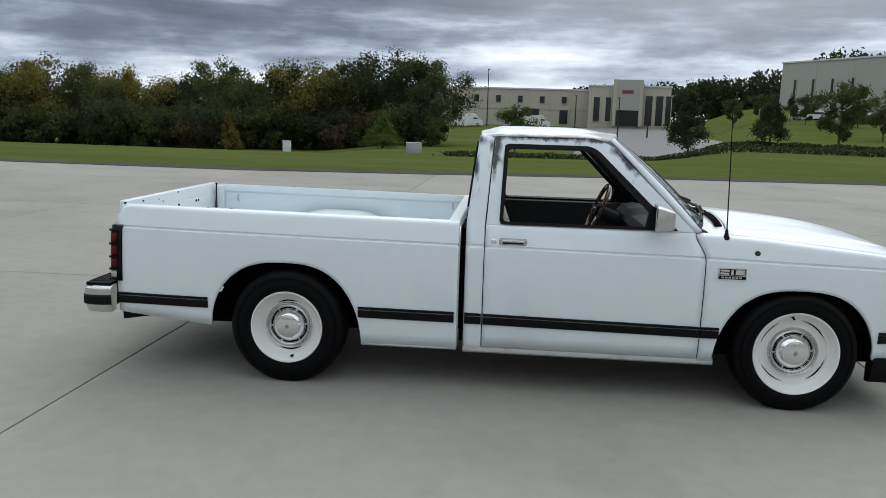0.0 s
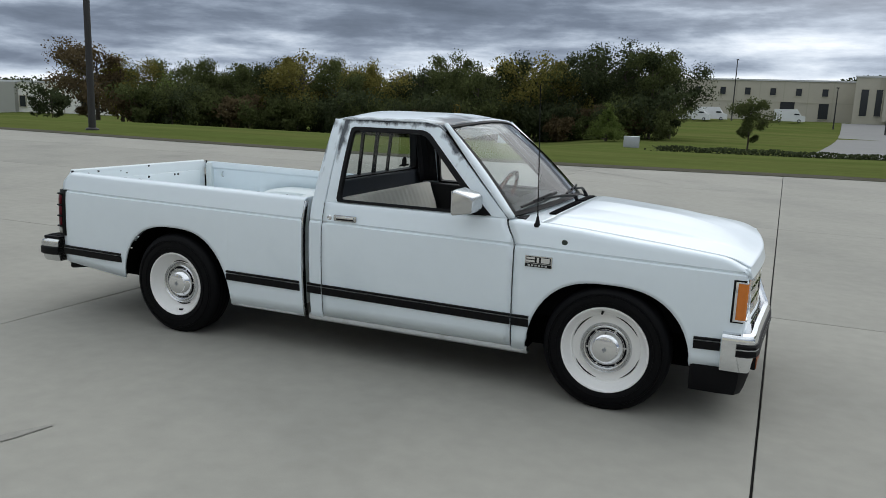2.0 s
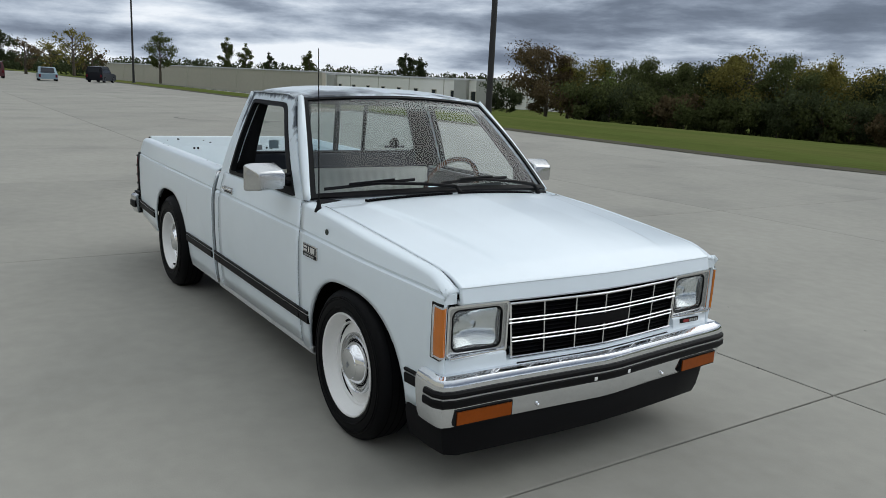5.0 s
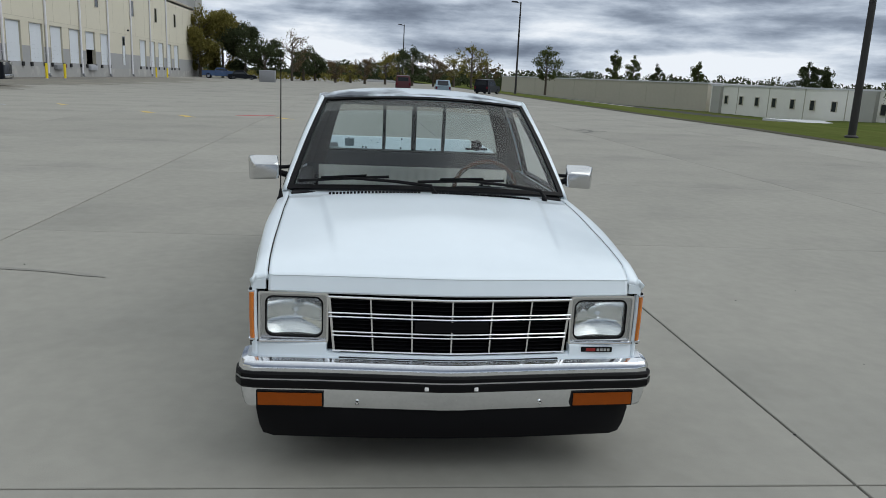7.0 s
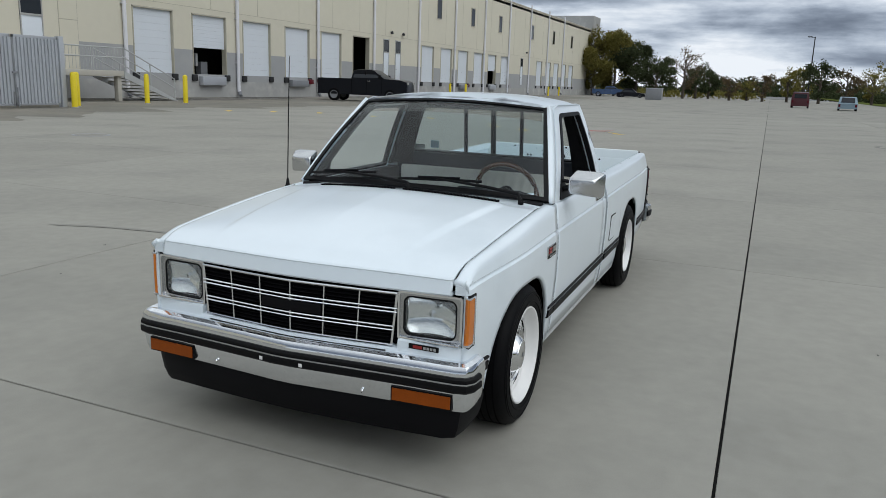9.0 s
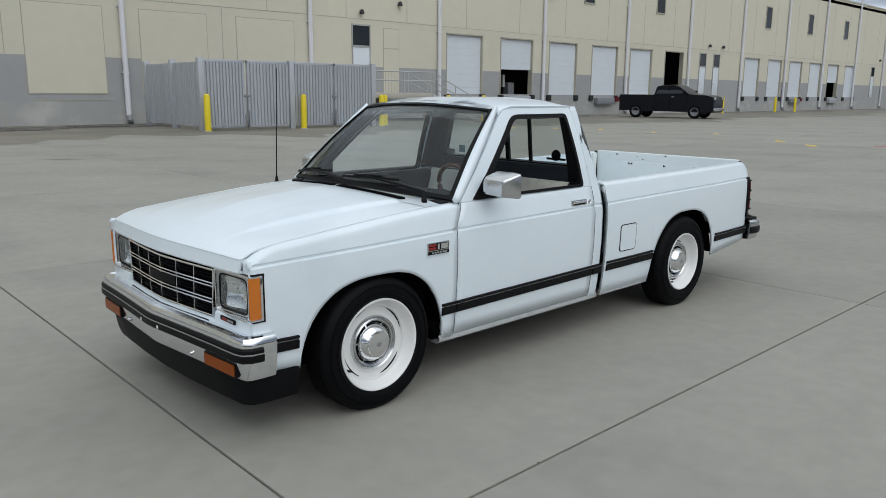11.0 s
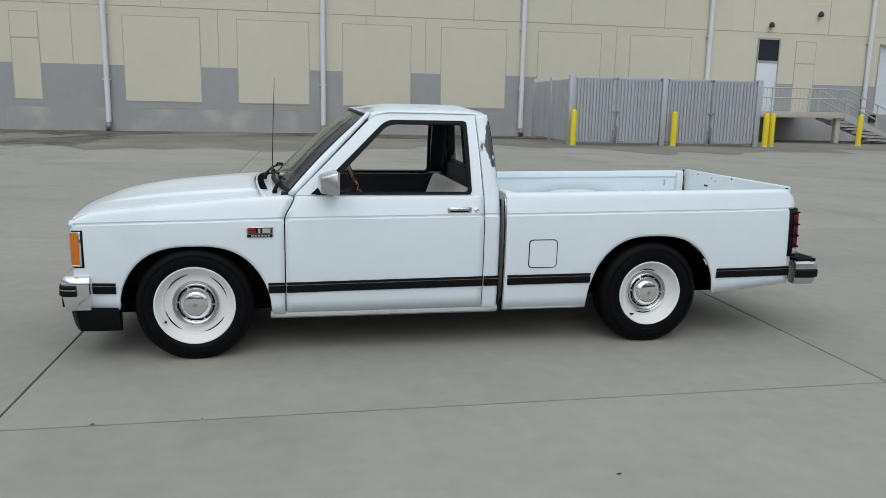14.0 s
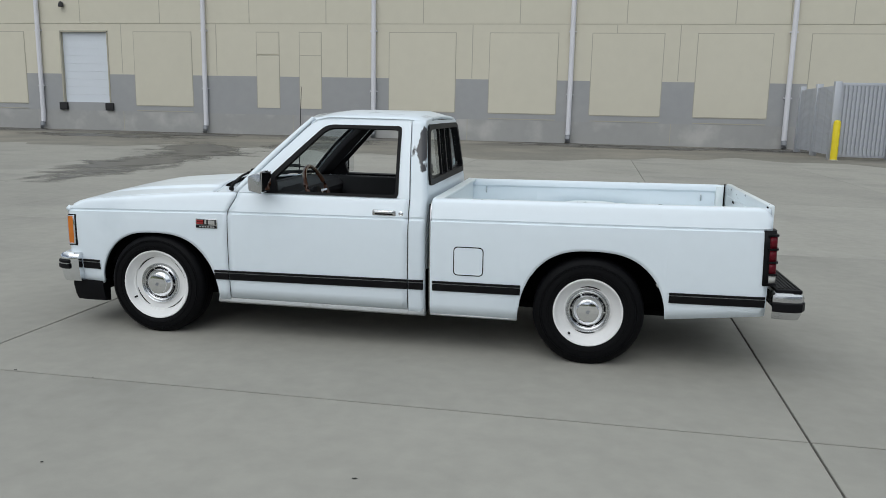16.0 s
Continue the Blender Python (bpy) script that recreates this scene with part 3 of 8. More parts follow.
gx = sorted(set(around(-1, 1, 160, 2600, 121)))
gd = [0.0, 0.15, 0.6, 1.5, 3, 5, 7, 10, 14, 18, 22, 27, 32, 38, 45, 53, 62, 72, 85, 100, 118, 140, 165, 195, 240, 320, 450, 700, 1200, 2600]
verts = [(x, lot_edge(x) + d, land_z(x, lot_edge(x) + d) if d > 0 else -0.02 + min(lot_z(x), 2.0)) for x in gx for d in gd]
ground = tagged(new("ground", mesh_of("ground", verts, grid_faces(len(gx), len(gd)), M["grass"], True, 60)), "mown green lawn falling away beyond the concrete lot", "lawn", kind="structure")
verts = [(x, y, -0.09 + lot_z(max(x, -420))) for x in (-2600, -420, -19.4, 200, 2600) for y in (-2600, -200, -31, 14)]
tagged(new("ground_base", mesh_of("ground_base", verts, grid_faces(5, 4), M["asphalt"], False)), "grey ground sheet around the lot", "ground", kind="structure")
pavement = tagged(new("pavement", mesh_of("pavement", [(x, y, z) for x, z in ((-230, lot_z(-230) - 0.03), (-19.4, -0.03), (-18.4, -0.03), (110, -0.03)) for y in (-33, 23)], grid_faces(4, 2), M["joint"], False)), "dark joint bed under the pale concrete slabs", "pavement", kind="structure")

# ---- the loading dock building ----
WY = -31.4
bays = [37.6, 28.35, 19.1, 10.35, 1.0, -8.45, -18.08, -27.15, -36.85, -46.7] + [-55.9 - 9.4 * k for k in range(10)]
dock = tagged(new("wall_south"), "long cream and grey tilt-up concrete warehouse wall", "warehouse wall", kind="structure")


def wall_piece(name, x0, x1, z0, z1, depth, mat, label=""):
    x0, x1 = min(x0, x1), max(x0, x1)
    for a, b in ((x0, x1),) if x0 >= -19.34 or x1 <= -19.34 else ((x0, -19.34), (-19.34, x1)):
        lift(part(name, box(a, b, WY - 0.35, WY + depth, z0, z1), mat, dock, label, smooth=False))


ROOF = 11.9
# Openings: (x from, x to, sill, head)
DOORS = [(27.2, 24.45), (-27.82, -31.0), (-32.62, -35.85), (-37.53, -40.69), (-42.41, -45.69), (-47.3, -50.44), (-52.3, -55.23), (-66.15, -69.28), (-71.04, -74.18), (-75.94, -79.07), (-80.93, -84.06), (-85.83, -88.96), (-90.82, -93.95), (-107.07, -110.2), (-111.97, -115.1), (-116.86, -119.99), (-121.76, -124.89), (-126.65, -129.78)]
x_from, x_to = 60.0, -142.0
edges = [x_from]
for a, b in DOORS:
    edges += [a, b]
edges.append(x_to)
for k in range(0, len(edges), 2):
    a, b = edges[k], edges[k + 1]
    wall_piece("wall_panel", a, b, 2.86, 5.0, 0.0, M["wall_cream"])
    wall_piece("wall_panel", a, b, 1.0, 2.86, 0.0, M["wall_grey"])
for a, b in DOORS:
    wall_piece("dock_sill", a, b, 1.0, 1.42, 0.0, M["wall_grey"])
wall_piece("wall_base", x_from, x_to, -0.1, 1.0, 0.0, M["wall_low"])
wall_piece("wall_panel", x_from, x_to, 5.0, 5.36, 0.0, M["wall_cream"])
wall_piece("wall_panel", x_from, x_to, 5.385, ROOF, 0.0, M["wall_cream"])
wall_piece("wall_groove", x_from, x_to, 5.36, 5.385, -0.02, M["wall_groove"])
wall_piece("roof_coping", x_from, x_to, ROOF, ROOF + 0.18, 0.05, M["wall_groove"])
lift(part("back_wall", box(x_to, x_from, WY - 60, WY - 59.6, 0, ROOF), M["wall_cream"], dock, smooth=False))
lift(part("end_wall", box(x_to - 0.4, x_to, WY - 60, WY + 0.0, 0, ROOF), M["wall_cream"], dock, smooth=False))
lift(part("corner_tower", box(x_to - 6.0, x_to, WY - 8, WY + 0.35, 0, ROOF + 2.6), M["wall_low"], dock, "taller grey corner of the building", smooth=False))
lift(part("roof_slab", box(x_to, x_from, WY - 60, WY, ROOF - 0.4, ROOF - 0.1), M["far_roof"], dock, smooth=False))
lift(part("dark_inside", box(x_to + 1, x_from - 1, WY - 3.0, WY - 2.8, 0, 5.6), M["dark_open"], dock, smooth=False))


def frame_line(x0, x1, z0, z1, name="panel_reveal", low=True):
    """A blind dock opening: a cream infill set into the wall, the reveal's shade painted as darker strips round it."""
    x0, x1 = min(x0, x1), max(x0, x1)
    p = part(name, box(x0, x1, WY, WY + 0.020, z0, z1), M["wall_cream"], dock, "blind cream infill panel", smooth=False)
    w = 0.035
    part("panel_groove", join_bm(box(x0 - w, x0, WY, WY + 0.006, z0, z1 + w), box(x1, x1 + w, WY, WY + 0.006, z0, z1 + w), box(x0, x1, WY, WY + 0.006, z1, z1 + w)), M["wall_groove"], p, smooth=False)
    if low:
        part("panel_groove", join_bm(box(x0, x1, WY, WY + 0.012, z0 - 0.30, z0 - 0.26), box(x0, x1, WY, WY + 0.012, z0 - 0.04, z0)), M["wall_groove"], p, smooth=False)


for a, b in ((32.4, 29.3), (23.0, 19.85), (9.6, 6.4), (4.77, 1.64), (0.08, -3.05), (-4.52, -7.64), (-9.25, -12.40), (-13.95, -17.15)):
    frame_line(a, b, 1.33, 4.96)
for a, b in ((16.35, 15.2), (14.12, 13.03), (-23.0, -24.1)):
    frame_line(a, b, 1.33, 3.86, low=False)
    frame_line(a, b, 3.92, 4.96, low=False)
for x in (23.7, 18.5, 5.6, -0.98, -3.75, -13.2, 11.7, -8.3):
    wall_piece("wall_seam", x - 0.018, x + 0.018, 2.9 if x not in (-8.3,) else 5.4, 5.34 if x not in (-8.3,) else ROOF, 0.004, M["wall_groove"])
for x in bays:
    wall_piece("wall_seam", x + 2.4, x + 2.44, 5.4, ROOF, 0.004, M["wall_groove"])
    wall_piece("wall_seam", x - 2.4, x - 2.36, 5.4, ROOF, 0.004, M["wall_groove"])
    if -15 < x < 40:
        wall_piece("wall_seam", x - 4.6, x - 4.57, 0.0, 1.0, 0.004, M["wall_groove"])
# Downpipes.
pipe = empty("downpipe", "white round downpipe on the warehouse wall", "downpipe", "downpipes", (bays[0], WY, 0))
part("pipe", tube([(0, 0.14, 12.5), (0, 0.14, 0.55), (0, 0.16, 0.40), (0, 0.22, 0.30)], 0.115, 12), M["pipe_white"], pipe)
part("shoe", tube([(0, 0.20, 0.36), (0, 0.26, 0.16), (0, 0.32, 0.06)], [0.13, 0.13, 0.12], 10), M["metal_dark"], pipe)
for z in (2.2, 5.0, 8.0, 11.0):
    part("pipe_strap", box(-0.17, 0.17, 0.0, 0.17, z, z + 0.06, 0.01), M["pipe_white"], pipe)
for x in bays[1:18]:
    copy_thing(pipe, pose(x, WY, lot_z(x)))


# Dock doors: slatted white leaves with bumpers and levellers.
def dock_door(x0, x1, open_to=1.42, dark=False, n=0):
    x0, x1 = min(x0, x1), max(x0, x1)
    d = empty("dock_door", "white roll-up dock door with black bumpers, closed" if open_to < 1.5 else "dark open dock doorway" if dark else "half-open white dock door over a dark gap", "dock door", "dock doors", ((x0 + x1) / 2, WY, lot_z((x0 + x1) / 2)))
    w = (x1 - x0) / 2
    if not dark:
        h = (4.96 - open_to) / 9
        for k in range(9):
            part("door_slat", box(-w + 0.06, w - 0.06, -0.20, -0.14, open_to + h * k + 0.0015, open_to + h * (k + 1) - 0.0015, 0.005, 1), M["dock_white"], d)
    part("door_frame", join_bm(box(-w, -w + 0.07, -0.34, 0.03, 1.42, 5.02), box(w - 0.07, w, -0.34, 0.03, 1.42, 5.02), box(-w, w, -0.34, 0.03, 4.96, 5.04)), M["wall_groove"], d, smooth=False)
    for s in (-1, 1):
        part("dock_bumper", box(s * (w - 0.05) - 0.22, s * (w - 0.05) + 0.22, 0.0, 0.14, 1.02, 1.40, 0.02), M["rubber"], d, "black rubber dock bumper")
    if open_to > 1.5 and not dark:
        part("dock_leveller", box(-w + 0.5, w - 0.5, 0.0, 0.35, 0.75, 1.30, 0.03), M["metal_grey"], d, "grey dock leveller")
        part("load", box(-0.9, -0.3, -1.4, -1.0, 1.4, 2.2), M["metal_dark"], d, "dim grey crate")
        part("load", box(0.2, 0.42, -1.0, -0.8, 1.9, 2.7, 0.05), M["rail"], d, "pale wrapped bundle")
    elif n in (4, 9):
        part("dock_leveller", box(-w + 0.6, w - 0.5, 0.0, 0.35, 0.75, 1.22, 0.03), M["metal_dark"], d, "grey dock leveller")
        part("dock_bumper", box(-w - 0.15, -w + 0.45, 0.14, 0.30, 0.95, 1.30, 0.02), M["red"], d, "dark red bumper block")
    return d


for k, (a, b) in enumerate(DOORS):
    dock_door(a, b, 3.02 if k in (2, 11) else 1.42, k == 6, k)
# Man doors with a dark window over each.
for x0, x1 in ((-20.85, -21.98), (-57.9, -58.9), (-60.3, -61.3), (-99.2, -100.2)):
    dd = empty("man_door", "white steel side door under a dark window", "door", "side doors", ((x0 + x1) / 2, WY, lot_z((x0 + x1) / 2)))
    w = abs(x0 - x1) / 2
    part("leaf", box(-w, w, 0.0, 0.035, 1.45, 3.88, 0.004), M["dock_white"], dd)
    part("door_frame", join_bm(box(-w - 0.06, -w, 0, 0.06, 1.45, 5.06), box(w, w + 0.06, 0, 0.06, 1.45, 5.06), box(-w - 0.06, w + 0.06, 0, 0.07, 3.88, 3.98), box(-w - 0.06, w + 0.06, 0, 0.07, 5.02, 5.10)), M["wall_low"], dd, smooth=False)
    part("window_pane", box(-w, w, 0.0, 0.03, 3.98, 5.02), M["dark_glass"], dd, smooth=False)
    part("door_knob", spin([(0.035, 0.03), (0.08, 0.03), (0.10, 0.02), (0.10, 0.001)], 10, "y", (w - 0.12, 0, 2.45), True), M["metal_dark"], dd)
# Clerestory windows.
for x in (-41.87, -51.27, -70.36, -80.15, -89.94, -104.13, -115.88, -127.63):
    ww = empty("high_window", "small dark square window high on the warehouse wall", "window", "high windows", (x, WY, lot_z(x) - 0.4))
    part("pane", box(-0.55, 0.55, 0.0, 0.03, 8.3, 10.2), M["dark_glass"], ww, smooth=False)
    part("frame", join_bm(box(-0.62, -0.55, 0, 0.06, 8.24, 10.26), box(0.55, 0.62, 0, 0.06, 8.24, 10.26), box(-0.62, 0.62, 0, 0.06, 8.2, 8.3), box(-0.62, 0.62, 0, 0.06, 10.2, 10.3)), M["wall_groove"], ww, smooth=False)
# Wall lamps.
for x, z in ((-21.4, 5.72), (-24.1, 6.35), (-59.3, 5.7), (-61.7, 5.7), (-37.6, 7.9), (26.9, 6.3), (-101.5, 5.9)):
    lamp = empty("wall_lamp", "small dark lamp fixed to the warehouse wall", "wall lamp", "wall lamps", (x, WY, z + lot_z(x)))
    part("bracket", box(-0.05, 0.05, 0.0, 0.12, -0.05, 0.12, 0.01), M["metal_dark"], lamp)
    part("shade", spin([(-0.10, 0.13), (0.02, 0.13), (0.12, 0.08), (0.16, 0.02), (0.16, 0.001)], 14, "z", (0, 0.16, 0)), M["pole"], lamp)
# Landing with steps in front of the side door.
landing = empty("dock_landing", "concrete landing with steel steps and pale handrails at the dock", "loading dock steps", at=(0, 0, 0))
LY0, LY1 = WY + 0.05, -27.6
part("platform", box(-23.3, -17.4, LY0, LY1, 1.18, 1.45, 0.02), M["pale_block"], landing, "pale concrete platform")
for x in (-17.55, -23.1):
    part("support", box(x - 0.12, x + 0.12, LY1 - 0.4, LY1 - 0.15, 0, 1.18, 0.01), M["pale_block"], landing)
for k in range(8):
    part("step", box(-23.3 - 0.42 * (k + 1), -23.3 - 0.42 * k, -29.6, LY1, 1.40 - 0.17 * (k + 1), 1.45 - 0.17 * (k + 1), 0.008), M["pale_block"], landing)
for y in (-29.6, LY1):
    bm = bmesh.new()
    vs = [bm.verts.new((x, y + o, z)) for o in (-0.04, 0.04) for x, z in ((-23.25, 1.45), (-23.25, 1.10), (-26.9, 0.0), (-26.5, 0.0))]
    bmesh.ops.convex_hull(bm, input=vs)
    part("stringer", bm, M["rail"], landing, smooth=False)
for y, xa in ((LY1, -17.5), (-29.6, -23.3)):
    for dz in (1.07, 0.62):
        part("handrail", tube([(xa, y, 1.45 + dz), (-23.3, y, 1.45 + dz), (-26.7, y, 0.05 + dz), (-26.75, y, 0.0 + dz - 0.2)] if y == LY1 else [(-23.3, y, 1.45 + dz), (-26.7, y, 0.05 + dz)], 0.030, 8), M["rail"], landing)
    for x in ((-17.5, -19.4, -21.3, -23.3) if y == LY1 else (-23.3,)):
        part("post", tube([(x, y, 1.44), (x, y, 2.52)], 0.028, 8), M["rail"], landing)
    for x, z in ((-25.0, 0.78), (-26.7, 0.05)):
        part("post", tube([(x, y, z - 0.04), (x, y, z + 1.07)], 0.028, 8), M["rail"], landing)
for k in range(30):
    x = -17.6 - 0.19 * k
    part("baluster", tube([(x, LY1, 1.5), (x, LY1, 2.5)], 0.009, 5), M["rail"], landing)


# ---- bin enclosure ----
fence = empty("bin_enclosure", "grey corrugated metal enclosure with double gates beside the dock", "metal enclosure", at=(0, 0, 0))
FZ = 2.63


def corrugated(x0, y0, x1, y1, count, name="slat"):
    d = Vector((x1 - x0, y1 - y0, 0))
    L = d.length
    d.normalize()
    n = Vector((-d.y, d.x, 0))
    w = L / count
    prof = [(0, 0), (0.30, 0), (0.38, 0.05), (0.92, 0.05), (1.0, 0)]
    vs = []
    for z in (0.16, FZ - 0.10):
        for t, o in prof:
            vs.append(tuple(d * (w * t) + n * o + Vector((0, 0, z))))
    for t, o in ((1.0, -0.02), (0.0, -0.02)):
        pass
    fs = [(i, i + 1, i + 6, i + 5) for i in range(4)]
    me = mesh_of(name, vs, fs, M["metal_grey"], False)
    for k in range(count):
        ob = new(name, me)
        ob.parent = fence
        ob.matrix_basis = Matrix.Translation(Vector((x0, y0, 0)) + d * (w * k))


for xa, xb in ((-8.36, -10.06), (-10.14, -11.98), (-12.26, -14.12), (-14.20, -16.12)):
    corrugated(xb, -23.72, xa, -23.72, 13)
    part("gate_frame", join_bm(box(xb, xa, -23.78, -23.70, FZ - 0.12, FZ, 0.01), box(xb, xa, -23.78, -23.70, 0.10, 0.20, 0.01), box(xa - 0.06, xa, -23.78, -23.70, 0.1, FZ, 0.01), box(xb, xb + 0.06, -23.78, -23.70, 0.1, FZ, 0.01)), M["metal_grey"], fence)
corrugated(-8.27, -23.8, -8.50, -29.2, 34)
corrugated(-16.5, -29.2, -16.3, -23.8, 34)
for x, y in ((-8.27, -23.74), (-12.12, -23.74), (-16.24, -23.74), (-8.4, -26.4), (-8.52, -29.2), (-16.5, -29.2)):
    part("post", box(x - 0.11, x + 0.11, y - 0.11, y + 0.11, 0, FZ + 0.04, 0.012), M["metal_grey"], fence)
for x in (-10.10, -14.16):
    part("gate_latch", box(x - 0.12, x + 0.12, -23.66, -23.60, 1.25, 1.33, 0.01), M["metal_dark"], fence)
    part("drop_bolt", tube([(x - 0.06, -23.63, 0.05), (x - 0.06, -23.63, 0.75)], 0.022, 6), M["metal_dark"], fence)
    part("drop_bolt", tube([(x + 0.10, -23.63, 0.05), (x + 0.10, -23.63, 0.60)], 0.022, 6), M["metal_dark"], fence)
# Bollards.
bol = empty("bollard", "yellow steel bollard standing on the concrete", "bollard", "bollards", (-8.25, -23.28, 0))
part("post", spin([(0, 0.115), (1.27, 0.115), (1.33, 0.095), (1.36, 0.05), (1.37, 0.001)], 20, "z"), M["bollard"], bol)
part("base_ring", spin([(0.0, 0.15), (0.02, 0.15), (0.03, 0.117)], 20, "z"), M["pale_block"], bol)
for x, y in ((-12.50, -23.45), (-16.52, -23.45), (-17.15, -24.0), (-22.35, -25.35), (-24.55, -25.0), (-57.0, -28.5), (-67.0, -28.5), (-71.3, -28.5), (-104.0, -28.5), (-110.0, -28.5)):
    copy_thing(bol, pose(x, y, lot_z(x), 0, 0, 20))


# ---- trees ----
def tree_mesh(seed, height, spread, crown_from, leaf, leaf_mat, leaves, trunk_r, shape="round", gaps=0.25):
    """trunk (verts, faces) and crown (verts, faces): limbs that fork, with small leaf clumps round their outer parts."""
    rng = random.Random(seed)
    limbs, tips = [], []
    top = height * 0.80
    tr = [(0, 0, -0.3)]
    for k in range(1, 7):
        tr.append((rng.uniform(-0.02, 0.02) * height * k / 6, rng.uniform(-0.02, 0.02) * height * k / 6, top * k / 6))
    limbs.append(tube(tr, [trunk_r * (1 - 0.13 * k) for k in range(7)], 7))
    nl = 30 if shape == "cone" else 15
    for k in range(nl):
        u = crown_from + (0.97 - crown_from) * (k + rng.random()) / nl
        z0 = top * min(u, 0.98)
        a = rng.uniform(0, 2 * math.pi)
        if shape == "cone":
            r = spread * (1.08 - (u - crown_from) / (1.02 - crown_from)) * rng.uniform(0.75, 1.1)
        else:
            r = spread * (0.45 + 0.75 * math.sin(math.pi * min(max((u - crown_from) / (1.0 - crown_from), 0.06), 0.94))) * rng.uniform(0.6, 1.12)
        rise = (0.10 if shape == "cone" else rng.uniform(0.25, 0.75)) * r
        p0 = Vector((0, 0, z0 * 0.92))
        p1 = Vector((math.cos(a) * r * 0.55, math.sin(a) * r * 0.55, z0 + rise * 0.5))
        p2 = Vector((math.cos(a + 0.2) * r, math.sin(a + 0.2) * r, z0 + rise))
        limbs.append(tube([p0, p1, p2], [trunk_r * 0.38, trunk_r * 0.2, trunk_r * 0.07], 5))
        tips += [(p1, r * 0.34), (p2, r * 0.36), (p1.lerp(p2, 0.5) + Vector((0, 0, r * 0.15)), r * 0.34)]
        if rng.random() > gaps:
            b = a + rng.uniform(-0.9, 0.9)
            p3 = p1 + Vector((math.cos(b) * r * 0.5, math.sin(b) * r * 0.5, rng.uniform(0, 0.4) * r))
            limbs.append(tube([p1, p3], [trunk_r * 0.15, trunk_r * 0.05], 4))
            tips.append((p3, r * 0.30))
    tips.append((Vector((tr[-1][0], tr[-1][1], height * 0.90)), spread * 0.30))
    tips.append((Vector((tr[-1][0], tr[-1][1], height * 0.80)), spread * 0.36))
    vs, fs = [], []
    for _ in range(leaves):
        c, rad = tips[rng.randrange(len(tips))]
        rad = max(rad, 0.25) * 1.25
        v = Vector((rng.gauss(0, 0.5), rng.gauss(0, 0.5), rng.gauss(0, 0.45)))
        if v.length > 1.0:
            v *= rng.uniform(0.55, 1.0) / v.length
        p = c + v * rad
        if p.z < 0.05 * height:
            continue
        q = Euler((rng.uniform(0, 6.3), rng.uniform(0, 6.3), rng.uniform(0, 6.3))).to_matrix()
        s = leaf * rng.uniform(0.6, 1.3) * (1.55 - 0.95 * min(v.length, 1.0))
        o = len(vs)
        for e in ((-0.55, -0.12, 0.05), (0.0, -0.42, -0.08), (0.58, 0.06, 0.05), (0.02, 0.40, -0.05)):
            vs.append(tuple(p + q @ (Vector(e) * s)))
        fs.append((o, o + 1, o + 2, o + 3))
    return add_data(*limbs), (vs, fs)


def tree_thing(name, label, seed, height, spread, crown_from, leaf, mat, leaves, trunk_r, shape="round", group="", at=(0, 0, 0)):
    t = empty(name, label, "tree", group, at)
    a, b = tree_mesh(seed, height, spread, crown_from, leaf, mat, leaves, trunk_r, shape)
    part("trunk", a, M["bark"], t)
    part("crown", b, M["leaf_" + mat], t, smooth=False)
    return t


kinds = []
for i, (h, sp, cf, mt, n, shp) in enumerate(((9.0, 3.3, 0.12, "dark", 9500, "round"), (8.2, 3.2, 0.10, "olive", 9000, "round"), (10.0, 3.2, 0.14, "mid", 9500, "round"), (7.4, 3.0, 0.08, "rust", 8000, "round"), (6.6, 2.6, 0.08, "light", 7500, "cone"), (8.6, 3.4, 0.10, "mid", 9500, "round"), (5.4, 1.9, 0.05, "gold", 5500, "cone"), (2.6, 1.7, 0.04, "dark", 2400, "round"), (2.2, 1.6, 0.04, "mid", 2200, "round"), (2.0, 1.3, 0.04, "rust", 1800, "round"))):
    words = {"dark": "dark green broad-leaved tree", "olive": "olive-green autumn tree", "mid": "green broad-leaved tree", "rust": "russet autumn tree", "light": "fresh green pointed tree", "gold": "small golden autumn tree"}[mt]
    if h < 3:
        words = {"dark": "dark green bush", "mid": "green bush", "rust": "russet bush"}[mt]
    kinds.append((tree_thing("bush" if h < 3 else "tree", words + " at the wood's edge behind the lawn", 40 + i, h, sp, cf, 0.21, mt, n, 0.20 if h > 3 else 0.05, shp, "bushes at the wood's edge" if h < 3 else "wood edge trees"), h))
used = set()


def plant(kind, x, y, scale, z=None, turn=0.0, wide=1.0):
    ob, h = kinds[kind]
    z = land_z(x, y) - 0.1 if z is None else z
    m = pose(x, y, z, 0, 0, turn)
    size = (scale * wide, scale * wide, scale)
    if kind not in used:
        used.add(kind)
        ob.matrix_basis = m @ Matrix.Diagonal((*size, 1))
        return ob
    c = copy_thing(ob, m)
    c.scale = size
    return c


rng = random.Random(5)


def toward(eye, dx, dy, dist):
    """A place seen from a station on the walk along a plan direction, given against the station's own heading."""
    a = math.atan2(dx, dy) - radians(eye[2])
    a = radians(eye[3]) + 0.97 * math.atan2(math.sin(a), math.cos(a))
    return eye[0] + math.sin(a) * dist, eye[1] + math.cos(a) * dist


# Stations: x, y, heading that the directions are taken against, true heading.
E0, E3, E6, E8 = (1.23, -4.86, -8.46, -5.06), (4.72, -3.53, -38.66, -38.83), (5.92, -1.32, -68.37, -68.5), (6.15, 0.95, -101.9, -102.5)

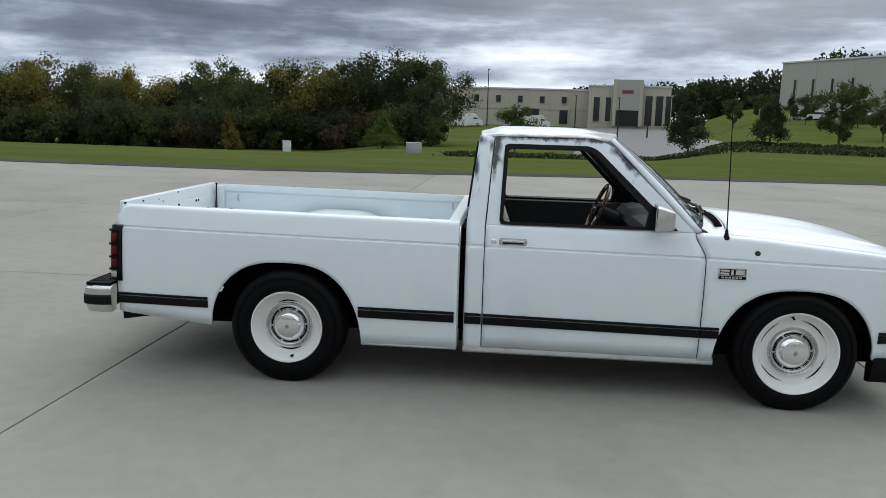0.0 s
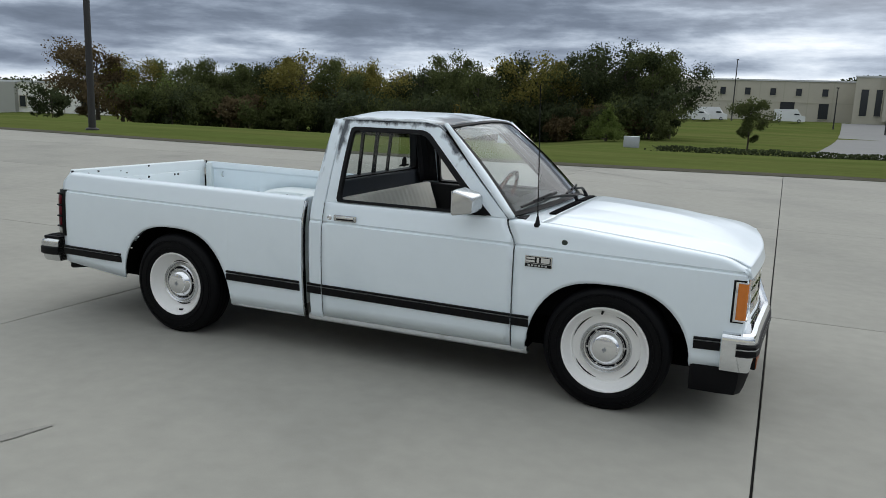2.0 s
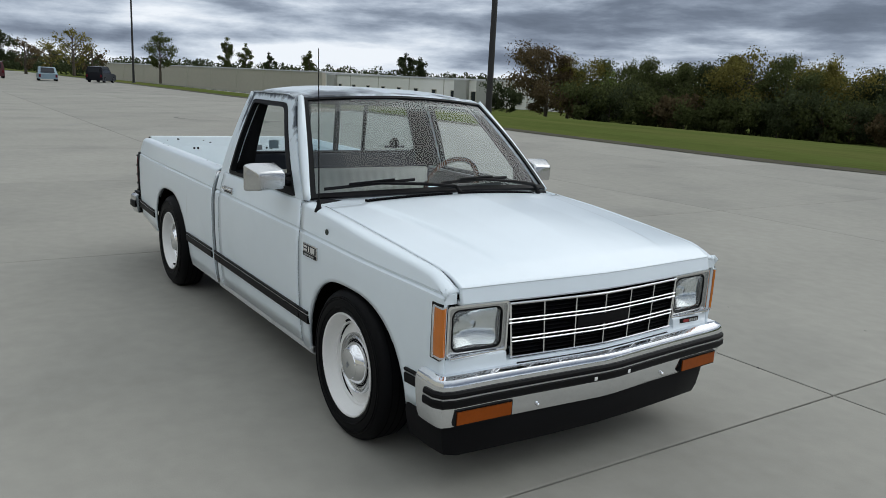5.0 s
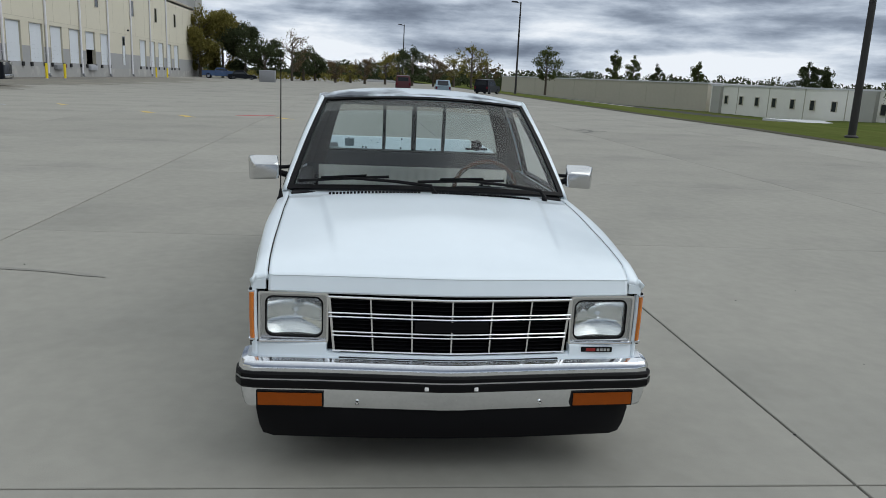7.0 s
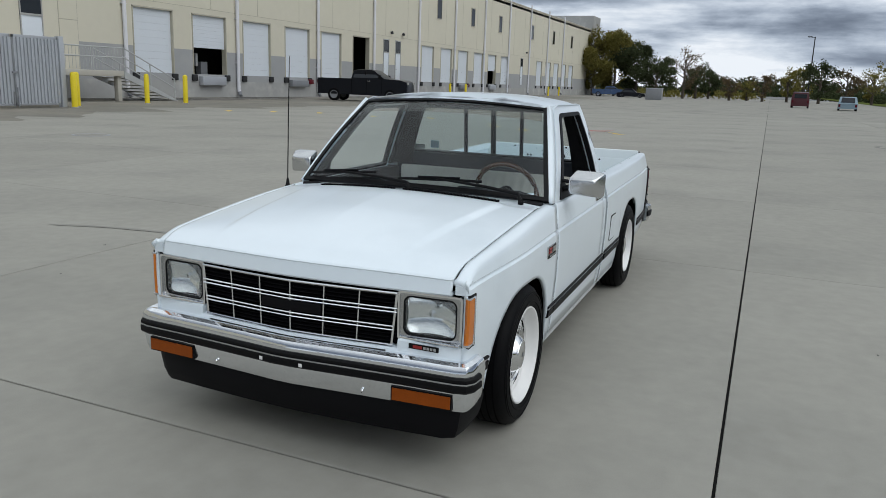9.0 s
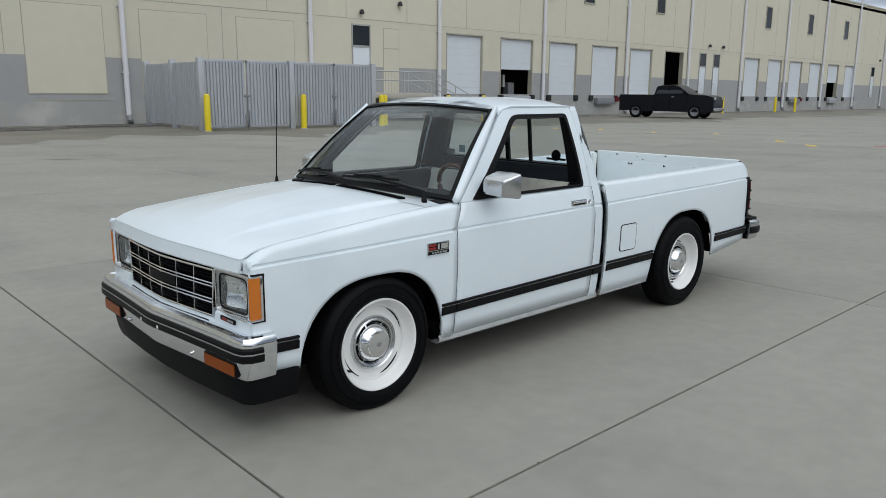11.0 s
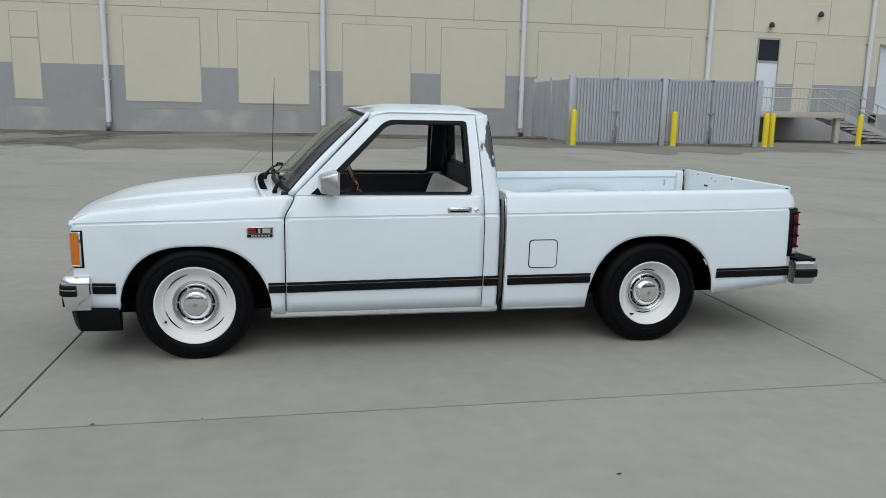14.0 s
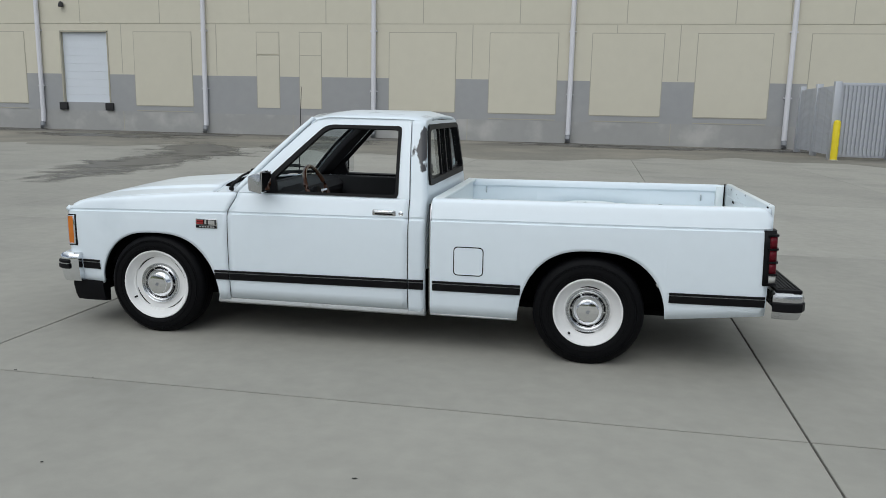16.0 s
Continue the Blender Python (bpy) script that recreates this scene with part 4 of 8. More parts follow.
# The wood's edge: the trees that make its outline (kind, bearing as sine, height of the top).
for kd, dx, top in ((3, -0.775, 5.6), (1, -0.757, 4.9), (4, -0.720, 3.7), (2, -0.688, 5.2), (5, -0.655, 4.4), (0, -0.621, 5.3), (1, -0.594, 6.0), (2, -0.559, 5.8), (1, -0.521, 5.5), (0, -0.490, 3.9), (0, -0.463, 5.1), (2, -0.424, 6.7), (5, -0.395, 5.2), (0, -0.374, 5.2), (0, -0.343, 6.8), (1, -0.315, 6.6), (5, -0.291, 5.7), (0, -0.254, 7.6), (0, -0.216, 8.1), (2, -0.182, 7.7), (0, -0.158, 6.7)):
    d = 100 * rng.uniform(0.98, 1.04)
    x, y = toward(E0, dx, math.sqrt(1 - dx * dx), d)
    z = land_z(x, y)
    plant(kd, x, y, (1.5 + 0.97 * (top - 1.5) * d / 72 - z) / kinds[kd][1], turn=rng.uniform(0, 360), wide=rng.uniform(0.95, 1.25))
# Lower trees between and behind them, and bushes along the foot.
a = -48.5
while a < -10:
    t, d = radians(a), 106 * rng.uniform(0.97, 1.05)
    kd = rng.choice((0, 1, 2, 5, 5, 3, 0))
    plant(kd, *toward(E0, math.sin(t), math.cos(t), d), rng.uniform(6.8, 8.8) / kinds[kd][1], turn=rng.uniform(0, 360), wide=1.3)
    a += rng.uniform(1.7, 2.6)
for a in np.arange(-48.5, -9.0, 0.9):
    t = radians(a)
    d = 95.5 + rng.uniform(-2, 2)
    plant(rng.choice((7, 7, 8, 8, 9)), *toward(E0, math.sin(t), math.cos(t), d), rng.uniform(1.1, 2.0), turn=rng.uniform(0, 360))
x, y = toward(E0, -0.231, 0.973, 86)
plant(4, x, y, 0.66, wide=1.25)
x, y = toward(E0, -0.418, 0.908, 92)
plant(6, x, y, 0.84, wide=0.9)
x, y = toward(E3, -0.80, 0.60, 98)
plant(0, x + 2.0, y + 1.0, 0.30), plant(7, x + 3.2, y + 2.0, 1.2, turn=70)

# ---- the pickup truck (x forward from the rear axle, y to its left) ----
RIDE = 0.0
truck = empty("pickup_truck", "lowered white pickup truck with worn roof paint and empty bed", "pickup truck", at=(0, -0.018, RIDE), turn=0.3)
WB, AXLE_Z = 2.751, 0.317
CREASE = [(-1.0, 0.846), (-0.41, 0.838), (0.944, 0.822), (2.24, 0.808), (2.8, 0.795), (3.386, 0.776)]
TOP_F = [(2.20, 0.938), (2.35, 0.930), (2.6, 0.912), (3.0, 0.874), (3.25, 0.847), (3.34, 0.832), (3.385, 0.817)]
RAIL = [(-1.0, 0.958), (-0.937, 0.966), (0.948, 0.945)]
SIDE = [(0.19, 0.742), (0.235, 0.758), (0.30, 0.772), (0.43, 0.784), (0.60, 0.793), (0.74, 0.793), (0.80, 0.788)]


def crease(x):
    return lerp_table(x, CREASE)


def side_y(x, z):
    c = crease(x)
    if z <= c - 0.004:
        y = lerp_table(z * 0.80 / c if z > 0.6 else z, SIDE)
    else:
        y = 0.786 - 0.034 * min(max((z - c) / 0.125, 0.0), 1.3)
    y -= 0.042 * smooth01((x - 2.70) / 0.75)
    return y - 0.016 * smooth01((-x - 0.45) / 0.55)


def arch_z(x, centre, r, top, low):
    """Height of a wheel opening's edge at x."""
    d = (x - centre) / r
    return low if abs(d) >= 1 else max(low, low + (top - low) * (1 - abs(d) ** 2.7) ** 0.52)


def fender_bottom(x):
    if 2.325 < x < 3.160:
        return arch_z(x, 2.7425, 0.4175, 0.656, 0.243 if x < 2.74 else 0.291)
    return 0.243 if x <= 2.325 else 0.291


def bed_bottom(x):
    if -0.436 < x < 0.415:
        return arch_z(x, -0.0105, 0.4255, 0.682, 0.245 if x > 0 else 0.303)
    return 0.232 if x > 0 else 0.303 + 0.051 * (-0.436 - x) / 0.55


def dense(x0, x1, arch0, arch1, step=0.035):
    xs = set(np.arange(x0, x1, step).tolist()) | {x0, x1}
    for e, s in ((arch0, 1), (arch1, -1)):
        for k in (-0.0006, 0.0006, 0.004, 0.009, 0.016, 0.026, 0.04, 0.058):
            xs.add(e + s * k)
    xs = sorted(x for x in xs if x0 <= x <= x1)
    out = [xs[0]]
    for x in xs[1:]:
        if x - out[-1] > 0.001:
            out.append(x)
    if out[-1] != x1:
        out[-1] = x1
    return out


def side_column(x, zb, z_top, roll):
    """A body-side section from its lower edge over the crease groove to the rolled top edge at (roll y, z_top)."""
    c, pts = crease(x), []
    for k in range(9):
        z = zb + (c - 0.010 - zb) * k / 8
        pts.append((x, side_y(x, z), z))
    pts += [(x, side_y(x, c) - 0.008, c - 0.003), (x, side_y(x, c) - 0.008, c + 0.003), (x, side_y(x, c + 0.01), c + 0.009)]
    zr = z_top - 0.022
    for k in (0.35, 0.7, 1.0):
        z = c + 0.009 + (zr - c - 0.009) * k
        pts.append((x, side_y(x, z), z))
    y0 = side_y(x, zr)
    for a in (25, 50, 75, 90):
        t = radians(a)
        pts.append((x, y0 - (y0 - roll) * (1 - math.cos(t)), zr + 0.022 * math.sin(t)))
    return pts


def both_sides(name, data, mat, parent, solid=0.0, label=""):
    a = part(name, data, mat, parent, label, solid=solid)
    b = part(name, mirrored(data), mat, parent, label, solid=solid)
    return a, b


HOOD_Y = [(2.20, 0.705), (2.6, 0.705), (3.1, 0.698), (3.385, 0.688)]
cols = []
for x in dense(2.252, 3.392, 2.325, 3.160):
    k = max(0.0, 1 - (x - 2.252) / 0.25)
    cols.append([(p[0] - k * 0.053 * smooth01((p[2] - 0.80) / 0.13), p[1] - 0.010 * smooth01((x - 3.372) / 0.02), p[2]) for p in side_column(x, fender_bottom(x), lerp_table(x, TOP_F) - 0.018 * smooth01((x - 3.27) / 0.11) - 0.008 * smooth01((x - 3.372) / 0.02), lerp_table(x, HOOD_Y))])
fender_l, fender_r = both_sides("fender", loft(cols, True), M["paint"], truck, 0.018)
cols = []
for x in dense(-0.985, 0.947, -0.436, 0.415):
    rt = lerp_table(x, RAIL)
    c = side_column(x, bed_bottom(x), rt, 0.715)
    if x < -0.93:
        k = smooth01((-0.93 - x) / 0.055)
        c = [(p[0] - 0.0, p[1] - 0.012 * k, p[2] - (0.03 * k if j > 13 else 0)) for j, p in enumerate(c)]
    c += [(x, 0.690, rt), (x, 0.684, rt - 0.012), (x, 0.684, rt - 0.045), (x, 0.700, rt - 0.06), (x, 0.700, 0.558 + 0.245 * max(1 - abs((x + 0.01) / 0.42) ** 3.2, 0) ** 0.6)]
    cols.append(c)
bed_l, bed_r = both_sides("bed_side", loft(cols, True), M["paint"], truck, 0.012)

# Door skins below the window, and the cab corner behind them.
cols = []
for x in np.linspace(1.088, 2.246, 26):
    zb, c = 0.258, crease(x)
    lead = lambda z: 0.055 * smooth01((z - 0.80) / 0.13)
    col = []
    for q in [zb + (c - 0.010 - zb) * k / 8 for k in range(9)] + [c - 0.003, c + 0.003, c + 0.009] + [c + 0.009 + (0.936 - c - 0.009) * k for k in (0.35, 0.7, 0.93, 1.0)]:
        groove = 0.008 if abs(q - c) < 0.005 else 0.0
        xx = x - (x - 1.088) / 1.158 * lead(q)
        col.append((xx, side_y(x, q) - groove - (0.004 if q >= 0.935 else 0), q))
    cols.append(col)
door_skin = loft(cols, True)
doors = []
for s, word in ((1, "driver"), (-1, "passenger")):
    doors.append(part("door", door_skin if s > 0 else mirrored(door_skin), M["paint"], truck, "white door with its window wound down", solid=0.02))


def green_y(z):
    """Half width of the cab's window plane at height z."""
    return 0.752 - 0.168 * (z - 0.930) / (1.405 - 0.930) - 0.012 * math.sin(math.pi * min(max((z - 0.93) / 0.475, 0), 1)) * -1


def green_point(x, z, out=0.0):
    return Vector((x, green_y(z) + out, z))


def outline(points, n=72):
    """A closed polyline with rounded corners, resampled to n points. points: (a, b, corner radius)."""
    pts = []
    m = len(points)
    for i, (a, b, r) in enumerate(points):
        p, q0, q1 = Vector((a, b)), Vector(points[i - 1][:2]), Vector(points[(i + 1) % m][:2])
        if r <= 0:
            pts.append(p)
            continue
        u, v = (q0 - p).normalized(), (q1 - p).normalized()
        for k in range(7):
            t = k / 6
            pts.append((1 - t) ** 2 * (p + u * r) + 2 * t * (1 - t) * p + t * t * (p + v * r))
    lens = [(pts[(i + 1) % len(pts)] - pts[i]).length for i in range(len(pts))]
    total, out, i, acc = sum(lens), [], 0, 0.0
    for k in range(n):
        s = total * k / n
        while acc + lens[i] < s:
            acc += lens[i]
            i += 1
        t = (s - acc) / max(lens[i], 1e-9)
        out.append(tuple(pts[i].lerp(pts[(i + 1) % len(pts)], t)))
    return out


def match(inner, outer):
    """The points of outer nearest in order to those of inner, so that a ring between them stays clean."""
    o = [Vector(p) for p in outer]
    res, m = [], len(o)
    for p in inner:
        best, bd = None, 9
        for i in range(m):
            a, b = o[i], o[(i + 1) % m]
            t = min(max((Vector(p) - a).dot(b - a) / max((b - a).length_squared, 1e-12), 0), 1)
            q = a.lerp(b, t)
            if (q - Vector(p)).length < bd:
                best, bd = q, (q - Vector(p)).length
        res.append(tuple(best))
    return res


DOOR_OUT = outline([(1.090, 0.937, 0), (2.190, 0.937, 0), (1.735, 1.386, 0.07), (1.640, 1.412, 0.05), (1.118, 1.412, 0.02)], 220)
GLASS_OUT = outline([(1.158, 0.940, 0.02), (2.095, 0.940, 0.02), (1.655, 1.366, 0.05), (1.172, 1.366, 0.02)], 110)
GLASS_IN = outline([(1.178, 0.956, 0.02), (2.030, 0.956, 0.02), (1.640, 1.346, 0.05), (1.192, 1.346, 0.02)], 110)
side_fn = lambda a, b: (green_point(a, b), Vector((0, 1, 0.3)).normalized())
seal_fn = lambda a, b: (green_point(a, b, 0.006), Vector((0, 1, 0.3)).normalized())
frame_ring = plate(DOOR_OUT, GLASS_OUT, side_fn, 0.035)
seal_ring = ring(GLASS_OUT, GLASS_IN, seal_fn, 0.028)
for d, s in zip(doors, (1, -1)):
    fr = frame_ring if s > 0 else mirrored(frame_ring)
    se = seal_ring if s > 0 else mirrored(seal_ring)
    part("window_frame", fr, M["frame_paint"] if s < 0 else M["paint"], d, "white window frame with primer showing through" if s < 0 else "white window frame")
    part("window_seal", se, M["black_trim"], d, "black rubber window seal")
    # Black triangle that carries the mirror.
    tri = [green_point(2.100, 0.943, 0.008), green_point(1.930, 0.943, 0.008), green_point(1.955, 1.055, 0.008), green_point(1.985, 1.050, 0.008)]
    inn = [p - Vector((0, 0.03, 0)) for p in tri]
    data = ([tuple(p) for p in tri + inn], [(0, 1, 2, 3), (7, 6, 5, 4), (0, 3, 7, 4), (1, 0, 4, 5), (2, 1, 5, 6), (3, 2, 6, 7)])
    part("mirror_corner", data if s > 0 else mirrored(data), M["black_plastic"], d, "black mirror mount", smooth=False)
    # Handle and lock.
    h = join_bm(box(1.164, 1.310, s * side_y(1.2, 0.852) - 0.004, s * (side_y(1.2, 0.852) + 0.010), 0.834, 0.869, 0.006),)
    hd = part("door_handle", h, M["dull_chrome"], d, "chrome pull handle")
    part("handle_flap", box(1.180, 1.296, s * (side_y(1.2, 0.852) + 0.009), s * (side_y(1.2, 0.852) + 0.018), 0.849, 0.863, 0.004), M["chrome"], d)
    part("handle_recess", box(1.182, 1.294, s * (side_y(1.2, 0.852) + 0.0085), s * (side_y(1.2, 0.852) + 0.0115), 0.840, 0.848, 0.0), M["black_trim"], d)
    y0 = s * side_y(1.133, 0.849)
    part("door_lock", spin([(y0 - s * 0.01, 0.015), (y0 + s * 0.004, 0.015), (y0 + s * 0.006, 0.011), (y0 + s * 0.003, 0.009), (y0 + s * 0.005, 0.004), (y0 + s * 0.005, 0.0001)], 20, "y", (1.133, 0, 0.849), s > 0), M["chrome"], d, "round chrome lock")
    for base in (1.0865, 2.2475):
        cols = []
        for z in np.linspace(0.262, 0.934, 24):
            x = base - (0.055 * smooth01((z - 0.80) / 0.13) if base > 2 else 0.0)
            cols.append([(x + o, s * (side_y(x, z) - (0.006 if abs(z - crease(x)) < 0.005 else 0) + 0.0012), z) for o in (-0.0015, 0.0015)])
        part("door_seam", loft(cols, s > 0), M["seam"], d, smooth=False)
    # Inner trim panel.
    part("door_trim", box(1.10, 2.17, s * 0.655, s * 0.725, 0.30, 0.935, 0.015), M["interior"], d, "black vinyl inner door panel")
    part("arm_rest", box(1.35, 1.80, s * 0.60, s * 0.66, 0.70, 0.76, 0.02), M["interior"], d)

# Cab corner and rear pillar: one strip from sill to roof on each side, wrapping to the back.
cols = []
for u in np.linspace(0, 1, 13):
    col = []
    for z in list(np.linspace(0.225, 0.81, 12)) + [0.822, 0.834] + list(np.linspace(0.85, 0.935, 4)) + list(np.linspace(0.96, 1.405, 16)):
        front = 1.083 if z < 0.94 else 1.083 + 0.030 * (z - 0.94) / 0.47
        back = 0.982 if z < 0.94 else 0.982 + 0.050 * (z - 0.94) / 0.47
        y = side_y(1.03, z) if z < 0.935 else green_y(z)
        if 0.815 < z < 0.830:
            y -= 0.008
        ang = u * 1.35
        if u < 0.55:
            x, yy = front + (back + 0.035 - front) * u / 0.55, y
        else:
            t = radians(90 * (u - 0.55) / 0.45)
            x, yy = back + 0.035 - 0.035 * math.sin(t), y - 0.045 * (1 - math.cos(t))
        col.append((x, yy, z))
    cols.append(col)
cab_corner = loft(cols)
part("cab_corner", cab_corner, M["corner_paint"], truck, "white cab corner with a rusty patch", solid=0.018)
part("cab_corner", mirrored(cab_corner), M["pillar_paint"], truck, "white cab corner with dark primer patches", solid=0.018)

# Windscreen pillars.
def ws_point(u, v):
    """A point of the windscreen plane: u from -1 to 1 across, v from 0 at the cowl to 1 at the roof."""
    hw = 0.752 - 0.170 * v
    xb, xt = 2.335 - 0.125 * abs(u) ** 2.2, 1.812 - 0.060 * abs(u) ** 2.2
    zb, zt = 0.972 - 0.030 * u * u, 1.422 - 0.032 * u * u
    return Vector((xb + (xt - xb) * v + 0.010 * math.sin(math.pi * v), hw * u, zb + (zt - zb) * v + 0.016 * math.sin(math.pi * v)))


cols = []
for k in range(15):
    v = k / 14
    z = 0.938 + (1.405 - 0.938) * v
    x = 2.196 + (1.742 - 2.196) * v
    g = green_point(x, z)
    w = ws_point(0.955, v)
    mid = Vector((max(g.x, w.x) + 0.004, g.y - 0.012, z + 0.006))
    cols.append([tuple(g), tuple(g.lerp(mid, 0.6) + Vector((0.004, 0.001, 0))), tuple(mid), tuple(mid.lerp(w, 0.6) + Vector((0.002, 0, 0.004))), tuple(w + Vector((0, 0, 0.004)))])
part("windscreen_pillar", loft(cols, False), M["paint"], truck, "white windscreen pillar", solid=0.02)
part("windscreen_pillar", mirrored(loft(cols, False)), M["paint"], truck, "white windscreen pillar", solid=0.02)

# Roof.
def roof_z(x, y):
    u = y / 0.584
    edge = 1.408 - 0.016 * smooth01((abs(u) - 0.92) / 0.08)
    rise = 0.050 * (1 - abs(u) ** 2.6)
    fx = smooth01((x - 1.56) / 0.30) * 0.030 + smooth01((1.16 - x) / 0.14) * 0.030
    return edge + rise - fx * (1 - 0.6 * abs(u) ** 3)


cols = []
for x in list(np.linspace(1.028, 1.07, 5)) + list(np.linspace(1.10, 1.70, 13)) + list(np.linspace(1.73, 1.82, 5)):
    col = []
    for u in np.linspace(-1, 1, 33):
        y = 0.584 * math.copysign(abs(u) ** 0.85, u)
        xx = x
        if x > 1.5:
            xx = x - 0.062 * abs(u) ** 2.2 * (x - 1.5) / 0.32
        if x < 1.1:
            xx = x + 0.02 * abs(u) ** 3 * (1.1 - x) / 0.09
        col.append((xx, y, roof_z(x, y)))
    cols.append(col)
part("roof", loft(cols), M["roof_paint"], truck, "worn white roof with dark primer showing in patches", solid=0.022)
for s in (1, -1):
    pts = [(1.10, s * 0.588, 1.404), (1.14, s * 0.592, 1.409), (1.64, s * 0.594, 1.412), (1.72, s * 0.594, 1.395), (1.76, s * 0.600, 1.366)]
    part("roof_gutter", tube([(a, b * 0.992, c - 0.002) for a, b, c in pts], 0.004, 6), M["roof_paint"], truck)

# Cab back wall with its window opening.
BACK_OUT = outline([(-0.705, 0.50, 0.02), (0.705, 0.50, 0.02), (0.700, 0.95, 0.05), (0.552, 1.402, 0.05), (-0.552, 1.402, 0.05), (-0.700, 0.95, 0.05)], 260)
BW_OUT = outline([(-0.655, 1.010, 0.05), (0.655, 1.010, 0.05), (0.540, 1.378, 0.07), (-0.540, 1.378, 0.07)], 130)
BW_IN = outline([(-0.610, 1.048, 0.04), (0.610, 1.048, 0.04), (0.505, 1.345, 0.05), (-0.505, 1.345, 0.05)], 130)


def back_fn(a, b, out=0.0):
    x = 0.984 + 0.050 * max(b - 0.94, 0) / 0.47
    return Vector((x - out, a, b)), Vector((-1, 0, 0.1)).normalized()


part("cab_back", plate(BACK_OUT, BW_OUT, back_fn, 0.03), M["paint"], truck, "white rear cab wall")
rear_win = part("rear_window", ring(BW_OUT, BW_IN, lambda a, b: back_fn(a, b, 0.014), 0.05), M["black_trim"], truck, "sliding rear window in a wide black rubber frame")
for y0, y1 in ((-0.60, -0.205), (-0.19, 0.0), (0.005, 0.19), (0.205, 0.60)):
    pts = [(back_fn(y0 if b < 1.2 or abs(y0) < 0.4 else math.copysign(0.50, y0), b)[0] + Vector((0.012, 0, 0))) for b in (1.045, 1.35)] + [(back_fn(y1 if b < 1.2 or abs(y1) < 0.4 else math.copysign(0.50, y1), b)[0] + Vector((0.012, 0, 0))) for b in (1.35, 1.045)]
    p = part("pane", ([tuple(q) for q in pts], [(0, 1, 2, 3)]), M["rear_glass"], rear_win, "lightly tinted glass pane", smooth=False)
    p.visible_shadow = False
for y, w in ((-0.198, 0.011), (0.0, 0.016), (0.198, 0.011)):
    part("window_bar", loft([[(back_fn(0, z)[0].x + ox, y + oy, z) for ox, oy in ((-0.006, -w), (0.010, -w), (0.010, w), (-0.006, w), (-0.006, -w))] for z in (1.035, 1.36)]), M["black_trim"], rear_win, "black divider bar")
part("sticker", box(1.018, 1.021, -0.455, -0.395, 1.065, 1.115), M["sticker"], rear_win, "small faded blue sticker", smooth=False)
part("sticker", box(1.018, 1.021, -0.585, -0.50, 1.055, 1.085), M["silver_line"], rear_win, "small pale sticker", smooth=False)
part("sticker", add_data(loft([[(x, 0.425 + 0.075 * math.cos(a), 1.066), (x, 0.425 + 0.075 * math.cos(a), 1.078 + 0.002 * (x > 1.02))] for x in (1.018, 1.022) for a in np.linspace(0, math.pi, 9)]), tube([(1.018, 0.425, 1.096), (1.022, 0.425, 1.096)], 0.036, 16)), M["black_trim"], rear_win, "dark plain decal", smooth=False)

# Windscreen glass and its black surround.
N = 25
verts = [tuple(ws_point(-0.945 + 1.89 * i / (N - 1), 0.03 + 0.945 * j / 9)) for i in range(N) for j in range(10)]
wind = part("windscreen", (verts, grid_faces(N, 10)), M["windshield"], truck, "dusty curved windscreen")
wind.visible_shadow = False
band = [tuple(ws_point(-0.915 + 1.83 * i / (N - 1), 0.83 + 0.125 * j / 3) + Vector((-0.004, 0, -0.003))) for i in range(N) for j in range(4)]
sb = part("shade_band", (band, grid_faces(N, 4)), M["shade_band"], wind, "brownish tinted sun band")
sb.visible_shadow = False
OUTW = [(-0.965 + 1.93 * i / 40, 0.0) for i in range(41)] + [(0.965, k / 12) for k in range(1, 13)] + [(0.965 - 1.93 * i / 40, 1.0) for i in range(1, 41)] + [(-0.965, 1 - k / 12) for k in range(1, 12)]
INW = [(a * 0.965, 0.035 if b < 0.02 else 0.968 if b > 0.98 else 0.035 + b * 0.933) for a, b in OUTW]
part("windscreen_seal", ring(OUTW, INW, lambda a, b: (ws_point(a, b) + Vector((0.004, 0, 0.005)), Vector((0.65, 0, 0.75))), 0.012), M["black_trim"], wind, "black rubber windscreen surround")

# Hood, cowl and front lip.
def hood_edge(x):
    return lerp_table(x, TOP_F)


def hood_z(x, y):
    u = min(abs(y) / 0.70, 1.0)
    crown = lerp_table(x, [(2.2, 0.036), (2.6, 0.046), (2.9, 0.048), (3.2, 0.038), (3.33, 0.024), (3.46, 0.010)])
    bulge = 0.013 * smooth01((x - 2.36) / 0.1) * smooth01((0.565 - 0.115 * (x - 2.37) - abs(y)) / 0.035) * smooth01((3.42 - x) / 0.45)
    ridge = 0.012 * max(0.0, 1 - abs(y) / 0.26) * smooth01((x - 2.40) / 0.15) * smooth01((3.36 - x) / 0.40)
    return hood_edge(min(x, 3.385)) + (crown - 0.006) * (1 - u ** 2.2) + bulge + ridge


def nose_x(y):
    return 3.392 + 0.052 * (1 - min(abs(y) / 0.70, 1.0) ** 1.6)


